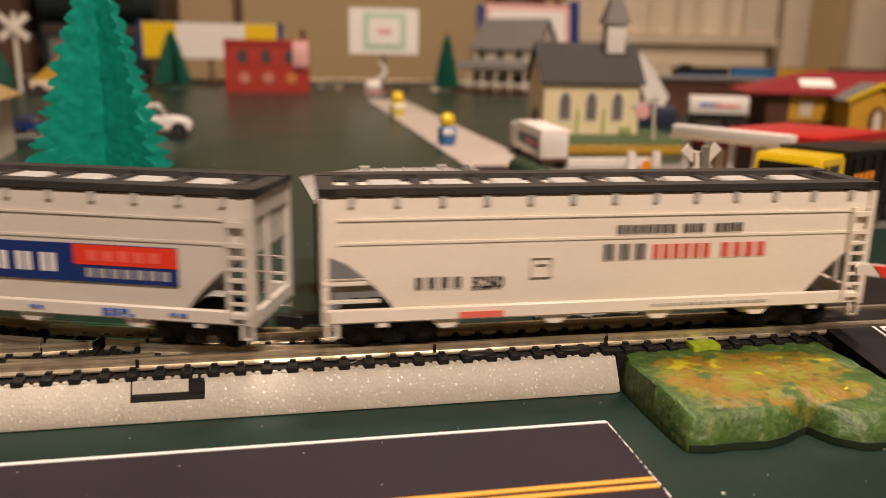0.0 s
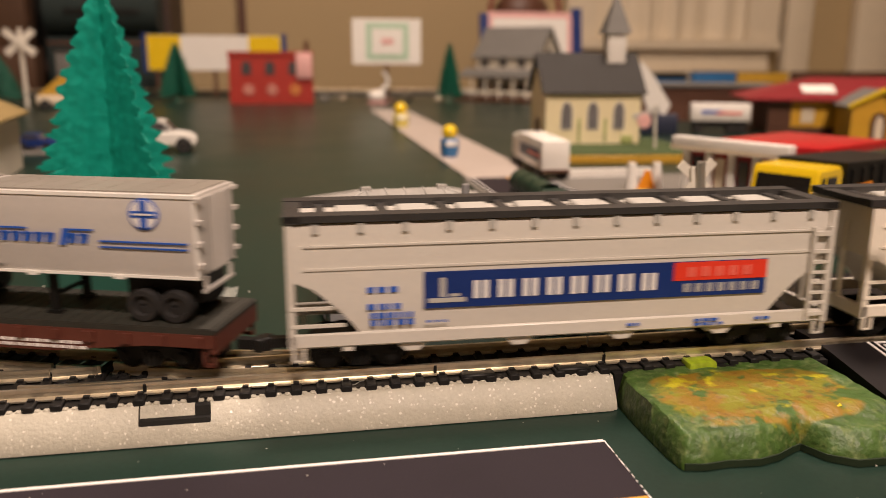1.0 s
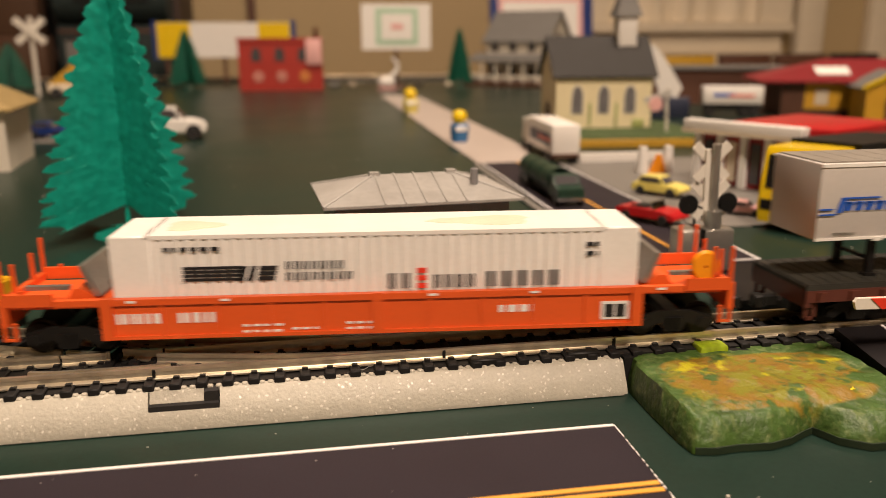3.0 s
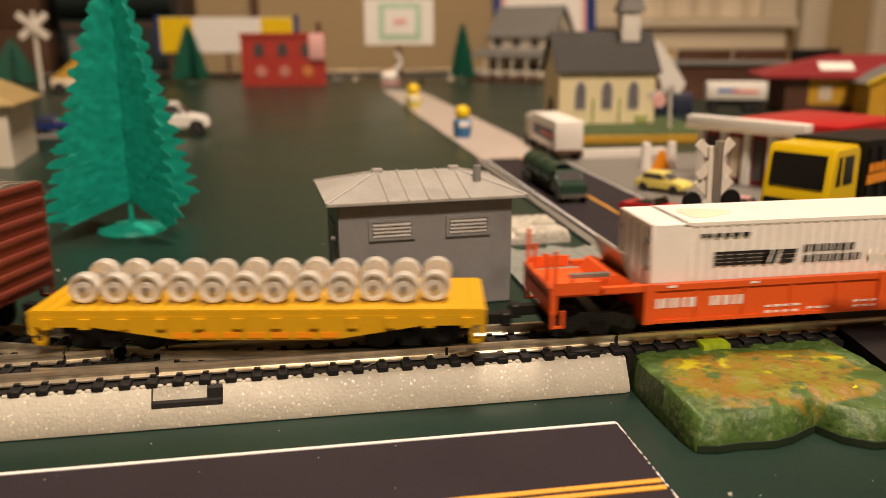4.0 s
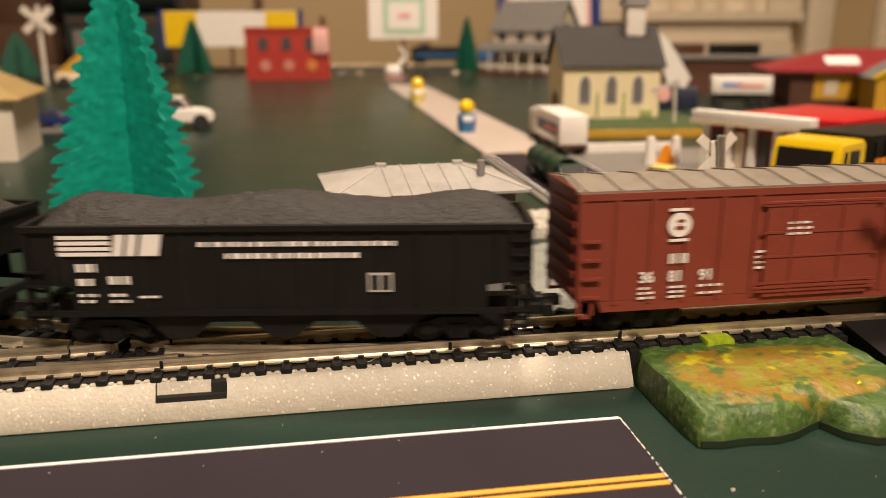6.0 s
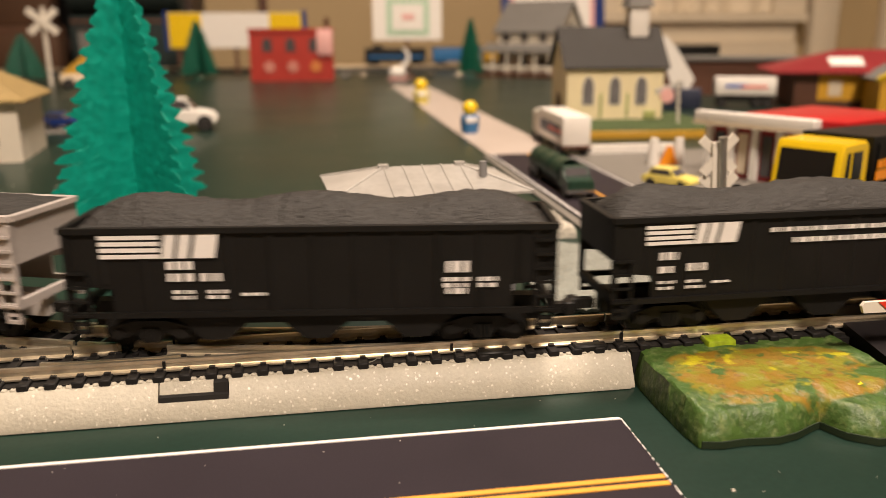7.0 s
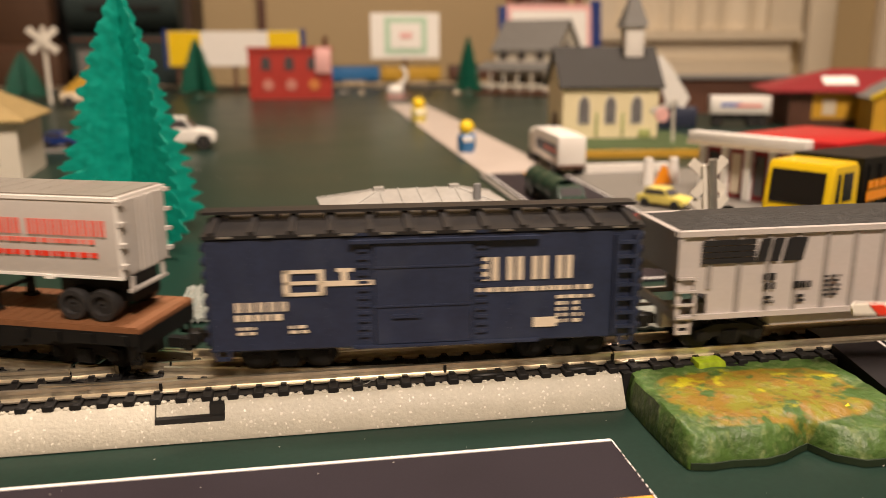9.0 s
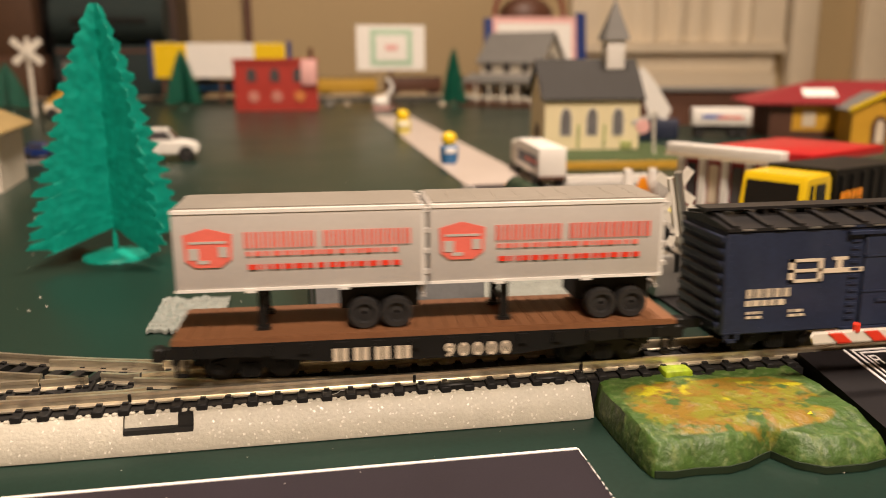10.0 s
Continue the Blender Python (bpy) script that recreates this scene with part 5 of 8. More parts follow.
    decal(t, "consolidated_stencil", [(half - 0.0076, z0 + 0.0038, 0.0034, 0.0040)], y, M["letter_white"])
    decal(t, "stencil_black", [(half - 0.0073, z0 + 0.0060, 0.0028, 0.0015), (half - 0.0073, z0 + 0.0041, 0.0028, 0.0015)], y - 0.0001, M["letter_black"])
    bm = new_bm()
    ring(bm, (-half + 0.0185, y, z1 - 0.0060), "y", [(0.0002, -0.0001), (0.0022, -0.0001), (0.0022, 0.00005), (0.0002, 0.00005)], 20)
    part("round_emblem", bm, M["letter_white"], t)
    decal(t, "emblem_line", [(-half + 0.0165, z1 - 0.0035, 0.004, 0.0005), (-half + 0.0167, z1 - 0.0090, 0.0036, 0.0005)], y, M["letter_white"])
    decal(t, "emblem_centre", [(-half + 0.0176, z1 - 0.0068, 0.0018, 0.0006), (-half + 0.0180, z1 - 0.0055, 0.0014, 0.0005)], y - 0.0001, M["boxcar_red"])
    running_gear(t, half, 0.014)
    return t


def boxcar_blue(half):
    """Riveted forty-foot boxcar in navy with a sliding door, corrugated ends, ribbed roof and running board."""
    t = thing("boxcar", pose(0, 0, 0), "weathered navy blue boxcar with cream print and a sooty roof", "train car", "freight train")
    w, z0, z1 = 0.0090, 0.0050, 0.0252
    bm = new_bm()
    bevelled(bm, -half, -w, z0, half, w, z1, 0.0003, 1)
    part("body", bm, M["navy"], t)
    bm = new_bm()
    r = random.Random(3)
    for x in [-half + 0.001 + k * 0.0064 for k in range(int(2 * half / 0.0064) + 1)]:
        for k in range(16):
            z = z0 + 0.0012 + k * 0.0012
            box(bm, x - 0.00012, -w - 0.00012, z, x + 0.00012, -w, z + 0.00024)
    part("rivets", bm, M["navy"], t)
    dx0, dx1 = -0.0095, 0.0075
    bm = new_bm()
    bevelled(bm, dx0, -w - 0.0007, z0 + 0.0006, dx1, -w, z1 - 0.0012, 0.0002, 1)
    for z in (z0 + 0.0075, z0 + 0.0145):
        box(bm, dx0, -w - 0.0009, z, dx1, -w - 0.0006, z + 0.0003)
    box(bm, dx0 + 0.0030, -w - 0.0011, z0 + 0.0055, dx0 + 0.0080, -w - 0.0007, z0 + 0.0061)
    part("sliding_door", bm, M["navy"], t)
    bm = new_bm()
    for x in (dx0 - 0.0028, dx1 + 0.0008):
        for k in range(14):
            z = z0 + 0.002 + k * 0.0014
            box(bm, x, -w - 0.00035, z, x + 0.0020, -w, z + 0.0005)
    box(bm, dx0 - 0.004, -w - 0.0012, z1 - 0.0012, dx1 + 0.012, -w - 0.0002, z1 - 0.0006)
    box(bm, dx0 - 0.004, -w - 0.0012, z0 + 0.0002, dx1 + 0.012, -w - 0.0002, z0 + 0.0006)
    part("door_track", bm, M["navy"], t)
    bm = new_bm()
    ladder(bm, half - 0.0046, half - 0.0012, z0 + 0.001, z1 - 0.001, -w - 0.0006, 7)
    part("ladder", bm, M["navy"], t)
    for s in (-1, 1):
        bm = new_bm()
        stirrup(bm, s * (half - 0.0022), -w, 0.0028, 0.0036, z0 + 0.0006)
        part("stirrup", bm, M["navy"], t)
    for s in (-1, 1):
        a, b = sorted((s * half, s * (half + 0.0007)))
        for k in range(8):
            z = z0 + 0.0010 + k * 0.0024
            bm = new_bm()
            bevelled(bm, a, -w + 0.0006, z, b, w - 0.0006, z + 0.0015, 0.0003, 1)
            part("end_rib", bm, M["navy"], t)
    bm = new_bm()
    prism(bm, [(-w - 0.0003, z1), (w + 0.0003, z1), (w + 0.0003, z1 + 0.0006), (0, z1 + 0.0019), (-w - 0.0003, z1 + 0.0006)], "x", -half - 0.0002, half + 0.0002)
    roof = part("roof", bm, M["navy_roof"], t, "sooty ribbed roof")
    bm = new_bm()
    prism(bm, [(-w - 0.0003, z1 + 0.0006), (-0.001, z1 + 0.0018), (-0.001, z1 + 0.0025), (-w - 0.0003, z1 + 0.0012)], "x", -0.0006, 0.0006)
    prism(bm, [(w + 0.0003, z1 + 0.0006), (0.001, z1 + 0.0018), (0.001, z1 + 0.0025), (w + 0.0003, z1 + 0.0012)], "x", -0.0006, 0.0006)
    me = finish("roof_rib", bm, M["navy_roof"])
    for k in range(12):
        ob = new("roof_rib", me)
        ob.parent = roof
        ob.matrix_basis = pose(-half + 0.0014 + k * (2 * half - 0.0028) / 11, 0, 0)
    bm = new_bm()
    box(bm, -half - 0.0012, -0.0022, z1 + 0.0028, half + 0.0012, 0.0022, z1 + 0.0033)
    for k in range(9):
        x = -half + 0.003 + k * (2 * half - 0.006) / 8
        box(bm, x - 0.0003, -0.0018, z1 + 0.0018, x + 0.0003, 0.0018, z1 + 0.0029)
    part("running_board", bm, M["navy_roof"], t)
    bm = new_bm()
    for k in range(11):
        x = -half + 0.004 + k * (2 * half - 0.008) / 10
        box(bm, x - 0.0014, -w - 0.0006, z1 + 0.0002, x + 0.0010, -w - 0.0002, z1 + 0.0005)
    part("eave_wear", bm, M["steel"], t, "bare worn eave edge")
    y = -w - 0.00015
    decal(t, "railroad_name", marks(0.0092, z0 + 0.0115, 0.0042, 4, 0.0044, 0.0034, 0.0011), y, M["letter_cream"], "cream block marks")
    decal(t, "name_line", small_print(half * 0.22, z0 + 0.0094, 0.0235, 1, 0.0008, 0.001, 61), y, M["letter_cream"])
    decal(t, "data_right", small_print(half * 0.60, z0 + 0.0078, 0.0074, 1, 0.0006, 0.001, 62) + small_print(half * 0.60, z0 + 0.0066, 0.0020, 4, 0.0006, 0.0011, 63) + small_print(half * 0.68, z0 + 0.0066, 0.0018, 4, 0.0006, 0.0011, 64), y, M["letter_cream"])
    decal(t, "white_card", [(half * 0.49, z0 + 0.0026, 0.0042, 0.0018)], y, M["letter_cream"])
    decal(t, "emblem", [(-half * 0.66, z0 + 0.0099, 0.0068, 0.0006), (-half * 0.66, z0 + 0.0119, 0.0068, 0.0006), (-half * 0.66, z0 + 0.0139, 0.0062, 0.0006), (-half * 0.66, z0 + 0.0099, 0.0012, 0.0046), (-half * 0.50, z0 + 0.0099, 0.0010, 0.0046), (-half * 0.48, z0 + 0.0115, 0.0088, 0.0009), (-half * 0.40, z0 + 0.0124, 0.0012, 0.0016), (-half * 0.42, z0 + 0.0140, 0.0030, 0.0006)], y, M["letter_cream"], "cream printed emblem")
    decal(t, "number_print", marks(-half * 0.88, z0 + 0.0073, 0.0017, 5, 0.0019, 0.0015) + small_print(-half * 0.88, z0 + 0.0057, 0.0090, 1, 0.0011, 0.001, 65) + small_print(-half * 0.87, z0 + 0.0041, 0.0030, 2, 0.0005, 0.0009, 66) + small_print(-half * 0.64, z0 + 0.0041, 0.0034, 2, 0.0005, 0.0009, 67), y, M["letter_cream"])
    bm = new_bm()
    box(bm, -half + 0.004, -0.0020, 0.0026, half - 0.004, 0.0020, z0)
    part("centre_sill", bm, M["black"], t)
    running_gear(t, half, 0.013)
    return t


def coal_heap(half, w, z, humps, seed, height=0.0056, flat=False):
    bm = new_bm()
    nx, ny = 150, 28
    grid = []
    for i in range(nx + 1):
        row = []
        for j in range(ny + 1):
            x, y = -half + 2 * half * i / nx, -w + 2 * w * j / ny
            u, v = 2 * i / nx - 1, 2 * j / ny - 1
            edge = (1 - abs(v) ** 2.2) * (1 - abs(u) ** 14)
            if flat:
                h = 0.0016 * edge * (1 - max(0, abs(u) - 0.86) / 0.14)
            else:
                h = height * edge * (0.72 + 0.28 * math.cos(humps * math.pi * u) ** 2)
            p = Vector((x * 1000, y * 1000, seed))
            h += (0.00022 if not flat else 0.00010) * noise.noise(p * 1.3) + (0.00042 if not flat else 0.00010) * noise.noise(p * 0.62)
            row.append(bm.verts.new((x, y, z + h)))
        grid.append(row)
    for i in range(nx):
        for j in range(ny):
            bm.faces.new((grid[i][j], grid[i + 1][j], grid[i + 1][j + 1], grid[i][j + 1]))
    return bm


def coal_hopper(label, half, paint, posts, heap, seed, z1=0.0231, tubs=False, flat=False, cut=0.0105, rise=0.0060, post_paint=None):
    """Open coal hopper: side sheets with posts, top chord, sloped open ends with ladders, coal load."""
    t = thing("coal_hopper", pose(0, 0, 0), label, "train car", "freight train")
    w, z0 = 0.0088, 0.0080
    for s in (-1, 1):
        bm = new_bm()
        a, b = sorted((s * w, s * (w - 0.0005)))
        prism(bm, [(-half, z1), (half, z1), (half, z0 + rise + 0.0008), (half - cut, z0 + rise), (half - cut, z0), (-half + cut, z0), (-half + cut, z0 + rise), (-half, z0 + rise + 0.0008)], "y", a, b)
        part("side_sheet", bm, paint, t)
        a, b = sorted((s * half, s * (half - 0.0005)))
        block(t, "end_sheet", a, -w, z0 + 0.0075, b, w, z1, paint)
        bm = new_bm()
        prism(bm, [(s * half, z0 + 0.0078), (s * (half - 0.0006), z0 + 0.0078), (s * (half - 0.024), z0), (s * (half - 0.0235), z0 - 0.0004)], "y", -w + 0.0006, w - 0.0006)
        part("slope_sheet", bm, paint, t)
    bm = new_bm()
    for s in (-1, 1):
        a, b = sorted((s * (w - 0.0006), s * (w + 0.0007)))
        box(bm, -half - 0.0003, a, z1 - 0.0008, half + 0.0003, b, z1 + 0.0002)
        a, b = sorted((s * (w - 0.0002), s * (w + 0.0006)))
        box(bm, -half, a, z0 - 0.0006, half, b, z0 + 0.0004)
        a, b = sorted((s * (half - 0.0006), s * (half + 0.0006)))
        box(bm, a, -w, z1 - 0.0008, b, w, z1 + 0.0002)
        for y in (-w, w):
            box(bm, min(s * half, s * (half - 0.0010)), y - 0.0004, z0 - 0.0006, max(s * half, s * (half - 0.0010)), y + 0.0004, z1)
        box(bm, min(s * half, s * (half - 0.001)), -w, z0 - 0.0006, max(s * half, s * (half - 0.001)), w, z0 + 0.001)
    part("top_chord", bm, paint, t)
    for k in range(posts):
        x = -half + 0.0063 + k * (2 * half - 0.0126) / (posts - 1)
        bm = new_bm()
        for s in (-1, 1):
            prism(bm, [(x - 0.00075, s * (w - 0.0001)), (x - 0.00012, s * (w + 0.00036)), (x + 0.00012, s * (w + 0.00036)), (x + 0.00075, s * (w - 0.0001))], "z", z0 + (rise + 0.001 if k in (0, posts - 1) else 0.0004), z1 - 0.0008)
        part("post", bm, post_paint or paint, t)
    for s in (1, -1):
        lad = block(t, "ladder", s * (half - 0.0002) - 0.0003, -w - 0.0006, z0 - 0.0006, s * (half - 0.0002) + 0.0003, -w, z0 + (0.0145 if s > 0 else 0.007), paint)
        block(lad, "stile", s * (half - 0.0036) - 0.0003, -w - 0.0006, z0 - 0.0006, s * (half - 0.0036) + 0.0003, -w, z0 + (0.0145 if s > 0 else 0.007), paint)
        for k in range(6):
            z = z0 - 0.0002 + k * 0.0025
            if s > 0 or z <= z0 + 0.008:
                block(lad, "rung", min(s * half, s * (half - 0.0036)), -w - 0.0010, z, max(s * half, s * (half - 0.0036)), -w - 0.0005, z + 0.00045, paint)
        for y in (-w, w):
            for foot in (0.0046, 0.0060):
                bm = new_bm()
                stirrup(bm, s * (half - 0.0018), y, 0.003, foot, z0 - 0.0002)
                part("stirrup", bm, paint, t)
    bm = new_bm()
    if tubs:
        prism(bm, [(-half + 0.0185, z0), (half - 0.0185, z0), (half - 0.0200, 0.0050), (-half + 0.0200, 0.0050)], "y", -0.0078, 0.0078)
    else:
        for k in range(3):
            x = (k - 1) * half * 0.42
            prism(bm, [(x - 0.008, z0), (x + 0.008, z0), (x + 0.0022, 0.0026), (x - 0.0022, 0.0026)], "y", -0.0076, 0.0076)
    box(bm, -half + 0.001, -0.0014, 0.0034, half - 0.001, 0.0014, z0)
    part("discharge_tub", bm, paint, t)
    part("coal_load", coal_heap(half - 0.0007, w - 0.0006, z1 + (-0.0012 if not flat else 0.0001), heap, seed, flat=flat), M["coal"], t, "load of dull black coal")
    running_gear(t, half, 0.0125)
    return t


def stripes(t, x, z, y, material, k=1.0):
    decal(t, "striped_emblem", [(x, z + i * 0.00105 * k, 0.0096 * k, (0.00088 if material == M["letter_black"] else 0.00066) * k) for i in range(4)], y, material, "striped horse-mane emblem bars")
    decal(t, "emblem_block", [(x + 0.0098 * k, z, 0.0018 * k, 0.0040 * k), (x + 0.0122 * k, z, 0.0018 * k, 0.0040 * k), (x + 0.0147 * k, z, 0.0036 * k, 0.0040 * k)], y, material, "", 0.2)


def black_hopper_words(half):
    t = coal_hopper("black coal hopper car with white print, heaped with coal", half, M["black"], 12, 1.2, 3, cut=0.0075, rise=0.0045)
    y, z0 = -0.0092, 0.0080
    stripes(t, -half + 0.0060, z0 + 0.0102, y, M["letter_white"], 0.92)
    decal(t, "motto", small_print(-half + 0.0295, z0 + 0.0117, 0.0370, 1, 0.0008, 0.001, 71) + small_print(-half + 0.0340, z0 + 0.0096, 0.0250, 1, 0.0009, 0.001, 72), y, M["letter_white"], "white printed words")
    decal(t, "data", small_print(-half + 0.0087, z0 + 0.0074, 0.0034, 1, 0.0014, 0.001, 73) + small_print(-half + 0.0087, z0 + 0.0050, 0.0032, 1, 0.0012, 0.001, 74) + small_print(-half + 0.0140, z0 + 0.0052, 0.0036, 1, 0.0014, 0.001, 75) + small_print(-half + 0.0087, z0 + 0.0030, 0.0032, 2, 0.0005, 0.0011, 76) + small_print(-half + 0.0140, z0 + 0.0030, 0.0034, 2, 0.0005, 0.0011, 77) + small_print(-half + 0.0190, z0 + 0.0027, 0.0042, 1, 0.0004, 0.001, 78), y, M["letter_white"])
    decal(t, "stencil", [(half - 0.0280, z0 + 0.0035, 0.0042, 0.0034)], y, M["hatch"])
    decal(t, "stencil_black", [(half - 0.0276, z0 + 0.0039, 0.0015, 0.0026), (half - 0.0257, z0 + 0.0039, 0.0015, 0.0026)], y - 0.0001, M["letter_black"])
    return t


def black_hopper_plain(half):
    t = coal_hopper("black coal hopper car with a white striped emblem, heaped with coal", half, M["black"], 11, 1.4, 8, cut=0.0075, rise=0.0045)
    y, z0 = -0.0092, 0.0080
    stripes(t, -half + 0.0062, z0 + 0.0100, y, M["letter_white"], 1.05)
    decal(t, "data", small_print(-half + 0.0172, z0 + 0.0080, 0.0044, 1, 0.0014, 0.001, 81) + small_print(-half + 0.0172, z0 + 0.0059, 0.0044, 1, 0.0014, 0.001, 82) + small_print(-half + 0.0228, z0 + 0.0059, 0.0044, 1, 0.0014, 0.001, 83) + small_print(-half + 0.0180, z0 + 0.0037, 0.0036, 2, 0.0006, 0.0010, 84) + small_print(-half + 0.0238, z0 + 0.0037, 0.0036, 2, 0.0006, 0.0010, 85) + small_print(-half + 0.0296, z0 + 0.0032, 0.0046, 1, 0.0005, 0.001, 86), y, M["letter_white"], "white printed marks")
    decal(t, "data_right", small_print(half - 0.0190, z0 + 0.0069, 0.0040, 1, 0.0020, 0.001, 87) + small_print(half - 0.0195, z0 + 0.0053, 0.0046, 2, 0.0007, 0.0011, 88) + small_print(half - 0.0190, z0 + 0.0030, 0.0036, 1, 0.0010, 0.001, 89) + small_print(half - 0.0135, z0 + 0.0053, 0.0034, 2, 0.0007, 0.0011, 90), y, M["letter_white"])
    return t


def silver_hopper(half):
    t = coal_hopper("silver coal gondola car with a black striped emblem, filled with coal", half, M["silver_car"], 14, 1.0, 5, z1=0.0240, tubs=True, flat=True, cut=0.0062, rise=0.0042, post_paint=M["post_grey"])
    y, z0 = -0.0092, 0.0080
    stripes(t, -half + 0.0046, z0 + 0.0100, y, M["letter_black"], 1.08)
    d = [(0.0170, 0.0064, 0.0028, 1, 0.0013), (0.0172, 0.0046, 0.0022, 1, 0.0013), (0.0174, 0.0028, 0.0020, 2, 0.0005), (0.0232, 0.0046, 0.0036, 1, 0.0013), (0.0240, 0.0028, 0.0020, 2, 0.0005)]
    rows = []
    for k, (x, z, w, n, h) in enumerate(d):
        rows += small_print(-half + x, z0 + z, w, n, h, 0.0009, 91 + k)
    rows += small_print(-half + 0.0293, z0 + 0.0064, 0.0034, 5, 0.0004, 0.0009, 97) + small_print(half - 0.0395, z0 + 0.0034, 0.0028, 1, 0.0007, 0.001, 98)
    rows += small_print(half - 0.0185, z0 + 0.0052, 0.0034, 2, 0.0005, 0.0010, 99) + small_print(half - 0.0140, z0 + 0.0052, 0.0016, 1, 0.0005, 0.0010, 100) + small_print(half - 0.0185, z0 + 0.0028, 0.0014, 1, 0.0005, 0.0010, 101)
    decal(t, "data", rows, y, M["letter_black"], "black printed data")
    decal(t, "stencil", [(half - 0.0250, z0 + 0.0030, 0.0036, 0.0027)], y, M["letter_white"])
    decal(t, "stencil_black", [(half - 0.0246, z0 + 0.0034, 0.0013, 0.0019), (half - 0.0230, z0 + 0.0034, 0.0013, 0.0019)], y - 0.0001, M["letter_black"])
    return t


def build_train():
    """Every car with its offset along the train, half the distance between its truck centres, and what rides on it."""
    out = []
    out.append((cream_hopper(0.0501), 0.0530, 0.038, []))
    out.append((grey_hopper(0.0499), -0.0544, 0.038, []))
    sf = flatcar("brown flatcar with a dark planked deck carrying two trailers", 0.0455, M["brown_car"], M["brown_deck"])
    decal(sf, "railroad_mark", small_print(-0.0130, 0.0060, 0.0150, 1, 0.0016, 0.001, 101) + small_print(0.0030, 0.0067, 0.0200, 2, 0.0005, 0.0009, 102), -0.0094, M["letter_white"], "white printed marks")
    ta = trailer("grey van trailer with a blue printed name, on the brown flatcar", 0.0428, blue_print)
    tb = copy_thing(ta, pose(0, 0, 0))
    out.append((sf, -0.1587, 0.0325, [(ta, pose(-0.0226, 0, 0.01063)), (tb, pose(0.0211, 0, 0.01063))]))
    wc = well_car(0.0645)
    ct = container(0.0925)
    out.append((wc, -0.2830, 0.0545, [(ct, pose(0.0006, 0, 0.0046))]))
    yf = flatcar("yellow flatcar carrying a row of spare silver wheelsets", 0.0393, M["yellow_car"], M["yellow_car"], 0.0098, pockets=12, belly=0.0052, ends=0.0027)
    decal(yf, "sill_print", [(-0.0145 + 0.0042 * k, 0.0050, 0.0032, 0.0010) for k in range(7)], -0.0094, M["orange_bright"], "orange print on the sill")
    w0 = wheel_load()
    load = []
    for k in range(12):
        w = w0 if k == 0 else copy_thing(w0, pose(0, 0, 0))
        load.append((w, pose(-0.0308 + k * 0.0056, 0.0004 * math.sin(3 * k), 0.01273, 0, 50 * k, 2.5 * math.sin(5 * k))))
    out.append((yf, -0.3972, 0.0263, load))
    out.append((boxcar_red(0.0464), -0.4901, 0.0322, []))
    out.append((black_hopper_words(0.0430), -0.5866, 0.0303, []))
    out.append((black_hopper_plain(0.0418), -0.6809, 0.0293, []))
    out.append((silver_hopper(0.0439), -0.7749, 0.0312, []))
    out.append((boxcar_blue(0.0379), -0.8636, 0.0244, []))
    at = flatcar("black flatcar with an orange-brown deck carrying two trailers", 0.0455, M["black"], M["wood_deck"])
    decal(at, "railroad_mark", marks(-0.0180, 0.0057, 0.0024, 4, 0.0037, 0.0030, 0.0009), -0.0099, M["letter_cream"], "cream block marks")
    text(at, "90000", 0.0020, 0.0057, 0.0034, -0.0099, M["letter_cream"], "cream printed number 90000", 1.5)
    ra = trailer("silver-grey van trailer with red print, scuffed, on the black flatcar", 0.0428, red_print)
    rb = copy_thing(ra, pose(0, 0, 0))
    out.append((at, -0.9561, 0.0325, [(ra, pose(-0.0228, 0, 0.01063)), (rb, pose(0.0209, 0, 0.01063))]))
    return out


# distance run by the train, in metres, at these seconds
RUN = [(0, 0.0), (0.5, 0.0507), (1, 0.1013), (1.5, 0.1509), (2, 0.1999), (2.5, 0.2474), (4, 0.3879), (4.5, 0.4349), (5, 0.4825), (5.5, 0.5313), (7, 0.6802), (7.5, 0.7318), (8, 0.7837), (8.5, 0.8343), (9, 0.8833), (9.5, 0.9325), (10, 0.9821)]


def run_at(t):
    """Distance run at t: a smooth curve through RUN, with the slopes of its neighbours."""
    n = len(RUN)
    k = max(0, min(n - 2, sum(1 for a, _ in RUN if a <= t) - 1))
    def slope(i):
        a, b = RUN[max(0, i - 1)], RUN[min(n - 1, i + 1)]
        return (b[1] - a[1]) / (b[0] - a[0])
    (t0, d0), (t1, d1) = RUN[k], RUN[k + 1]
    w = t1 - t0
    u = (t - t0) / w
    return d0 * (2 * u ** 3 - 3 * u ** 2 + 1) + d1 * (3 * u ** 2 - 2 * u ** 3) + w * (slope(k) * (u ** 3 - 2 * u ** 2 + u) + slope(k + 1) * (u ** 3 - u ** 2))


# how high each body rides on its trucks
LIFT = (0.0, 0.0, 0.0, 0.0006, 0.0, 0.0013, 0.0005, 0.0005, 0.0010, 0.0012, 0.0)


def car_pose(s, half, lift=0.0):
    x1, y1, _ = on_track(s - half)
    x2, y2, _ = on_track(s + half)
    return pose((x1 + x2) / 2, (y1 + y2) / 2, ZR - 0.0012 + lift, 0, 0, math.degrees(math.atan2(y2 - y1, x2 - x1)))


def train_motion(cars):
    times = [k * 0.25 for k in range(41)]
    for (car, off, half, load), lift in zip(cars, LIFT):
        for ob in car.children:
            if ob.name.startswith("truck"):
                ob.location.z -= lift
        walk(car, [(t, car_pose(off + run_at(t), half, lift)) for t in times])
        for ob, m in load:
            walk(ob, [(t, car_pose(off + run_at(t), half, lift) @ m) for t in times])


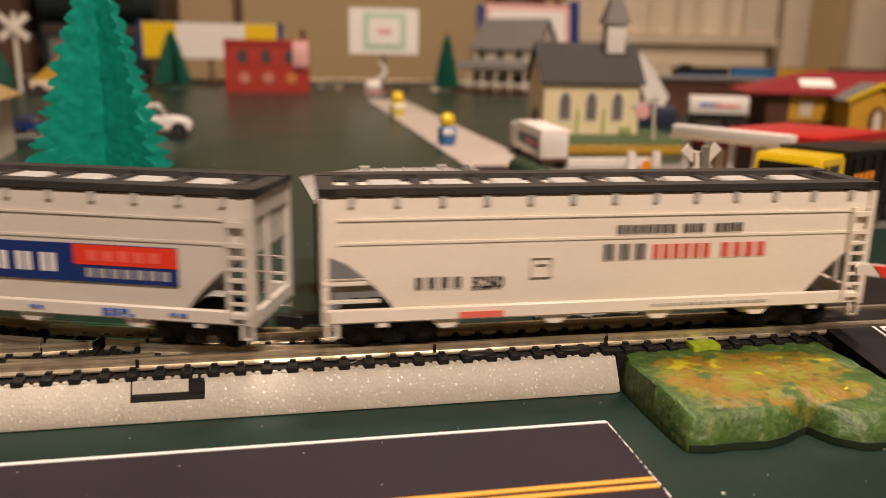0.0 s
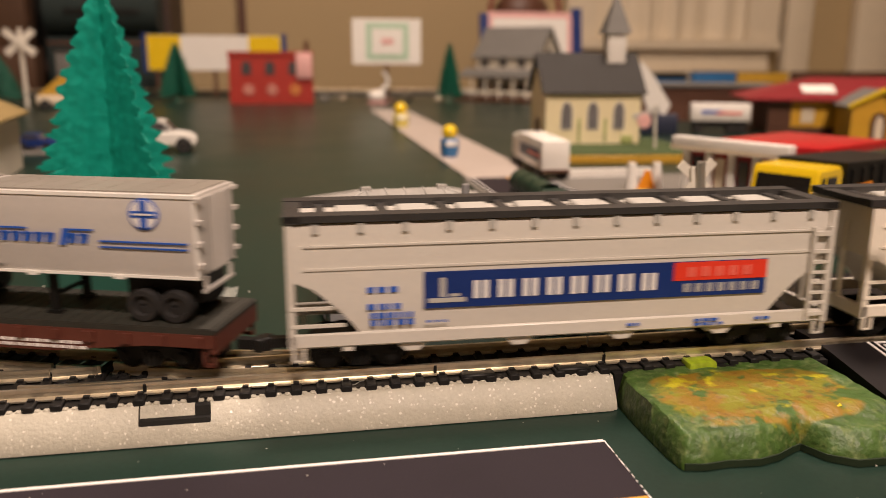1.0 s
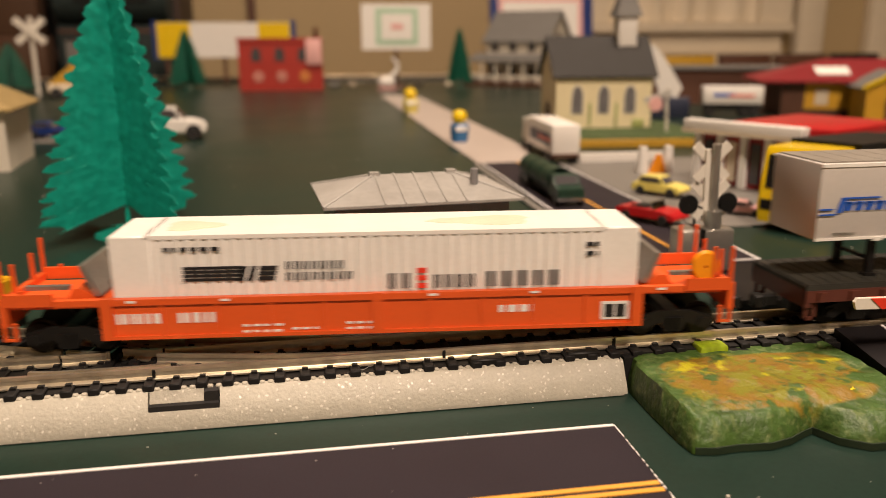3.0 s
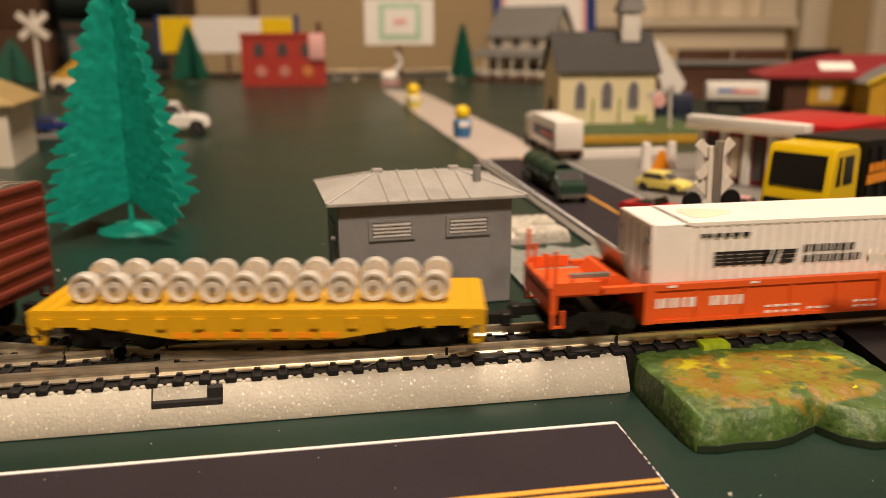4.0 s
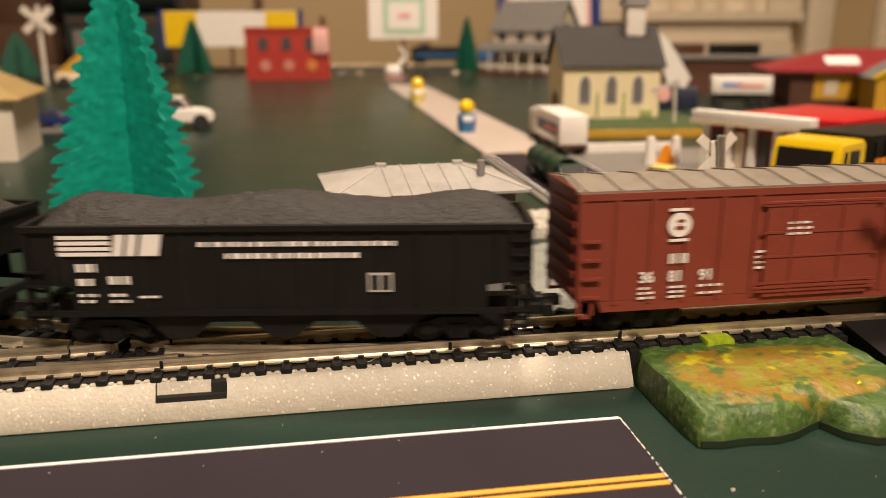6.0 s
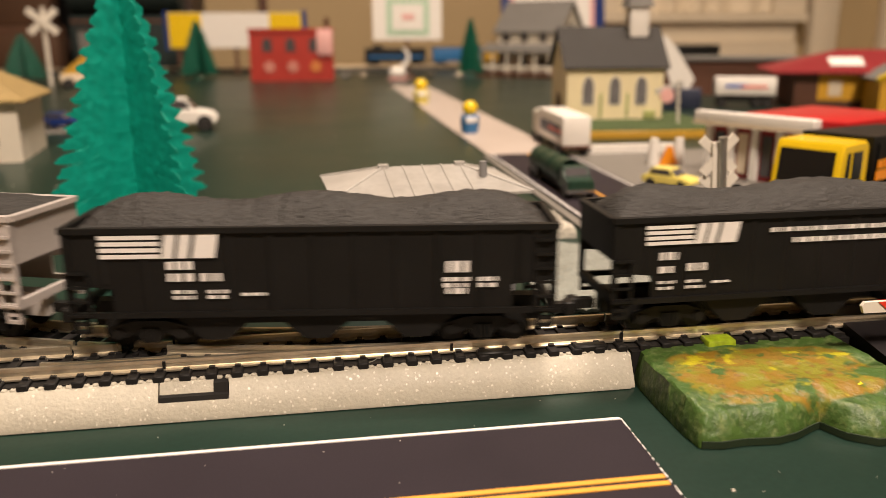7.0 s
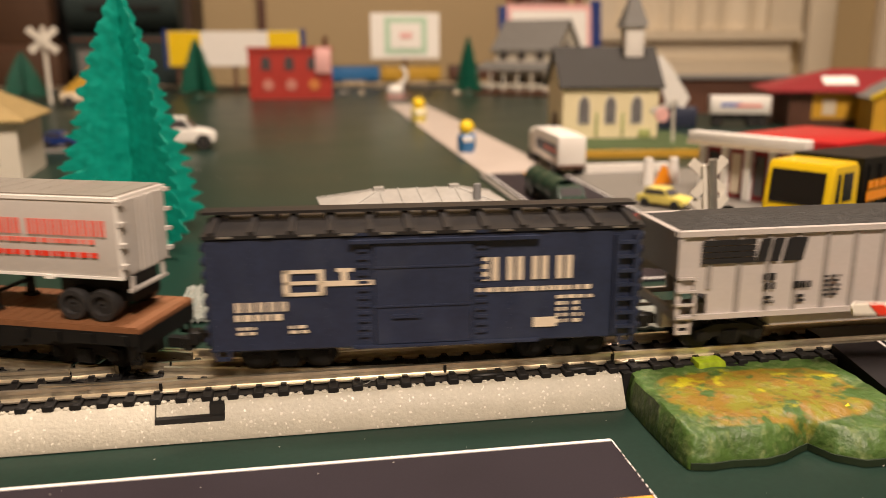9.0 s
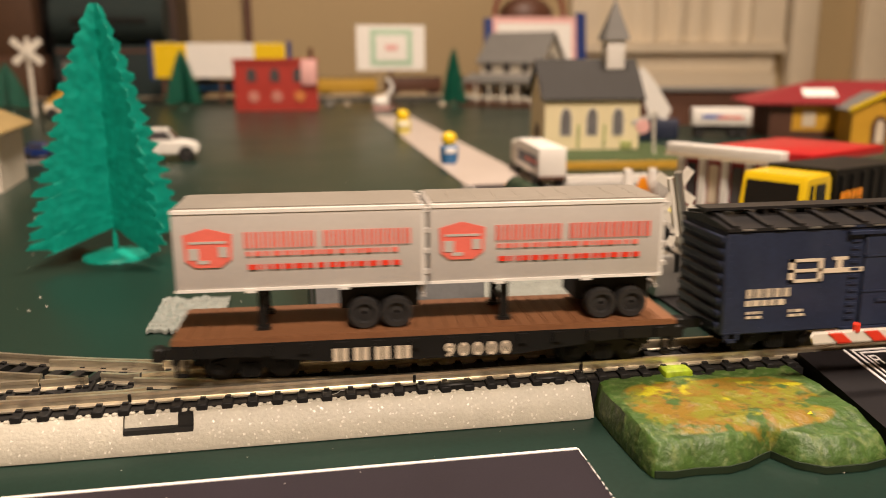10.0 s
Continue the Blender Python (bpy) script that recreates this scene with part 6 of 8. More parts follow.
# ---- scenery on the table ----
def plain(name, col, rough=0.5, var=0.1, **k):
    if name not in M:
        M[name] = mat(name, col, rough, var=var, **k)
    return M[name]


M["tree_dark"] = mat("dark_green_tree_plastic", (0.004, 0.085, 0.052), 0.4, var=0.3, fine=500, coarse=120, bump=0.8, dist=0.001)
M["brick_red"] = mat("red_building_plastic", (0.38, 0.030, 0.020), 0.5, var=0.1, fine=500, coarse=60)
M["roof_slate"] = mat("dark_roof_plastic", (0.022, 0.020, 0.018), 0.75, var=0.2, fine=700, coarse=80, bump=0.3)
M["roof_grey"] = mat("grey_roof_plastic", (0.15, 0.145, 0.135), 0.7, var=0.15, fine=700, coarse=80, bump=0.3)
M["cream_wall"] = mat("cream_building_plastic", (0.86, 0.76, 0.50), 0.5, var=0.06, fine=600, coarse=60)
M["white_wall"] = mat("white_building_plastic", (0.74, 0.69, 0.59), 0.5, var=0.06, fine=600, coarse=60)
M["glass_dark"] = mat("dark_window", (0.07, 0.065, 0.07), 0.2, var=0.2)
M["church_glass"] = mat("grey_leaded_window", (0.17, 0.165, 0.175), 0.3, var=0.35, fine=900, coarse=300)
M["ochre"] = mat("ochre_paint", (0.52, 0.30, 0.030), 0.5, var=0.1)
M["grass_dark"] = mat("dark_grass_mat", (0.045, 0.075, 0.020), 0.8, var=0.3, fine=900, bump=0.6, dist=0.0005)
M["red_roof"] = mat("red_roof_plastic", (0.22, 0.010, 0.016), 0.55, var=0.08, fine=600, coarse=50)
M["bright_red"] = mat("bright_red_plastic", (0.42, 0.008, 0.012), 0.35, var=0.08)
M["yellow"] = mat("bright_yellow_plastic", (0.80, 0.55, 0.012), 0.25, var=0.04, bump=0.03, coat=0.3)
M["pale_yellow"] = mat("pale_yellow_plastic", (0.72, 0.62, 0.16), 0.35, var=0.05)
M["dark_green"] = mat("dark_green_plastic", (0.012, 0.040, 0.025), 0.35, var=0.15)
M["blue"] = mat("blue_plastic", (0.03, 0.15, 0.36), 0.35, var=0.08)
M["brown"] = mat("brown_plastic", (0.10, 0.040, 0.022), 0.5, var=0.2)
M["pale_green"] = mat("pale_green_print", (0.42, 0.60, 0.45), 0.5, var=0.05)
M["pink"] = mat("pale_pink_print", (0.75, 0.42, 0.40), 0.5, var=0.1)
M["dull_pink"] = mat("dull_pink_print", (0.50, 0.20, 0.16), 0.5, var=0.3, fine=400, coarse=150)
M["dull_orange"] = mat("dull_orange_print", (0.55, 0.19, 0.05), 0.5, var=0.3, fine=400, coarse=150)
M["teal"] = mat("dark_teal_cloth", (0.010, 0.021, 0.021), 0.8, var=0.3, fine=150, coarse=12, bump=0.4, dist=0.003)
M["cardboard"] = mat("brown_cardboard", (0.075, 0.034, 0.015), 0.7, var=0.15, fine=100, coarse=10)
M["shelf_dark"] = mat("dark_stained_shelf", (0.040, 0.020, 0.013), 0.6, var=0.25, fine=120, coarse=15)
M["straw"] = mat("straw_roof", (0.30, 0.215, 0.085), 0.7, var=0.2, fine=900, bump=0.6, dist=0.0004)
M["gravel"] = mat("pale_gravel", (0.60, 0.57, 0.50), 0.7, var=0.3, fine=1500, coarse=500, bump=1.0, dist=0.0006)
M["foil"] = mat("crumpled_plastic_sheet", (0.24, 0.26, 0.24), 0.3, var=0.15, fine=500, coarse=120, bump=0.7, dist=0.0008)


def block(parent, name, x0, y0, z0, x1, y1, z1, material, bev=0.0, label=""):
    bm = new_bm()
    if bev:
        bevelled(bm, x0, y0, z0, x1, y1, z1, bev, 2)
    else:
        box(bm, x0, y0, z0, x1, y1, z1)
    return part(name, bm, material, parent, label)


def vane_tree(x, y, height, reach, turn, seed, material, label, low=0.075, teeth=10, lean=0.0, spread=(1, 1, 1, 1)):
    """A moulded plastic tree: a stem on a disc foot, with four ragged upright vanes that bristle outwards."""
    t = thing("plastic_tree", pose(x, y, 0, 0, lean, 0) @ pose(0, 0, 0, 0, 0, turn), label, "tree", "plastic trees")
    bm = new_bm()
    ring(bm, (0, 0, 0), "z", [(0.0002, 0.0001), (reach * 0.38, 0.0001), (reach * 0.36, height * 0.016), (reach * 0.10, height * 0.03), (0.0002, height * 0.03)], 24)
    tube(bm, (0, 0, height * 0.02), (0, 0, height * 0.10), height * 0.012, 10, height * 0.010)
    tube(bm, (0, 0, height * 0.09), (0, 0, height * 0.97), height * 0.006, 10, height * 0.003)
    part("stem", bm, material, t)
    r = random.Random(seed)
    n = 110
    for v in range(4):
        a = math.pi / 2 * v
        edge = []
        for k in range(n + 1):
            u = k / n
            z = height * (low + (1 - low) * u)
            wide = spread[v] * reach * (1 - u) ** 0.80 * (1 if u > 0.06 else 0.72 + 4.6 * u) + height * 0.018
            saw = 0.80 + 0.24 * abs(math.sin(teeth * math.pi * u * (1.12 - 0.12 * u) + v)) ** 0.7 + r.uniform(-0.07, 0.07)
            droop = -height * 0.030 * (1 - u) * (wide * saw / reach)
            edge.append((wide * saw, z + droop))
        bm = new_bm()
        rows = []
        m = 14
        for k, (w, z) in enumerate(edge):
            row = []
            for j in range(m + 1):
                d = w * j / m
                zz = z + height * 0.075 * (1 - j / m) * (1 - k / n)
                rough = height * (0.007 * noise.noise(Vector((d * 160, zz * 260 - d * 220, seed + v))) + 0.004 * noise.noise(Vector((d * 500, zz * 700 - d * 500, seed + v))))
                th = height * 0.007 * (1 - 0.85 * j / m) + rough * (1 - 0.7 * j / m)
                row.append((d, zz, th))
            rows.append(row)
        ca, sa = math.cos(a), math.sin(a)
        sides = []
        for sgn in (1, -1):
            sides.append([[bm.verts.new((d * ca - sgn * max(th, 0.0001) * sa, d * sa + sgn * max(th, 0.0001) * ca, z)) for d, z, th in row] for row in rows])
        for g in sides:
            for k in range(n):
                for j in range(m):
                    bm.faces.new((g[k][j], g[k][j + 1], g[k + 1][j + 1], g[k + 1][j]))
        p, q = sides
        for k in range(n):
            bm.faces.new((p[k][m], q[k][m], q[k + 1][m], p[k + 1][m]))
        for k in (0, n):
            for j in range(m):
                bm.faces.new((p[k][j], q[k][j], q[k][j + 1], p[k][j + 1]))
        part("foliage_vane", bm, material, t)
    return t


def shed():
    t = thing("lineside_shed", pose(0.0056, 0.1782, 0, 0, 0, 4), "grey moulded plastic lineside shed with hipped roof and vents", "shed")
    L, D, H = 0.0412, 0.026, 0.0262
    bm = new_bm()
    bevelled(bm, 0, 0, 0.0001, L, D, H, 0.0003, 1)
    part("wall", bm, M["shed_wall"], t)
    bm = new_bm()
    o, zr = 0.0028, H + 0.0050
    b = [bm.verts.new(p) for p in ((-o, -o, H), (L + o, -o, H), (L + o, D + o, H), (-o, D + o, H))]
    b2 = [bm.verts.new((v.co.x, v.co.y, H + 0.0006)) for v in b]
    r1, r2 = bm.verts.new((L * 0.27, D / 2, zr)), bm.verts.new((L * 0.73, D / 2, zr))
    bm.faces.new(b)
    for k in range(4):
        bm.faces.new((b[k], b[(k + 1) % 4], b2[(k + 1) % 4], b2[k]))
    bm.faces.new((b2[0], b2[1], r2, r1)), bm.faces.new((b2[1], b2[2], r2)), bm.faces.new((b2[2], b2[3], r1, r2)), bm.faces.new((b2[3], b2[0], r1))
    roof = part("roof", bm, M["shed_roof"], t, "pale grey standing-seam hipped roof")
    for k in range(5):
        x = L * (0.27 + 0.115 * k)
        bm = new_bm()
        for s in (0, 1):
            y0, y1 = (-o, D / 2) if s == 0 else (D + o, D / 2)
            tube(bm, (x, y0, H + 0.0007), (x, y1, zr + 0.0001), 0.00022, 6)
        part("seam", bm, M["shed_roof"], roof)
    bm = new_bm()
    for c, r in (((-o, -o, H + 0.0006), (L * 0.27, D / 2, zr)), ((L + o, -o, H + 0.0006), (L * 0.73, D / 2, zr)), ((L + o, D + o, H + 0.0006), (L * 0.73, D / 2, zr)), ((-o, D + o, H + 0.0006), (L * 0.27, D / 2, zr))):
        tube(bm, c, r, 0.00035, 6)
    box(bm, L * 0.24, D / 2 - 0.001, zr - 0.0003, L * 0.30, D / 2 + 0.001, zr + 0.0006)
    box(bm, L * 0.70, D / 2 - 0.001, zr - 0.0003, L * 0.76, D / 2 + 0.001, zr + 0.0006)
    part("ridge", bm, M["shed_roof"], roof)
    for x in (0.0068, 0.0250):
        bm = new_bm()
        for q in ((x, 0.0173, x + 0.0108, 0.0180), (x, 0.0215, x + 0.0108, 0.0222), (x, 0.0180, x + 0.0009, 0.0215), (x + 0.0099, 0.0180, x + 0.0108, 0.0215)):
            box(bm, q[0], -0.0006, q[1], q[2], 0.0, q[3])
        box(bm, x + 0.0009, -0.0002, 0.0180, x + 0.0099, 0.0, 0.0215)
        vent = part("vent", bm, M["shed_wall"], t)
        for k in range(4):
            z = 0.0182 + k * 0.00085
            bm = new_bm()
            prism(bm, [(-0.0008, z), (-0.0002, z + 0.0006), (-0.0002, z + 0.0002)], "x", x + 0.0010, x + 0.0098)
            part("slat", bm, M["shed_roof"], vent)
    bm = new_bm()
    tube(bm, (L * 0.83, 0.006, H), (L * 0.83, 0.006, H + 0.0066), 0.00095, 14)
    part("stove_pipe", bm, M["shed_wall"], t)
    bm = new_bm()
    tube(bm, (-0.0004, 0.004, 0.0175), (-0.0014, 0.004, 0.0175), 0.0006, 8)
    box(bm, -0.0004, 0.008, 0.001, 0.0, 0.018, 0.020)
    part("side_door", bm, M["shed_wall"], t)


def ground_bits():
    r = random.Random(5)
    bm = new_bm()
    for k in range(5200):
        x, y = 0.0585 + r.random() * 0.020, 0.234 + r.random() * 0.025
        if noise.noise(Vector((x * 140, y * 140, 0))) < -0.25:
            continue
        s = r.uniform(0.0002, 0.0006)
        z = 0.0020 + 0.0016 * r.random()
        box(bm, x - s, y - s, z - 0.0014, x + s, y + s, z)
    box(bm, 0.0580, 0.2335, 0.0001, 0.0790, 0.2595, 0.0022)
    single("gravel_pad", bm, M["gravel"], "pale loose gravel pad beside the shed", "gravel", kind="stuff")
    for (x0, y0, w, d), seed in (((-0.0352, 0.190, 0.018, 0.027), 2), ((0.0520, 0.166, 0.032, 0.058), 7)):
        bm = new_bm()
        n = 26
        g = [[bm.verts.new((x0 + w * i / n, y0 + d * j / n + 0.001 * math.sin(i * 0.5), 0.0010 + 0.0013 * abs(noise.fractal(Vector((i * 0.33, j * 0.33, seed)), 1, 2, 3)))) for j in range(n + 1)] for i in range(n + 1)]
        for i in range(n):
            for j in range(n):
                bm.faces.new((g[i][j], g[i + 1][j], g[i + 1][j + 1], g[i][j + 1]))
        res = bmesh.ops.extrude_face_region(bm, geom=list(bm.faces))
        for v in res["geom"]:
            if isinstance(v, bmesh.types.BMVert):
                v.co.z = v.co.z - 0.0008
        single("plastic_sheet", bm, M["foil"], "crumpled whitish plastic sheet lying on the table", "sheet")
    bm = new_bm()
    for k in range(420):
        x, y = r.uniform(-0.3, 0.3), 0.075 + r.random() ** 1.6 * 0.6
        s = r.uniform(0.00006, 0.00022)
        box(bm, x - s, y - s, 0.0, x + s * r.uniform(0.6, 2.5), y + s, s * 1.3)
    for k in range(60):
        x, y = r.uniform(-0.07, 0.10), r.uniform(0.074, 0.125)
        if x > 0.053 and y > 0.096:
            continue
        s = r.uniform(0.00004, 0.00010)
        ball(bm, (x, y, 0.0003 if y > 0.116 or x > 0.049 else 0.0006), s, r.uniform(1, 2.4), 1, 0.5, 1)
    single("dust_specks", bm, M["gravel"], "pale dust and grit scattered on the table", "dust", kind="stuff")
    bm = new_bm()
    for x0, y0, seed in ((0.0043, 0.1306, 1), (0.0083, 0.1308, 4)):
        q = random.Random(seed)
        p = Vector((x0, y0, 0.0062))
        a = 0.3
        for k in range(9):
            a += q.uniform(-1.2, 1.2)
            e = p + Vector((math.cos(a) * 0.0007, math.sin(a) * 0.0002, math.sin(a) * 0.0005))
            e.z = min(max(e.z, 0.0052), 0.0072)
            tube(bm, p, e, 0.00005, 5)
            p = e
    single("lint_fibre", bm, M["hatch"], "thin curled lint fibre caught on the ties", "lint")


def crossing_signal():
    t = thing("crossing_signal", pose(0.1075, 0.1985, 0.0009), "silver crossing signal with two white crossbucks and black lamps", "signal")
    bm = new_bm()
    bevelled(bm, -0.0095, -0.0030, 0.0, 0.0060, 0.0045, 0.0118, 0.0008, 2)
    part("base_box", bm, M["signal_steel"], t, "bright metal relay box")
    block(t, "base_slot", -0.0042, -0.0033, 0.0070, -0.0028, 0.0046, 0.0120, M["black"])
    # the mast rocks on its base
    bm = new_bm()
    tube(bm, (0.0008, 0, 0.0118), (0.0008, 0, 0.0335), 0.0010, 14)
    tube(bm, (0.0008, 0, 0.0335), (0.0008, 0, 0.0345), 0.0012, 14)
    mast = part("mast", bm, M["signal_steel"], t)
    bm = new_bm()
    tube(bm, (0.0008, 0, 0.0119), (0.0008, 0, 0.0165), 0.0023, 16)
    part("collar", bm, M["signal_steel"], mast)
    for z in (0.0295, 0.0192):
        bm = new_bm()
        for s in (-1, 1):
            m = pose(0.0005, 0.0019 + 0.0004 * s, z, 0, 45 * s, 0)
            vs = box(bm, -0.0066, -0.0003, -0.0013, 0.0066, 0.0003, 0.0013)
            bmesh.ops.transform(bm, matrix=m, verts=vs)
        part("crossbuck", bm, M["signal_white"], mast, "ivory crossed boards")
    bm = new_bm()
    box(bm, -0.0016, 0.0010, 0.0130, 0.0002, 0.0022, 0.0330)
    part("back_strip", bm, M["signal_white"], mast)
    for x in (-0.0058, 0.0056):
        bm = new_bm()
        ring(bm, (x, 0.0016, 0.0182), "y", [(0.0002, -0.0008), (0.0026, -0.0008), (0.0028, 0.0), (0.0010, 0.0016), (0.0002, 0.0016)], 20)
        tube(bm, (x, 0.0016, 0.0182), (x * 0.3, 0.0014, 0.0170), 0.0004, 8)
        part("lamp", bm, M["black"], mast, "black round lamp target")
    bm = new_bm()
    tube(bm, (-0.0036, 0.002, 0.0118), (-0.0036, 0.002, 0.0190), 0.0004, 8)
    part("wire", bm, M["black"], mast)
    return mast


# lean of the crossing signal's mast, in degrees, at these seconds
MAST_ROWS = [(0, -3.4), (0.5, -2.8), (1, -4.4), (1.5, -7.0), (2, -1.0), (2.5, -1.2), (3.8, -0.8), (4.0, -1.6), (4.5, -0.8), (5, -1.8), (5.5, -3.6), (7, -4.3), (7.5, -5.9), (8, -7.4), (8.5, -8.0), (9, -5.4), (9.5, -5.6), (10, -10.3)]


GATE_X, GATE_Y, GATE_Z = 0.1500, 0.1215, 0.0160


def crossing_gate():
    t = thing("crossing_gate", pose(GATE_X, GATE_Y, 0.0066), "crossing gate with a red and white striped arm", "gate")
    bm = new_bm()
    bevelled(bm, -0.0030, -0.0030, 0, 0.0030, 0.0030, 0.0040, 0.0004, 1)
    tube(bm, (0, 0, 0.0040), (0, 0, 0.0190), 0.0010, 12)
    bevelled(bm, -0.0020, -0.0022, 0.0055, 0.0020, 0.0022, 0.0115, 0.0004, 1)
    part("post", bm, M["chrome"], t)
    bm = new_bm()
    prism(bm, [(0.0080, -0.0012), (0.0080, 0.0014), (-0.0570, 0.0011), (-0.0575, 0.0004), (-0.0570, -0.0009)], "y", -0.0032, -0.0025)
    arm = part("arm", bm, M["signal_white"], t, "white arm with slanted red stripes", m=pose(0, 0, GATE_Z - 0.0066))
    for k in range(8):
        x = -0.0545 + k * 0.0072
        bm = new_bm()
        prism(bm, [(x, 0.0011), (x + 0.0028, 0.0011), (x + 0.0052, -0.0009), (x + 0.0024, -0.0009)], "y", -0.0034, -0.0023)
        part("stripe", bm, M["red_print"], arm)
    for x in (-0.0485, -0.0280, -0.0100):
        bm = new_bm()
        tube(bm, (x, -0.0028, 0.0010), (x, -0.0028, 0.0024), 0.0007, 10)
        part("arm_lamp", bm, M["red_print"], arm)
    return arm


GATE_ROWS = [(0, 8), (0.15, 3), (0.3, 0), (0.45, 6), (0.6, 13), (0.9, 30), (1.2, 10), (1.5, 5), (1.65, 18), (1.9, 34), (2.2, 12), (2.4, 1), (2.7, 0), (3.1, 2), (3.5, 1), (3.8, 0), (4.0, 10),
             (4.2, 30), (4.45, 44), (4.7, 36), (4.9, 8), (5.0, 0), (5.15, 4), (5.3, 12), (5.55, 36), (5.8, 40), (6.1, 14), (6.4, 2), (6.8, 7), (7.0, 0), (7.2, 2), (7.4, 38), (7.6, 7), (7.8, 0), (8.0, 2), (8.15, 16), (8.3, 38),
             (8.45, 16), (8.6, 3), (8.9, 0), (9.0, 4), (9.1, 13), (9.3, 34), (9.4, 14), (9.5, 0), (9.6, 17), (9.7, 1.5), (9.8, 10), (9.9, 5), (10.0, 0)]


def wheel(parent, x, y, r, w, name="wheel", axis="y"):
    bm = new_bm()
    ring(bm, (x, y, r), axis, [(r * 0.15, -w), (r * 0.9, -w), (r, -w * 0.5), (r, w * 0.5), (r * 0.9, w), (r * 0.55, w), (r * 0.5, w * 0.5), (r * 0.15, w * 0.6)], 20)
    ob = part(name, bm, M["rubber"], parent)
    return ob


def small_car(name, x, y, z, turn, L, W, H, paint, label, roofed=True):
    """A small toy car along local x, with bonnet, cabin, windows, bumpers and wheels."""
    t = thing(name, pose(x, y, z, 0, 0, turn), label, "toy car")
    bm = new_bm()
    prism(bm, [(-L / 2, H * 0.22), (-L / 2, H * 0.55), (-L * 0.46, H * 0.60), (-L * 0.20, H * 0.64), (L * 0.28, H * 0.62), (L * 0.47, H * 0.52), (L / 2, H * 0.42), (L / 2, H * 0.22)], "y", -W / 2, W / 2)
    bmesh.ops.bevel(bm, geom=list(bm.edges), offset=H * 0.05, segments=2, affect="EDGES")
    part("body", bm, paint, t)
    bm = new_bm()
    if roofed:
        prism(bm, [(-L * 0.40, H * 0.60), (-L * 0.32, H * 0.97), (L * 0.04, H * 0.97), (L * 0.18, H * 0.62)], "y", -W * 0.42, W * 0.42)
        part("cabin", bm, paint, t)
        bm = new_bm()
        for s in (-1, 1):
            prism(bm, [(-L * 0.35, H * 0.66), (-L * 0.30, H * 0.92), (L * 0.02, H * 0.92), (L * 0.13, H * 0.66)], "y", s * W * 0.425 - 0.0001, s * W * 0.425 + 0.0001)
        prism(bm, [(L * 0.06, H * 0.92), (L * 0.175, H * 0.66), (L * 0.19, H * 0.66), (L * 0.075, H * 0.92)], "y", -W * 0.36, W * 0.36)
        part("window", bm, M["glass_dark"], t)
    else:
        prism(bm, [(L * 0.10, H * 0.60), (L * 0.06, H * 0.95), (L * 0.08, H * 0.95), (L * 0.13, H * 0.60)], "y", -W * 0.40, W * 0.40)
        part("windscreen", bm, M["chrome"], t)
        block(t, "seat", -L * 0.28, -W * 0.34, H * 0.50, -L * 0.02, W * 0.34, H * 0.70, M["black"], H * 0.04)
    for s in (-1, 1):
        block(t, "bumper", s * L * 0.5 - 0.0004, -W * 0.48, H * 0.22, s * L * 0.5 + 0.0004, W * 0.48, H * 0.34, M["chrome"], 0.0002)
        for q in (-1, 1):
            wheel(t, s * L * 0.31, q * W * 0.44, H * 0.24, W * 0.09)
    return t


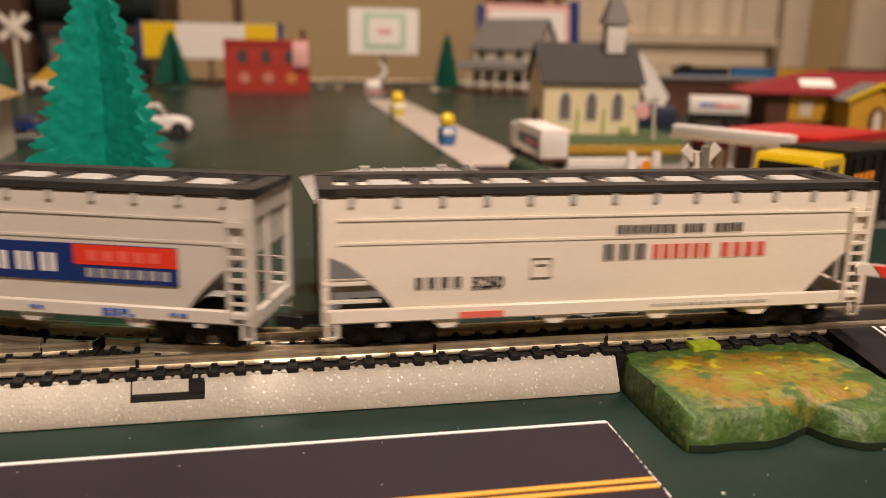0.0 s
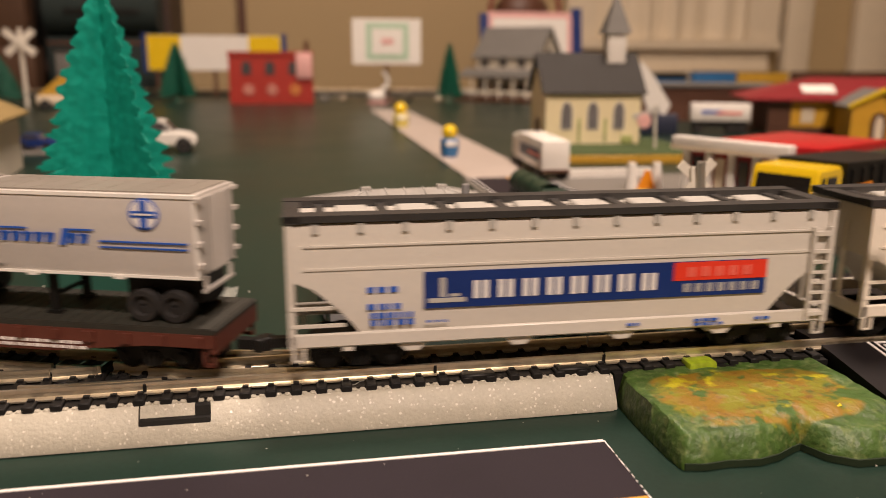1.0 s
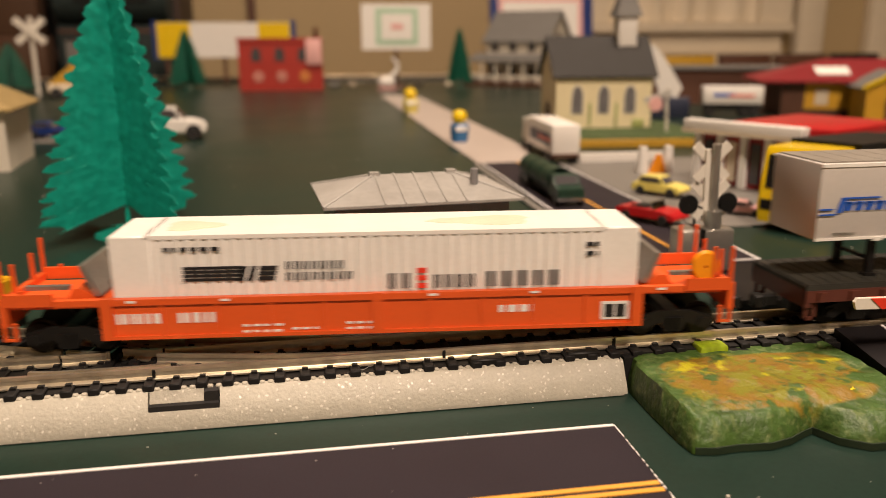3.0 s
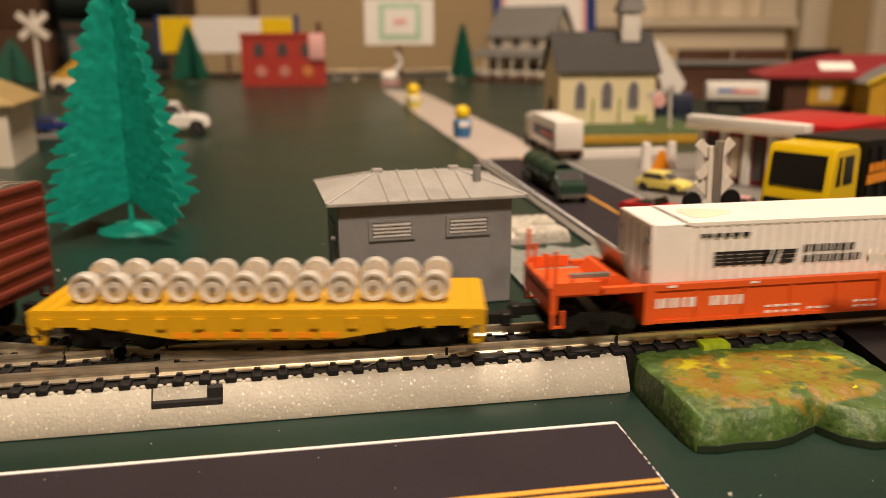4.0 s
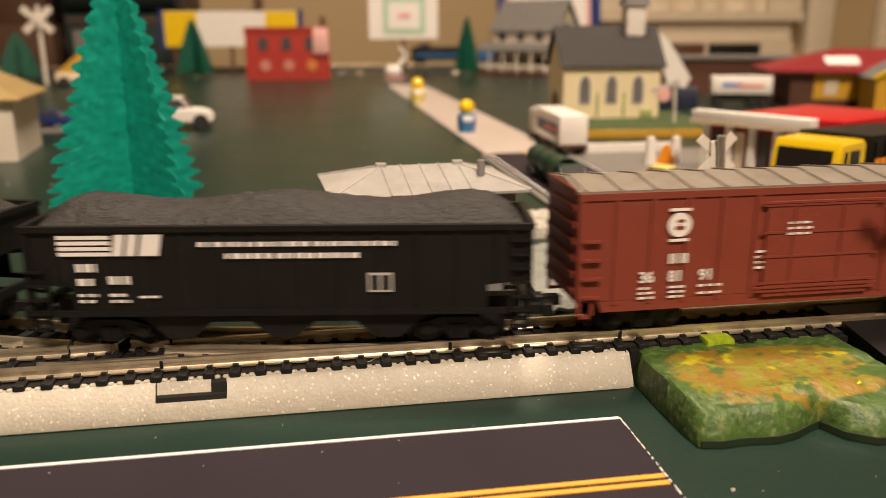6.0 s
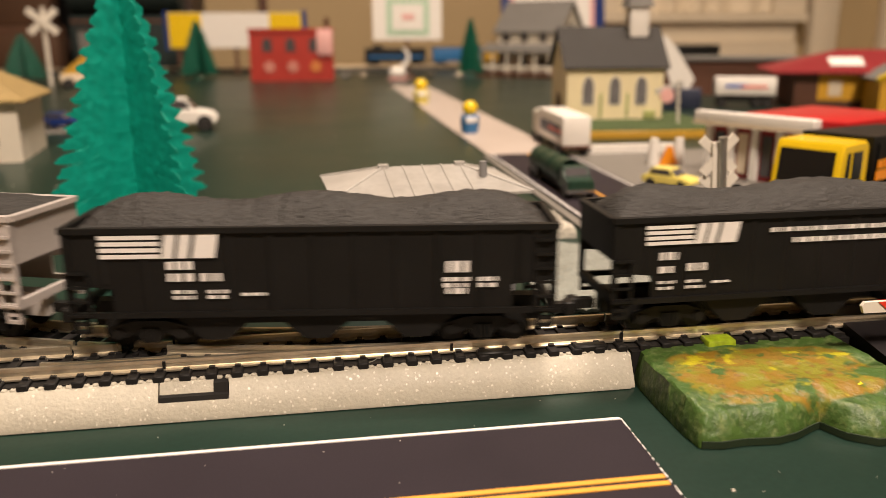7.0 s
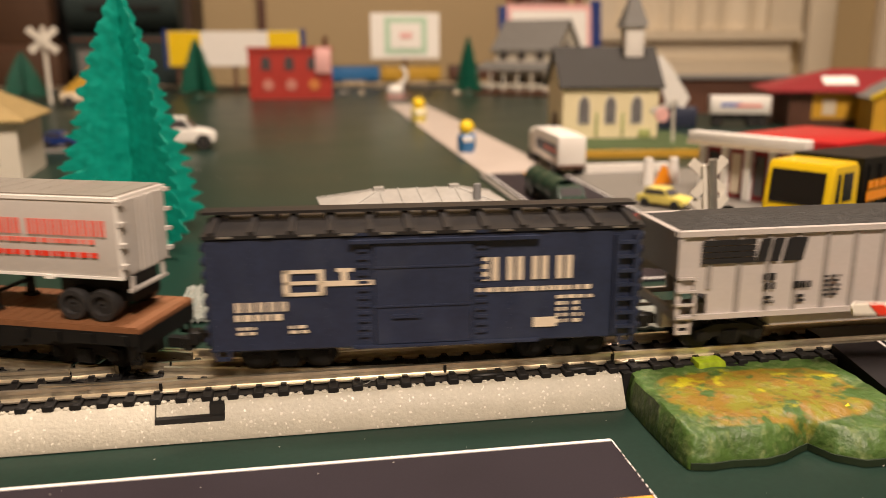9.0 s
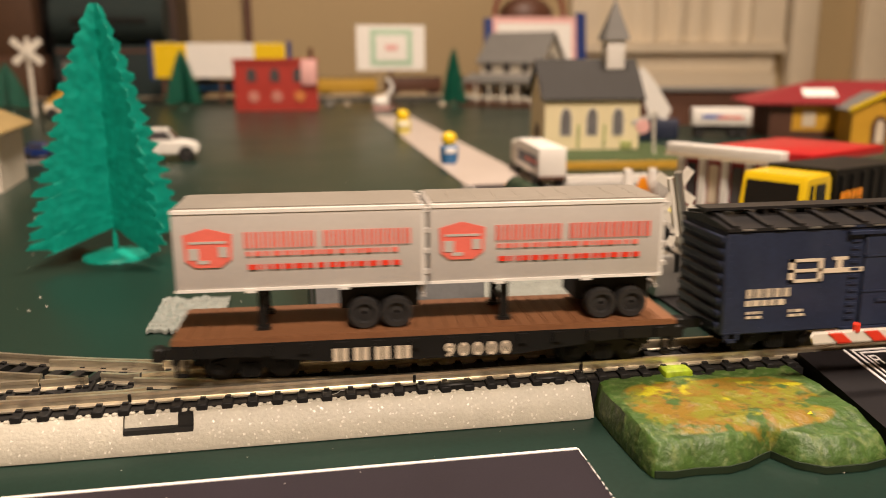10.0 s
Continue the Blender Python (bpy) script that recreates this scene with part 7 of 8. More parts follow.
def dump_truck():
    """Yellow toy dump truck: cab-over cab with dark glass, black skip with ribs, big wheels."""
    t = thing("toy_dump_truck", pose(0.1490, 0.2450, 0, 0, 0, -60), "yellow toy dump truck with dark windows and a black skip", "toy truck")
    W = 0.0225
    bm = new_bm()
    prism(bm, [(0.0, 0.0030), (-0.0006, 0.0085), (0.0006, 0.0125), (0.0022, 0.0260), (0.0032, 0.0280), (0.0185, 0.0280), (0.0200, 0.0262), (0.0200, 0.0080), (0.0175, 0.0080), (0.0155, 0.0105), (0.0115, 0.0110), (0.0085, 0.0095), (0.0072, 0.0060), (0.0072, 0.0030)], "x", 0.0, W)
    bmesh.ops.bevel(bm, geom=[e for e in bm.edges if abs(e.verts[0].co.x - e.verts[1].co.x) < 1e-6], offset=0.0007, segments=3, affect="EDGES")
    part("cab", bm, M["yellow"], t)
    bm = new_bm()
    prism(bm, [(0.0012, 0.0145), (0.0024, 0.0255), (0.0016, 0.0255), (0.0004, 0.0145)], "x", 0.0022, W - 0.0022)
    part("windscreen", bm, M["black_gloss"], t)
    bm = new_bm()
    prism(bm, [(-0.0006, 0.0072), (-0.0008, 0.0106), (0.0001, 0.0106), (0.0003, 0.0072)], "x", 0.0015, W - 0.0015)
    part("grille", bm, M["black"], t)
    for x, s in ((W, 1), (0, -1)):
        bm = new_bm()
        prism(bm, [(0.0042, 0.0158), (0.0052, 0.0250), (0.0068, 0.0250), (0.0068, 0.0158)], "x", x - 0.0003, x + 0.0003)
        prism(bm, [(0.0088, 0.0158), (0.0088, 0.0250), (0.0150, 0.0250), (0.0150, 0.0158)], "x", x - 0.0003, x + 0.0003)
        part("side_window", bm, M["black_gloss"], t)
    block(t, "brand_bars", W - 0.0002, 0.0070, 0.0098, W + 0.0002, 0.0135, 0.0112, M["red_print"], label="orange-red bars where the maker's mark sits")
    block(t, "chassis", 0.003, 0.0030, 0.0035, W - 0.003, 0.075, 0.0075, M["black"])
    bm = new_bm()
    prism(bm, [(0.0215, 0.0085), (0.0205, 0.0290), (0.0780, 0.0270), (0.0840, 0.0180), (0.0760, 0.0085)], "x", -0.0008, W + 0.0008)
    sk = part("skip", bm, M["black"], t, "black plastic skip")
    for k in range(7):
        y = 0.0240 + k * 0.0080
        block(sk, "rib", W + 0.0007, y, 0.0090, W + 0.0016, y + 0.0012, 0.0265, M["black"])
        block(sk, "rib", -0.0016, y, 0.0090, -0.0007, y + 0.0012, 0.0265, M["black"])
    bm = new_bm()
    r = random.Random(2)
    for k in range(4):
        y = 0.0235 + k * 0.0042
        box(bm, W + 0.0015, y, 0.0185, W + 0.0019, y + 0.0030, 0.0212)
        box(bm, W + 0.0015, y - 0.0008, 0.0145, W + 0.0019, y + 0.0032, 0.0178)
    part("name_bars", bm, M["orange_bright"], sk, "orange bars of the printed name")
    for x in (0.0018, W - 0.0018):
        for y in (0.0120, 0.0500, 0.0630):
            wheel(t, x, y, 0.0048, 0.0020, axis="x")


def semi_truck():
    t = thing("toy_semi_truck", pose(0.1295, 0.3900, 0.0007, 0, 0, -3), "toy semi truck with a plain white box trailer", "toy truck")
    block(t, "trailer_box", -0.0072, 0.0, 0.0052, 0.0072, 0.056, 0.0200, M["white"], 0.0003)
    block(t, "side_graphic", -0.0074, 0.006, 0.0090, -0.0071, 0.050, 0.0150, M["navy"], label="dark blue and red side graphic")
    block(t, "side_stripe", -0.0076, 0.004, 0.0112, -0.0073, 0.030, 0.0128, M["pink_print"])
    block(t, "rear_frame", -0.0072, -0.0003, 0.0040, 0.0072, 0.0, 0.0056, M["brown"])
    block(t, "chassis", -0.0030, 0.002, 0.0028, 0.0030, 0.070, 0.0052, M["black"])
    block(t, "cab", -0.0066, 0.058, 0.0030, 0.0066, 0.074, 0.0175, M["gravel"], 0.0010)
    for y in (0.006, 0.013, 0.056, 0.070):
        for x in (-0.0058, 0.0058):
            wheel(t, x, y, 0.0030, 0.0014, axis="x")


def tank_truck():
    t = thing("toy_tank_truck", pose(0.0985, 0.2890, 0.0007, 0, 0, 0), "dark green toy tank truck", "toy truck")
    bm = new_bm()
    tube(bm, (0, 0.014, 0.0076), (0, 0.056, 0.0076), 0.0050, 20)
    for y in (0.014, 0.028, 0.042, 0.055):
        tube(bm, (0, y, 0.0076), (0, y + 0.0010, 0.0076), 0.0053, 20)
    part("tank", bm, M["dark_green"], t)
    bm = new_bm()
    prism(bm, [(-0.001, 0.0030), (-0.001, 0.0068), (0.0055, 0.0075), (0.0072, 0.0112), (0.0125, 0.0112), (0.0125, 0.0030)], "x", -0.0052, 0.0052)
    bmesh.ops.bevel(bm, geom=list(bm.edges), offset=0.0005, segments=2, affect="EDGES")
    part("cab", bm, M["dark_green"], t)
    bm = new_bm()
    prism(bm, [(0.0056, 0.0080), (0.0070, 0.0107), (0.0064, 0.0107), (0.0050, 0.0080)], "x", -0.0042, 0.0042)
    part("windscreen", bm, M["glass_dark"], t)
    block(t, "bumper", -0.0055, -0.0018, 0.0024, 0.0055, -0.0009, 0.0036, M["chrome"])
    block(t, "chassis", -0.003, 0.0, 0.0020, 0.003, 0.056, 0.0034, M["black"])
    for y in (0.003, 0.046, 0.052):
        for x in (-0.0048, 0.0048):
            wheel(t, x, y, 0.0026, 0.0010, axis="x")


def gable(parent, x0, y0, x1, y1, z0, z1, over, material, along="x", name="roof", thick=0.0012):
    bm = new_bm()
    if along == "x":
        c = (y0 + y1) / 2
        k = (z1 - z0) / (c - y0)
        prism(bm, [(y0 - over, z0 - over * k), (c, z1), (y1 + over, z0 - over * k), (y1 + over, z0 - over * k + thick), (c, z1 + thick), (y0 - over, z0 - over * k + thick)], "x", x0 - over, x1 + over)
    else:
        c = (x0 + x1) / 2
        k = (z1 - z0) / (c - x0)
        prism(bm, [(x0 - over, z0 - over * k), (c, z1), (x1 + over, z0 - over * k), (x1 + over, z0 - over * k + thick), (c, z1 + thick), (x0 - over, z0 - over * k + thick)], "y", y0 - over, y1 + over)
    return part(name, bm, material, parent)


def arched(parent, x, z, w, h, y, material, name="window"):
    bm = new_bm()
    pts = [(x - w / 2, z), (x + w / 2, z), (x + w / 2, z + h * 0.6)]
    pts += [(x + w / 2 * math.cos(a), z + h * 0.6 + h * 0.4 * math.sin(a)) for a in (0.4, 0.9, math.pi / 2, math.pi - 0.9, math.pi - 0.4)]
    pts += [(x - w / 2, z + h * 0.6)]
    prism(bm, pts, "y", y - 0.0004, y + 0.0002)
    return part(name, bm, material, parent)


def church():
    bm = new_bm()
    bevelled(bm, 0, 0, 0.0001, 0.098, 0.098, 0.0050, 0.0004, 1)
    base = thing("church_lawn", pose(0.1450, 0.4560, 0, 0, 0, -6), "ochre-edged board with dark green lawn under the church", "base board")
    part("board", bm, M["ochre"], base)
    block(base, "lawn", 0.001, 0.001, 0.0050, 0.097, 0.097, 0.0058, M["grass_dark"])
    t = thing("church", pose(0.1620, 0.5120, 0.0058, 0, 0, -4), "cream model church with a dark roof and white steeple", "church")
    L, D, H, R = 0.0640, 0.044, 0.0350, 0.0575
    bm = new_bm()
    box(bm, 0, 0, 0.0, L, D, H)
    prism(bm, [(0.0, H), (D / 2, R - 0.0012), (D, H)], "x", 0.0, L)
    part("wall", bm, M["cream_wall"], t)
    gable(t, 0, 0, L, D, H, R, 0.0030, M["roof_slate"])
    for k in range(3):
        x = L * (0.22 + 0.275 * k)
        arched(t, x, 0.0088, 0.0086, 0.0192, -0.0001, M["white_wall"], "window_frame")
        arched(t, x, 0.0096, 0.0068, 0.0176, -0.0004, M["church_glass"], "window")
    for k in range(2):
        x = L * (0.355 + 0.275 * k)
        block(t, "climbing_plant", x - 0.0009, -0.0008, 0.001, x + 0.0009, 0.0, 0.0165, plain("ivy", (0.40, 0.45, 0.16), 0.8, 0.4, fine=1200), 0.0003)
    block(t, "shrub", L * 0.80, -0.0012, 0.0, L * 0.93, 0.0, 0.0055, M["ivy"], 0.0006)
    bm = new_bm()
    prism(bm, [(D * 0.36, 0.0), (D * 0.64, 0.0), (D * 0.64, 0.0125), (D * 0.5, 0.0165), (D * 0.36, 0.0125)], "x", -0.0006, 0.0)
    part("door", bm, M["brown"], t)
    block(t, "steeple_tower", L * 0.70, D / 2 - 0.0065, R - 0.009, L * 0.70 + 0.0125, D / 2 + 0.0065, R + 0.0135, M["white"], 0.0003, "white steeple tower")
    bm = new_bm()
    bmesh.ops.create_cone(bm, cap_ends=True, segments=4, radius1=0.0125, radius2=0.0006, depth=0.0260, matrix=Matrix.Translation((L * 0.70 + 0.00625, D / 2, R + 0.0135 + 0.0130)) @ pose(0, 0, 0, 0, 0, 45))
    part("spire", bm, M["roof_grey"], t)


def farmhouse():
    t = thing("farmhouse", pose(0.2480, 1.1460, 0, 0, 0, -41), "white two-storey farmhouse with a grey roof and porch", "house")
    block(t, "foundation", -0.006, -0.030, 0.0001, 0.108, 0.081, 0.0050, M["brown"])
    bm = new_bm()
    box(bm, 0.012, 0.0, 0.005, 0.104, 0.075, 0.062)
    prism(bm, [(0.0, 0.062), (0.0375, 0.0975), (0.075, 0.062)], "x", 0.012, 0.104)
    part("wall", bm, M["white_wall"], t)
    gable(t, 0.012, 0.0, 0.104, 0.075, 0.062, 0.0985, 0.005, M["roof_grey"], thick=0.002)
    bm = new_bm()
    prism(bm, [(-0.029, 0.0320), (0.001, 0.0420), (0.001, 0.0440), (-0.029, 0.0340)], "x", -0.004, 0.106)
    part("porch_roof", bm, M["roof_grey"], t)
    for k in range(6):
        x = -0.002 + k * 0.0210
        bm = new_bm()
        tube(bm, (x, -0.0265, 0.005), (x, -0.0265, 0.0325), 0.0013, 8)
        part("porch_post", bm, M["white_wall"], t)
    block(t, "porch_rail", -0.003, -0.0270, 0.0110, 0.105, -0.0260, 0.0145, M["white_wall"])
    for k in range(3):
        x = 0.020 + k * 0.028
        for z in (0.0110, 0.0460):
            block(t, "window", x, -0.0006, z, x + 0.0105, 0.0001, z + 0.0135, M["glass_dark"])
    block(t, "window", 0.1039, 0.030, 0.055, 0.1046, 0.042, 0.070, M["glass_dark"])


def depot():
    """Long yellow depot with a wide red roof and a projecting gable wing."""
    t = thing("railway_depot", pose(0.3735, 0.6150, 0, 0, 0, -20), "yellow railway depot with brown base and wide red roof", "station")
    block(t, "wall_base", 0.012, 0.006, 0.0001, 0.330, 0.070, 0.0060, M["brown"])
    block(t, "freight_room_wall", 0.012, 0.0057, 0.0061, 0.030, 0.0703, 0.0279, M["brown"])
    block(t, "wall_upper", 0.0301, 0.006, 0.0061, 0.330, 0.070, 0.0280, plain("depot_yellow", (0.66, 0.36, 0.025), 0.5, 0.1))
    for k in range(7):
        x = 0.038 + 0.040 * k
        block(t, "window", x, 0.0053, 0.0095, x + 0.010, 0.0061, 0.0220, M["letter_cream"])
    bm = new_bm()
    o = [(-0.006, -0.003, 0.0275), (0.345, -0.003, 0.0275), (0.345, 0.088, 0.0275), (-0.006, 0.088, 0.0275)]
    lo = [bm.verts.new(p) for p in o]
    up = [bm.verts.new((p[0], p[1], p[2] + 0.0015)) for p in o]
    a, b = bm.verts.new((0.050, 0.038, 0.0455)), bm.verts.new((0.295, 0.038, 0.0455))
    bm.faces.new(lo)
    for k in range(4):
        bm.faces.new((lo[k], lo[(k + 1) % 4], up[(k + 1) % 4], up[k]))
    bm.faces.new((up[0], up[1], b, a)), bm.faces.new((up[1], up[2], b)), bm.faces.new((up[2], up[3], a, b)), bm.faces.new((up[3], up[0], a))
    part("roof", bm, M["red_roof"], t, "wide red hipped roof")
    bm = new_bm()
    prism(bm, [(0.0380, 0.0090), (0.0640, 0.0090), (0.0640, 0.0240), (0.0380, 0.0240)], "z", 0.0, 0.0006)
    part("roof_sign", bm, M["white"], t, "white card on the roof", m=pose(0, -0.0010, 0.0300, 22.5, 0, 0))
    wing = thing("depot_annex", pose(0.4190, 0.5560, 0, 0, 0, -20), "small yellow gabled depot annex with arched door", "building")
    bm = new_bm()
    box(bm, 0, 0, 0.0001, 0.040, 0.040, 0.0265)
    prism(bm, [(0.0, 0.0265), (0.020, 0.0370), (0.040, 0.0265)], "y", 0, 0.040)
    part("wall", bm, M["depot_yellow"], wing)
    gable(wing, 0, 0, 0.040, 0.040, 0.0265, 0.0375, 0.0035, M["roof_grey"], along="y")
    bm = new_bm()
    prism(bm, [(-0.004, 0.0245), (0.020, 0.0368), (0.044, 0.0245), (0.044, 0.0275), (0.020, 0.0402), (-0.004, 0.0275)], "y", -0.0045, -0.0036)
    part("barge_board", bm, M["yellow"], wing, "bright yellow barge board")
    arched(wing, 0.020, 0.001, 0.0120, 0.0210, -0.0004, M["brown"], "door")
    arched(wing, 0.020, 0.001, 0.0060, 0.0180, -0.0009, M["letter_cream"], "door_panel")


def diner():
    t = thing("roadside_stand", pose(0.1650, 0.3340, 0, 0, 0, -62), "red and white roadside stand with a red flat roof", "building")
    L, D, H = 0.052, 0.062, 0.0245
    block(t, "wall", 0.003, 0.006, 0.0008, L - 0.002, D, H, plain("dark_red_wall", (0.30, 0.012, 0.018), 0.45, 0.1))
    for k in range(5):
        x = 0.003 + k * 0.0112
        block(t, "pillar", x, 0.0035, 0.0008, x + 0.0030, 0.0062, H, M["white"])
    for k in range(3):
        x = 0.0072 + k * 0.0112
        block(t, "counter_panel", x, 0.0052, 0.0030, x + 0.0045, 0.0061, 0.0200, M["letter_cream"] if k == 1 else M["glass_dark"])
    block(t, "fascia", -0.001, 0.0, H, L + 0.002, 0.006, H + 0.0040, M["white"], 0.0004, "white fascia board")
    block(t, "fascia_trim", -0.0012, -0.0004, H - 0.0016, L + 0.0022, 0.0055, H - 0.0001, M["letter_cream"])
    block(t, "roof", 0.016, 0.0061, H, L + 0.012, D + 0.004, H + 0.0035, M["bright_red"], 0.0003, "red flat roof")


def signs():
    t = thing("billboard", pose(-0.2010, 1.2500, 0), "long billboard, white with yellow ends and blue edge", "billboard")
    block(t, "panel", 0.0, 0.0, 0.0380, 0.188, 0.004, 0.0875, M["white"])
    block(t, "yellow_end", 0.0005, -0.0006, 0.0385, 0.046, -0.0001, 0.0870, M["yellow"])
    block(t, "yellow_end", 0.142, -0.0006, 0.0605, 0.1875, -0.0001, 0.0870, M["yellow"])
    block(t, "edge", 0.1881, -0.001, 0.0360, 0.1960, 0.005, 0.0900, M["blue_print"])
    block(t, "edge", -0.006, -0.001, 0.0360, -0.0001, 0.005, 0.0900, M["blue_print"])
    for x in (0.01, 0.09, 0.17):
        block(t, "leg", x, 0.001, 0.0001, x + 0.005, 0.004, 0.0380, M["brown"])
    t = thing("table_sign", pose(0.0800, 1.0900, 0), "white sign with a pale green border on a brown stand", "sign")
    block(t, "board", 0.0, 0.0, 0.0495, 0.0905, 0.002, 0.1075, M["white"])
    block(t, "green_border", 0.018, -0.0006, 0.0555, 0.0740, -0.0001, 0.1020, M["pale_green"])
    block(t, "inner_panel", 0.0255, -0.0012, 0.0625, 0.0665, -0.0007, 0.0950, M["white"])
    block(t, "pink_mark", 0.0380, -0.0018, 0.0750, 0.0540, -0.0013, 0.0825, M["pink"])
    bm = new_bm()
    tube(bm, (0.045, 0.003, 0.0005), (0.045, 0.003, 0.0600), 0.0022, 10)
    ring(bm, (0.045, 0.003, 0), "z", [(0.0003, 0.0001), (0.011, 0.0001), (0.009, 0.004), (0.0003, 0.005)], 18)
    part("stand", bm, M["brown"], t)
    t = thing("ornament", pose(0.1080, 1.0600, 0), "small white ornament with curved neck, pink base", "ornament")
    bm = new_bm()
    ball(bm, (0, 0, 0.0095), 0.0092, 1.3, 1, 0.85)
    p = Vector((0.006, 0, 0.014))
    for k in range(8):
        q = Vector((0.006 + 0.009 * math.sin(k * 0.42), 0, 0.016 + 0.0034 * k))
        tube(bm, p, q, 0.0034 - 0.0002 * k, 10)
        p = q
    part("body", bm, M["white"], t)
    block(t, "foot", -0.012, -0.008, 0.0001, 0.012, 0.008, 0.0022, M["pink"], 0.0005)
    t = thing("leaning_board", pose(0.3250, 1.3400, 0, -8, 0, 0), "white board with dark blue side edges leaning on the wall", "board")
    block(t, "panel", 0.0, 0.0, 0.0002, 0.145, 0.004, 0.1330, M["pink"])
    block(t, "white_face", 0.008, -0.0008, 0.004, 0.137, -0.0001, 0.1230, M["white"])
    block(t, "blue_edge", 0.1451, -0.002, 0.0, 0.162, 0.006, 0.1400, M["blue_print"])
    block(t, "blue_edge", -0.014, -0.002, 0.0, -0.0001, 0.006, 0.1300, M["blue_print"])
    t = thing("basket", pose(0.4080, 1.4500, -0.4), "dark red rounded basket with a hoop handle", "basket")
    bm = new_bm()
    ball(bm, (0, 0, 0.535), 0.050, 1, 0.7, 0.75, 3)
    box(bm, -0.05, -0.03, -0.349, 0.05, 0.03, 0.52)
    part("bowl", bm, M["brown"], t)
    bm = new_bm()
    p = None
    for k in range(19):
        a = math.pi * k / 18
        q = Vector((-0.005 + 0.062 * math.cos(a), -0.04, 0.530 + 0.075 * math.sin(a)))
        if p:
            tube(bm, p, q, 0.004, 8)
        p = q
    part("handle", bm, plain("basket_rim", (0.20, 0.03, 0.025), 0.5, 0.2), t)


def crossbuck_far(x, y, h, turn, label, arm=0.021):
    t = thing("crossbuck_sign", pose(x, y, 0.0001, 0, 0, turn), label, "sign")
    bm = new_bm()
    tube(bm, (0, 0, 0), (0, 0, h), h * 0.028, 10)
    part("post", bm, M["signal_white"], t)
    for s in (-1, 1):
        bm = new_bm()
        box(bm, -arm, -0.0008, -arm * 0.19, arm, 0.0008, arm * 0.19)
        part("board", bm, M["signal_white"], t, m=pose(0, -h * 0.03 - 0.001 - 0.0009 * s, h * 0.82, 0, 40 * s, 0))
    return t


def red_block():
    t = thing("brick_building", pose(-0.0770, 1.0720, 0, 0, 0, -2), "red plastic town building with dark upper windows", "building")
    block(t, "wall", 0, 0, 0.0001, 0.1045, 0.050, 0.0620, M["brick_red"])
    block(t, "cornice", -0.001, -0.0015, 0.0605, 0.1055, 0.0515, 0.0650, M["brick_red"])
    for k in range(3):
        x = 0.0160 + k * 0.0290
        arched(t, x + 0.006, 0.0365, 0.0120, 0.0170, -0.0002, M["glass_dark"])
        bm = new_bm()
        ring(bm, (x + 0.008, -0.0006, 0.0180), "y", [(0.0003, -0.0005), (0.0070, -0.0005), (0.0070, 0.0006), (0.0003, 0.0006)], 18)
        part("shop_emblem", bm, M["dull_pink"] if k < 2 else M["dull_orange"], t)
    block(t, "side_sign", 0.0840, -0.004, 0.0320, 0.1040, -0.0016, 0.0640, M["pink"], 0.0008, "pale pink and white sign")
    bm = new_bm()
    tube(bm, (0.097, 0.020, 0.0640), (0.097, 0.020, 0.0780), 0.0032, 10)
    part("chimney", bm, M["brown"], t)


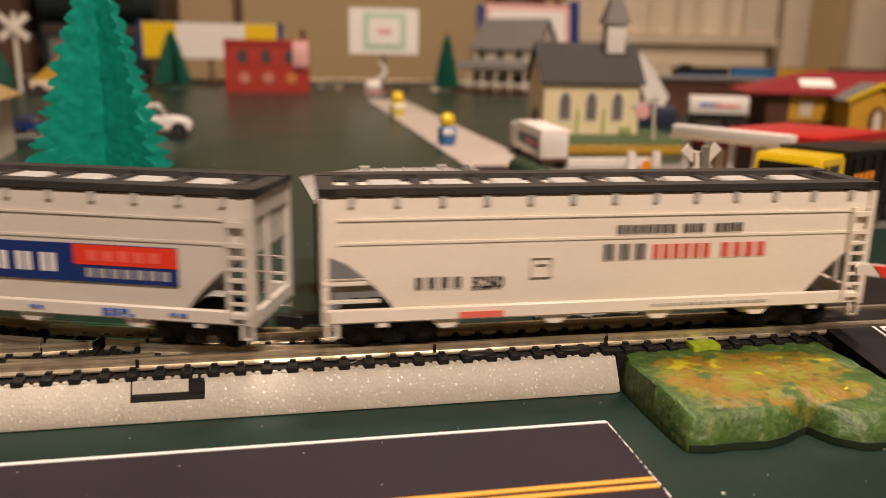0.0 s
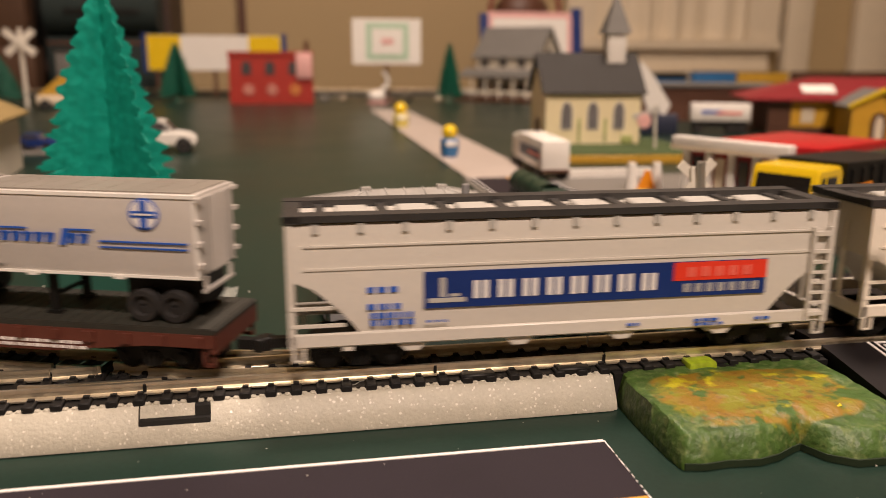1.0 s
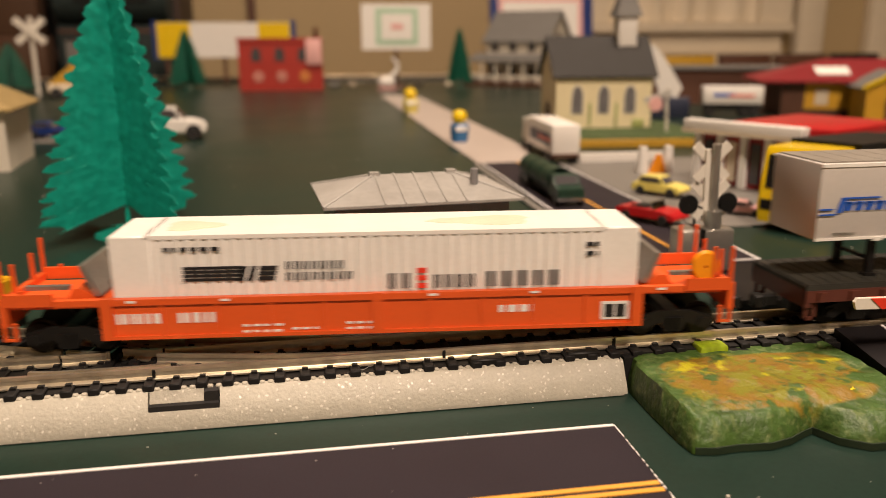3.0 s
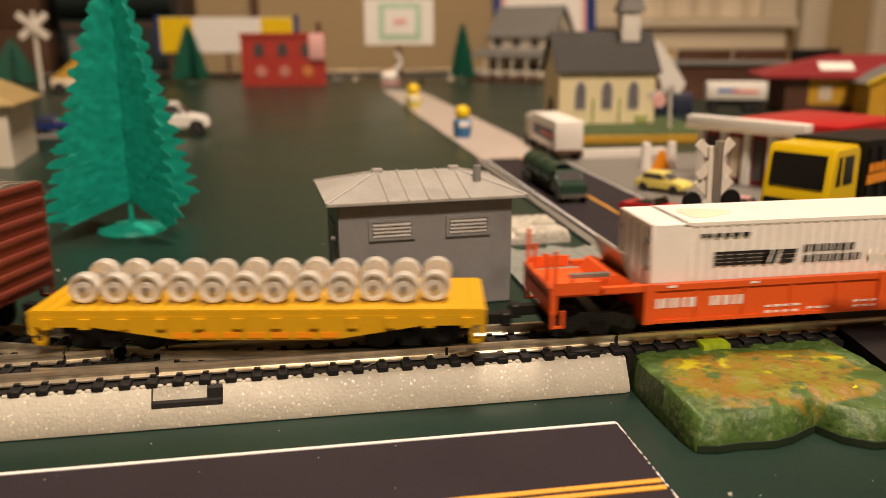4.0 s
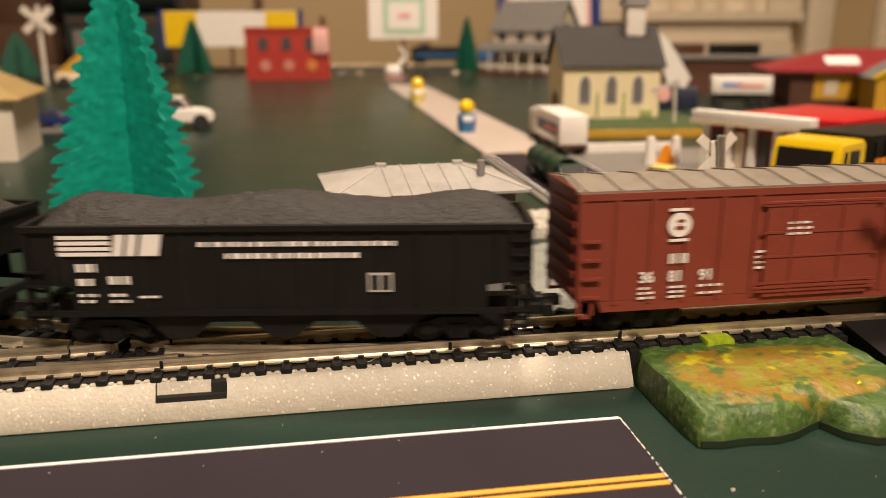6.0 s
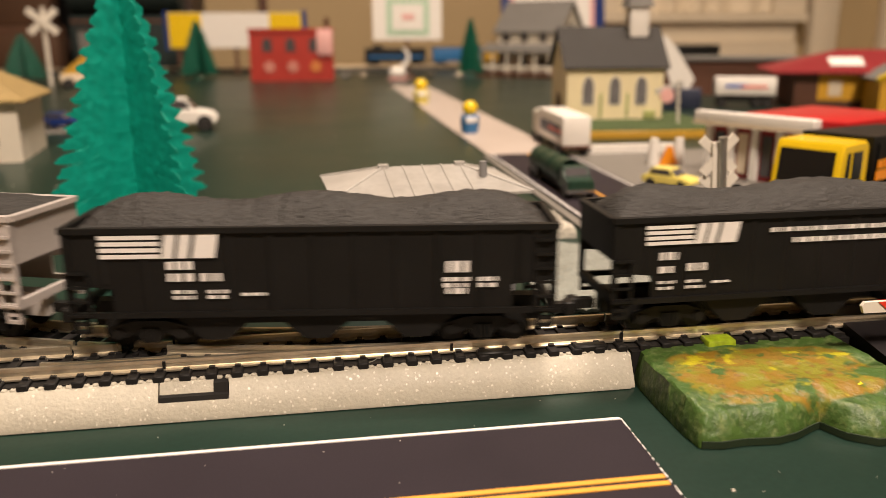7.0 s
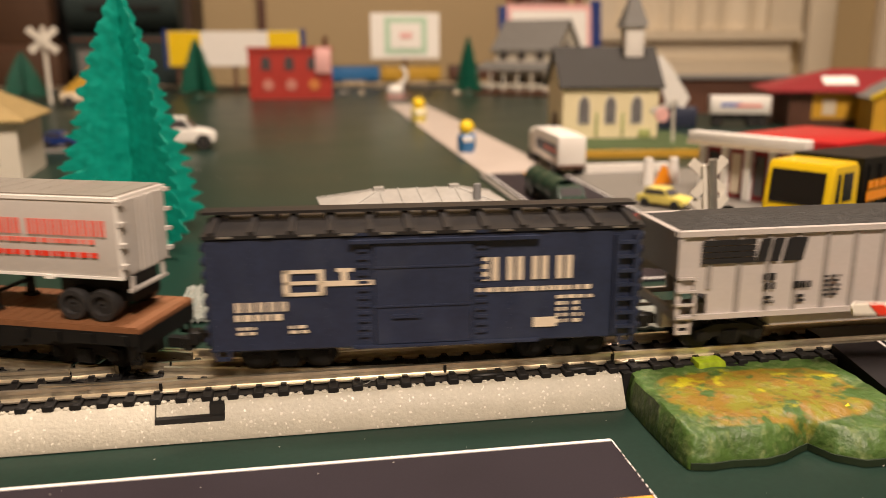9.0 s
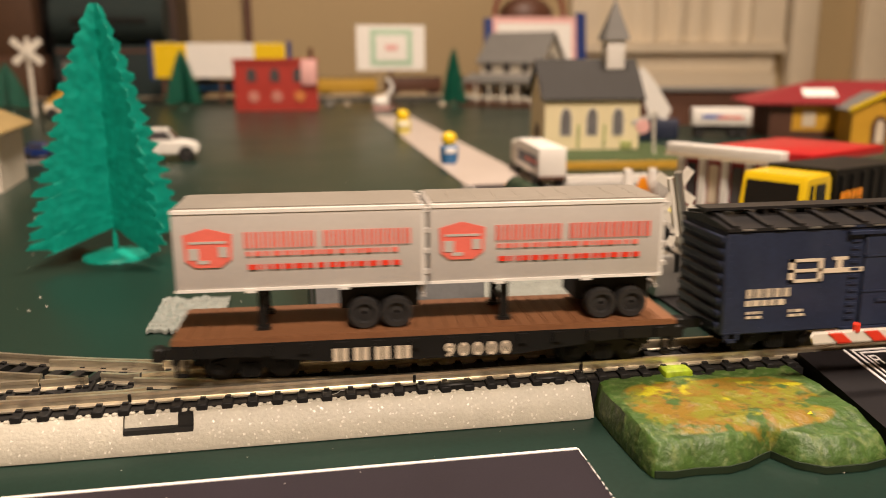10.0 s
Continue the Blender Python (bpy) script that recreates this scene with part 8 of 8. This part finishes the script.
def west_side():
    """House, cars and clutter at the west end, and the dark shelf against the wall behind."""
    t = thing("cottage", pose(-0.2615, 0.4145, 0, 0, 0, 6), "cream cottage with a straw-coloured roof", "house")
    bm = new_bm()
    box(bm, 0, 0, 0.0001, 0.118, 0.060, 0.0295)
    part("wall", bm, M["white_wall"], t)
    bm = new_bm()
    low = [bm.verts.new(p) for p in ((-0.005, -0.005, 0.0296), (0.123, -0.005, 0.0296), (0.123, 0.065, 0.0296), (-0.005, 0.065, 0.0296))]
    edge = [bm.verts.new((v.co.x, v.co.y, 0.0308)) for v in low]
    ra, rb = bm.verts.new((0.030, 0.030, 0.0520)), bm.verts.new((0.088, 0.030, 0.0520))
    bm.faces.new(low)
    for k in range(4):
        bm.faces.new((low[k], low[(k + 1) % 4], edge[(k + 1) % 4], edge[k]))
    for f in ((edge[0], edge[1], rb, ra), (edge[1], edge[2], rb), (edge[2], edge[3], ra, rb), (edge[3], edge[0], ra)):
        bm.faces.new(f)
    part("roof", bm, M["straw"], t, "straw-coloured hipped roof")
    for k in range(4):
        x = 0.030 + 0.024 * k
        block(t, "window", x, -0.0006, 0.0080, x + 0.0060, 0.0001, 0.0220, M["glass_dark"])
        block(t, "shutter", x - 0.003, -0.0010, 0.0080, x - 0.0006, 0.0, 0.0220, M["white"])
    small_car("toy_car", -0.0840, 0.5520, 0, 4, 0.042, 0.019, 0.0215, M["white"], "cream white toy estate car on the table")
    small_car("toy_car", -0.1640, 0.5660, 0.0010, -10, 0.024, 0.011, 0.0110, M["blue_print"], "dark blue and white toy car")
    block(thing("card_base", pose(-0.215, 0.545, 0), "grey card base under the parked toy car", "base board"), "card", 0, 0, 0.0001, 0.09, 0.05, 0.0010, M["pavement_grey"])
    crossbuck_far(-0.3070, 1.0400, 0.0900, 0, "ivory plastic crossbuck sign on a tall post", 0.0205)
    t = thing("grey_tower", pose(-0.3000, 1.1500, 0), "dark grey plain plastic tower block", "building")
    block(t, "wall", 0, 0, 0.0001, 0.034, 0.034, 0.0640, M["roof_grey"], 0.001)
    block(t, "roof", -0.002, -0.002, 0.0641, 0.036, 0.036, 0.0680, M["roof_slate"])
    t = thing("toy_wagon", pose(-0.2600, 0.9900, 0, 0, 0, 20), "white toy wagon with an orange canvas top", "toy wagon")
    block(t, "body", -0.022, -0.009, 0.0060, 0.022, 0.009, 0.0160, M["letter_cream"], 0.001)
    bm = new_bm()
    prism(bm, [(-0.020, 0.0160), (0.014, 0.0440), (0.022, 0.0430), (0.022, 0.0160)], "y", -0.008, 0.008)
    part("canvas", bm, M["ochre"], t)
    for x in (-0.014, 0.014):
        for y in (-0.009, 0.009):
            wheel(t, x, y, 0.0062, 0.0014)
    t = thing("shelf_unit", pose(-1.25, 1.430, -0.75), "dark shelf unit full of boxes and dark cloth", "shelf")
    for z in (0.0002, 0.42, 0.78, 1.00):
        block(t, "shelf_board", 0, 0, z, 1.06, 0.17, z + 0.02, M["shelf_dark"])
    for x in (0.0, 1.04):
        block(t, "side_panel", x, 0, 0.0201, x + 0.02, 0.17, 1.40, M["shelf_dark"])
    block(t, "back_panel", 0.02, 0.165, 0.0201, 1.04, 0.172, 1.40, M["black"])
    for k, (x, w, h, m) in enumerate(((-1.18, 0.16, 0.20, "teal"), (-0.98, 0.15, 0.17, "cardboard"), (-0.80, 0.15, 0.16, "black"), (-0.63, 0.11, 0.19, "teal"))):
        t = thing("storage_box", pose(x, 1.440, 0.0502), "dark stored box on the shelf", "box")
        block(t, "carton", 0, 0, 0.0, w, 0.12, h, M[m], 0.004)
        block(t, "lid", -0.003, -0.003, h + 0.0001, w + 0.003, 0.123, h + 0.012, M[m], 0.003)
    for x, y, w, h, m, lab in ((-0.475, 1.33, 0.10, 0.070, "cardboard", "brown cardboard carton at the table's back edge"), (-0.470, 1.345, 0.085, 0.165, "cardboard", "tall brown cardboard carton"), (-0.365, 1.36, 0.16, 0.085, "teal", "dark teal bundle of cloth"), (-0.60, 1.30, 0.11, 0.14, "teal", "dark teal storage bag")):
        t = thing("carton", pose(x, y, 0.0001 if h != 0.165 else 0.0702), lab, "box")
        block(t, "side", 0, 0, 0.0, w, 0.05, h, M[m], 0.004)
        block(t, "flap", 0.003, -0.001, h * 0.88, w - 0.003, 0.0, h * 0.93, M["brown"])
    t = thing("duffel_bag", pose(-0.365, 1.372, 0.0853), "grey-teal rounded duffel bag lying on the cloth", "bag")
    bm = new_bm()
    tube(bm, (0.0, 0.022, 0.040), (0.165, 0.022, 0.040), 0.040, 20)
    part("bag_body", bm, plain("grey_teal_cloth", (0.011, 0.022, 0.021), 0.85, 0.2, fine=200, coarse=15), t)
    bm = new_bm()
    box(bm, 0.03, -0.019, 0.035, 0.14, -0.0175, 0.042)
    part("strap", bm, M["black"], t)
    # strip added to draw the dark line of the room's corner
    bm = new_bm()
    box(bm, -0.0915, 1.600, -0.75, -0.078, 1.619, 1.6)
    single("trim_corner", bm, M["brown"], "dark narrow strip added for the dark line of the wall corner", "trim", kind="structure")


def east_side():
    t = thing("box_trailer", pose(0.3230, 0.6250, 0.0001, 0, 0, -18), "white toy box trailer with a blue and red stripe", "toy trailer")
    block(t, "box", 0, 0, 0.0105, 0.047, 0.014, 0.0245, M["white"], 0.0004)
    block(t, "stripe", 0.008, -0.0004, 0.0165, 0.024, -0.0001, 0.0190, M["blue_letter"])
    block(t, "stripe", 0.020, -0.0006, 0.0160, 0.040, -0.0003, 0.0180, M["pink_print"])
    block(t, "chassis", 0.002, 0.002, 0.005, 0.045, 0.012, 0.0104, M["black"])
    for x in (0.006, 0.033, 0.041):
        for y in (0.002, 0.012):
            wheel(t, x, y, 0.0040, 0.0014)
    t = thing("toy_plane_wing", pose(0.2690, 0.6300, 0, 0, 0, -20), "upright white toy aeroplane tail with a dark blue foot", "toy plane")
    bm = new_bm()
    prism(bm, [(0.002, 0.052), (0.010, 0.058), (0.020, 0.046), (0.034, 0.024), (0.030, 0.016), (0.016, 0.020), (0.010, 0.036)], "y", 0.0, 0.005)
    part("tail_fin", bm, M["white"], t)
    block(t, "foot", 0.008, -0.004, 0.0001, 0.040, 0.010, 0.0165, M["navy"], 0.001)
    t = thing("crossing_lamp", pose(0.2250, 0.4800, 0.0001, 0, -3, 0), "slender silver crossing lamp with crossed arms", "signal")
    bm = new_bm()
    tube(bm, (0, 0, 0), (0, 0, 0.0330), 0.0010, 8)
    part("post", bm, M["signal_white"], t)
    bm = new_bm()
    vs = box(bm, -0.016, -0.0005, -0.0016, 0.002, 0.0005, 0.0016)
    bmesh.ops.transform(bm, matrix=pose(0, -0.002, 0.0300, 0, -14, 0), verts=vs)
    part("arm", bm, M["hatch"], t)
    bm = new_bm()
    ring(bm, (-0.0085, -0.0025, 0.0235), "y", [(0.0002, -0.001), (0.0045, -0.001), (0.0045, 0.0006), (0.0002, 0.0006)], 18)
    part("lamp", bm, M["pink"], t)
    t = thing("freight_house", pose(0.3350, 0.7600, 0, 0, 0, -15), "dark brown low freight house with grey roof", "building")
    block(t, "wall", 0, 0, 0.0001, 0.13, 0.05, 0.0330, M["brown"])
    block(t, "roof", -0.004, -0.004, 0.0331, 0.134, 0.054, 0.0360, M["roof_grey"])
    block(t, "awning", -0.030, -0.0005, 0.0120, -0.0005, 0.03, 0.0300, M["blue"], 0.001)
    bm = new_bm()
    box(bm, 0.140, 0.398, 0.0008, 0.186, 0.402, 0.0048)
    single("low_wall", bm, M["white"], "low white wall beside the lawn board", "wall")
    t = thing("barrier_posts", pose(0.1640, 0.3590, 0.0008), "two white pillars with an orange triangle between", "barrier")
    for x in (-0.0068, 0.0058):
        bm = new_bm()
        tube(bm, (x, 0, 0), (x, 0, 0.0125), 0.0030, 14, 0.0020)
        part("pillar", bm, M["white"], t)
    bm = new_bm()
    prism(bm, [(-0.0048, 0.0001), (0.0040, 0.0001), (0.0012, 0.0090), (-0.0012, 0.0090)], "y", -0.0030, -0.0022)
    part("orange_panel", bm, M["orange_bright"], t)
    small_car("toy_car", 0.1180, 0.2590, 0.0009, -56, 0.0235, 0.0105, 0.0078, M["bright_red"], "bright red toy convertible on the road", False)
    small_car("toy_car", 0.1420, 0.3050, 0.0008, -52, 0.0215, 0.0100, 0.0080, M["pale_yellow"], "pale yellow toy saloon car")
    small_car("toy_car", 0.1560, 0.2640, 0.0008, -40, 0.014, 0.0070, 0.0050, M["pink"], "small pink and white toy car")
    # two round-topped toys on the far road
    for x, y, w, h, m1, m2, lab in ((0.0955, 0.4975, 0.0058, 0.0200, "blue", "yellow", "little blue toy with a yellow dome"), (0.0927, 0.7100, 0.0070, 0.0205, "pale_yellow", "yellow", "little yellow toy with a round top")):
        t = thing("round_toy", pose(x, y, 0.0007), lab, "toy")
        bm = new_bm()
        ring(bm, (0, 0, 0), "z", [(0.0002, 0.0), (w * 0.85, 0.0), (w, h * 0.2), (w, h * 0.50), (w * 0.8, h * 0.56), (0.0002, h * 0.56)], 20)
        part("body", bm, M[m1], t)
        bm = new_bm()
        ball(bm, (0, 0, h * 0.76), w * 0.85, 1, 1, 0.95)
        part("dome", bm, M[m2], t)
        block(t, "face_band", -w * 0.6, -w * 1.02, h * 0.34, w * 0.6, -w * 0.85, h * 0.5, M["white"], 0.0003)


def back_car(L, paint, label, kind="box"):
    t = thing("freight_car", pose(0, 0, 0), label, "train car", "far train")
    z1 = 0.027
    block(t, "body", -L / 2, -0.009, 0.006, L / 2, 0.009, z1, paint, 0.0006)
    n = max(4, int(L / 0.011))
    for k in range(n):
        x = -L / 2 + (k + 0.5) * L / n
        block(t, "rib", x - 0.0006, -0.0097, 0.0065, x + 0.0006, -0.0091, z1 - 0.001, paint)
    if kind == "loco":
        block(t, "hood_stripe", -L / 2 + 0.004, -0.0099, 0.012, L / 2 - 0.004, -0.0092, 0.016, M["blue"])
        block(t, "cab", -L / 2 + 0.012, -0.009, z1, -L / 2 + 0.028, 0.009, z1 + 0.005, paint, 0.0005)
    else:
        block(t, "roof", -L / 2, -0.0092, z1 + 0.0001, L / 2, 0.0092, z1 + 0.0015, M["roof_slate"])
    for s in (-1, 1):
        truck(t, s * (L / 2 - 0.013))
        coupler(t, s * L / 2)
    return t


BACK_Y = 1.305


def far_train():
    bm = new_bm()
    prism(bm, [(BACK_Y - 0.0135, 0.0001), (BACK_Y - 0.0090, 0.0050), (BACK_Y + 0.0090, 0.0050), (BACK_Y + 0.0135, 0.0001)], "x", -1.5, 1.7)
    bed = thing("railway_track_back", pose(0, 0, 0), "straight model track on dark roadbed along the back edge", "track")
    bed["kind"] = "structure"
    part("roadbed", bm, M["roof_slate"], bed)
    bm = new_bm()
    for k in range(300):
        x = -1.45 + k * 0.0102
        box(bm, x, BACK_Y - 0.007, 0.00501, x + 0.004, BACK_Y + 0.007, 0.0058)
    ob = part("ties", bm, M["tie"], bed)
    ob["kind"] = "stuff"
    for u in (-0.0045, 0.0045):
        bm = new_bm()
        rail_bm(bm, [(-1.5, BACK_Y + u), (1.7, BACK_Y + u)])
        part("rail", bm, M["rail"], bed)
    cars = []
    x = 0.090
    for L, paint, label, kind in ((0.095, M["black"], "black diesel locomotive with a blue band on the far track", "loco"), (0.078, M["blue"], "blue boxcar on the far track", "box"), (0.094, M["ochre"], "yellow boxcar on the far track", "box"), (0.090, M["brown"], "brown freight car on the far track", "box"), (0.090, M["brown"], "brown freight car on the far track", "box"), (0.085, M["black"], "black freight car on the far track", "box")):
        cars.append((back_car(L, paint, label, kind), x))
        x += 0.098 if kind == "loco" else L + 0.012
    return cars


def far_motion(cars):
    for car, x in cars:
        walk(car, [(t, pose(x - 0.080 * (t - 7.5), BACK_Y, 0.0076)) for t in (0, 2.5, 5, 7.5, 10)])


def clutter():
    """Odds and ends along the back of the table."""
    r = random.Random(9)
    for k in range(7):
        x = 0.045 + 0.030 * k + r.uniform(-0.006, 0.006)
        if 0.09 < x < 0.14:
            continue
        t = thing("rubble_stone", pose(x, 1.12 + r.uniform(-0.02, 0.04), 0.0, 0, 0, r.uniform(0, 90)), "small pale stone lying near the back of the table", "stone", "stones")
        bm = new_bm()
        ball(bm, (0, 0, 0.0035), 0.0045, r.uniform(1, 2.2), 1, 0.75, 2)
        for v in bm.verts:
            v.co += Vector((noise.noise(v.co * 500 + Vector((k, 0, 0))), noise.noise(v.co * 500), 0)) * 0.0012
        part("stone", bm, M["letter_cream"] if k % 2 else M["pavement_grey"], t)


room()
lamps()
table()
roads()
track()
hillock()
ground_bits()
shed()
vane_tree(-0.0594, 0.2761, 0.0825, 0.0292, 40, 4, M["tree_green"], "glossy green moulded plastic fir tree on a disc foot", lean=0.4, teeth=17, spread=(0.86, 0.82, 0.98, 1.06))
vane_tree(-0.1500, 1.1500, 0.0760, 0.0270, 30, 6, M["tree_dark"], "small dark green plastic fir tree")
vane_tree(0.2113, 1.1000, 0.0770, 0.0200, 50, 7, M["tree_dark"], "slim dark green plastic fir tree beside the farmhouse")
vane_tree(-0.3600, 1.1200, 0.0600, 0.0280, 20, 8, M["tree_dark"], "small dark green plastic fir tree")
vane_tree(-0.2320, 1.1500, 0.0740, 0.0250, 15, 9, M["tree_dark"], "small dark green plastic fir tree")
MAST = crossing_signal()
GATE_ARM = crossing_gate()
dump_truck()
semi_truck()
tank_truck()
church()
farmhouse()
depot()
diner()
signs()
red_block()
west_side()
east_side()
clutter()
TRAIN = build_train()
FAR = far_train()


def motions():
    train_motion(TRAIN)
    far_motion(FAR)
    walk(MAST, [(t, pose(0, 0, 0.0118, 0, a, 0) @ pose(0, 0, -0.0118)) for t, a in MAST_ROWS])
    walk(GATE_ARM, [(t, pose(0, 0, GATE_Z - 0.0066, 0, a, 0)) for t, a in GATE_ROWS])


motions()
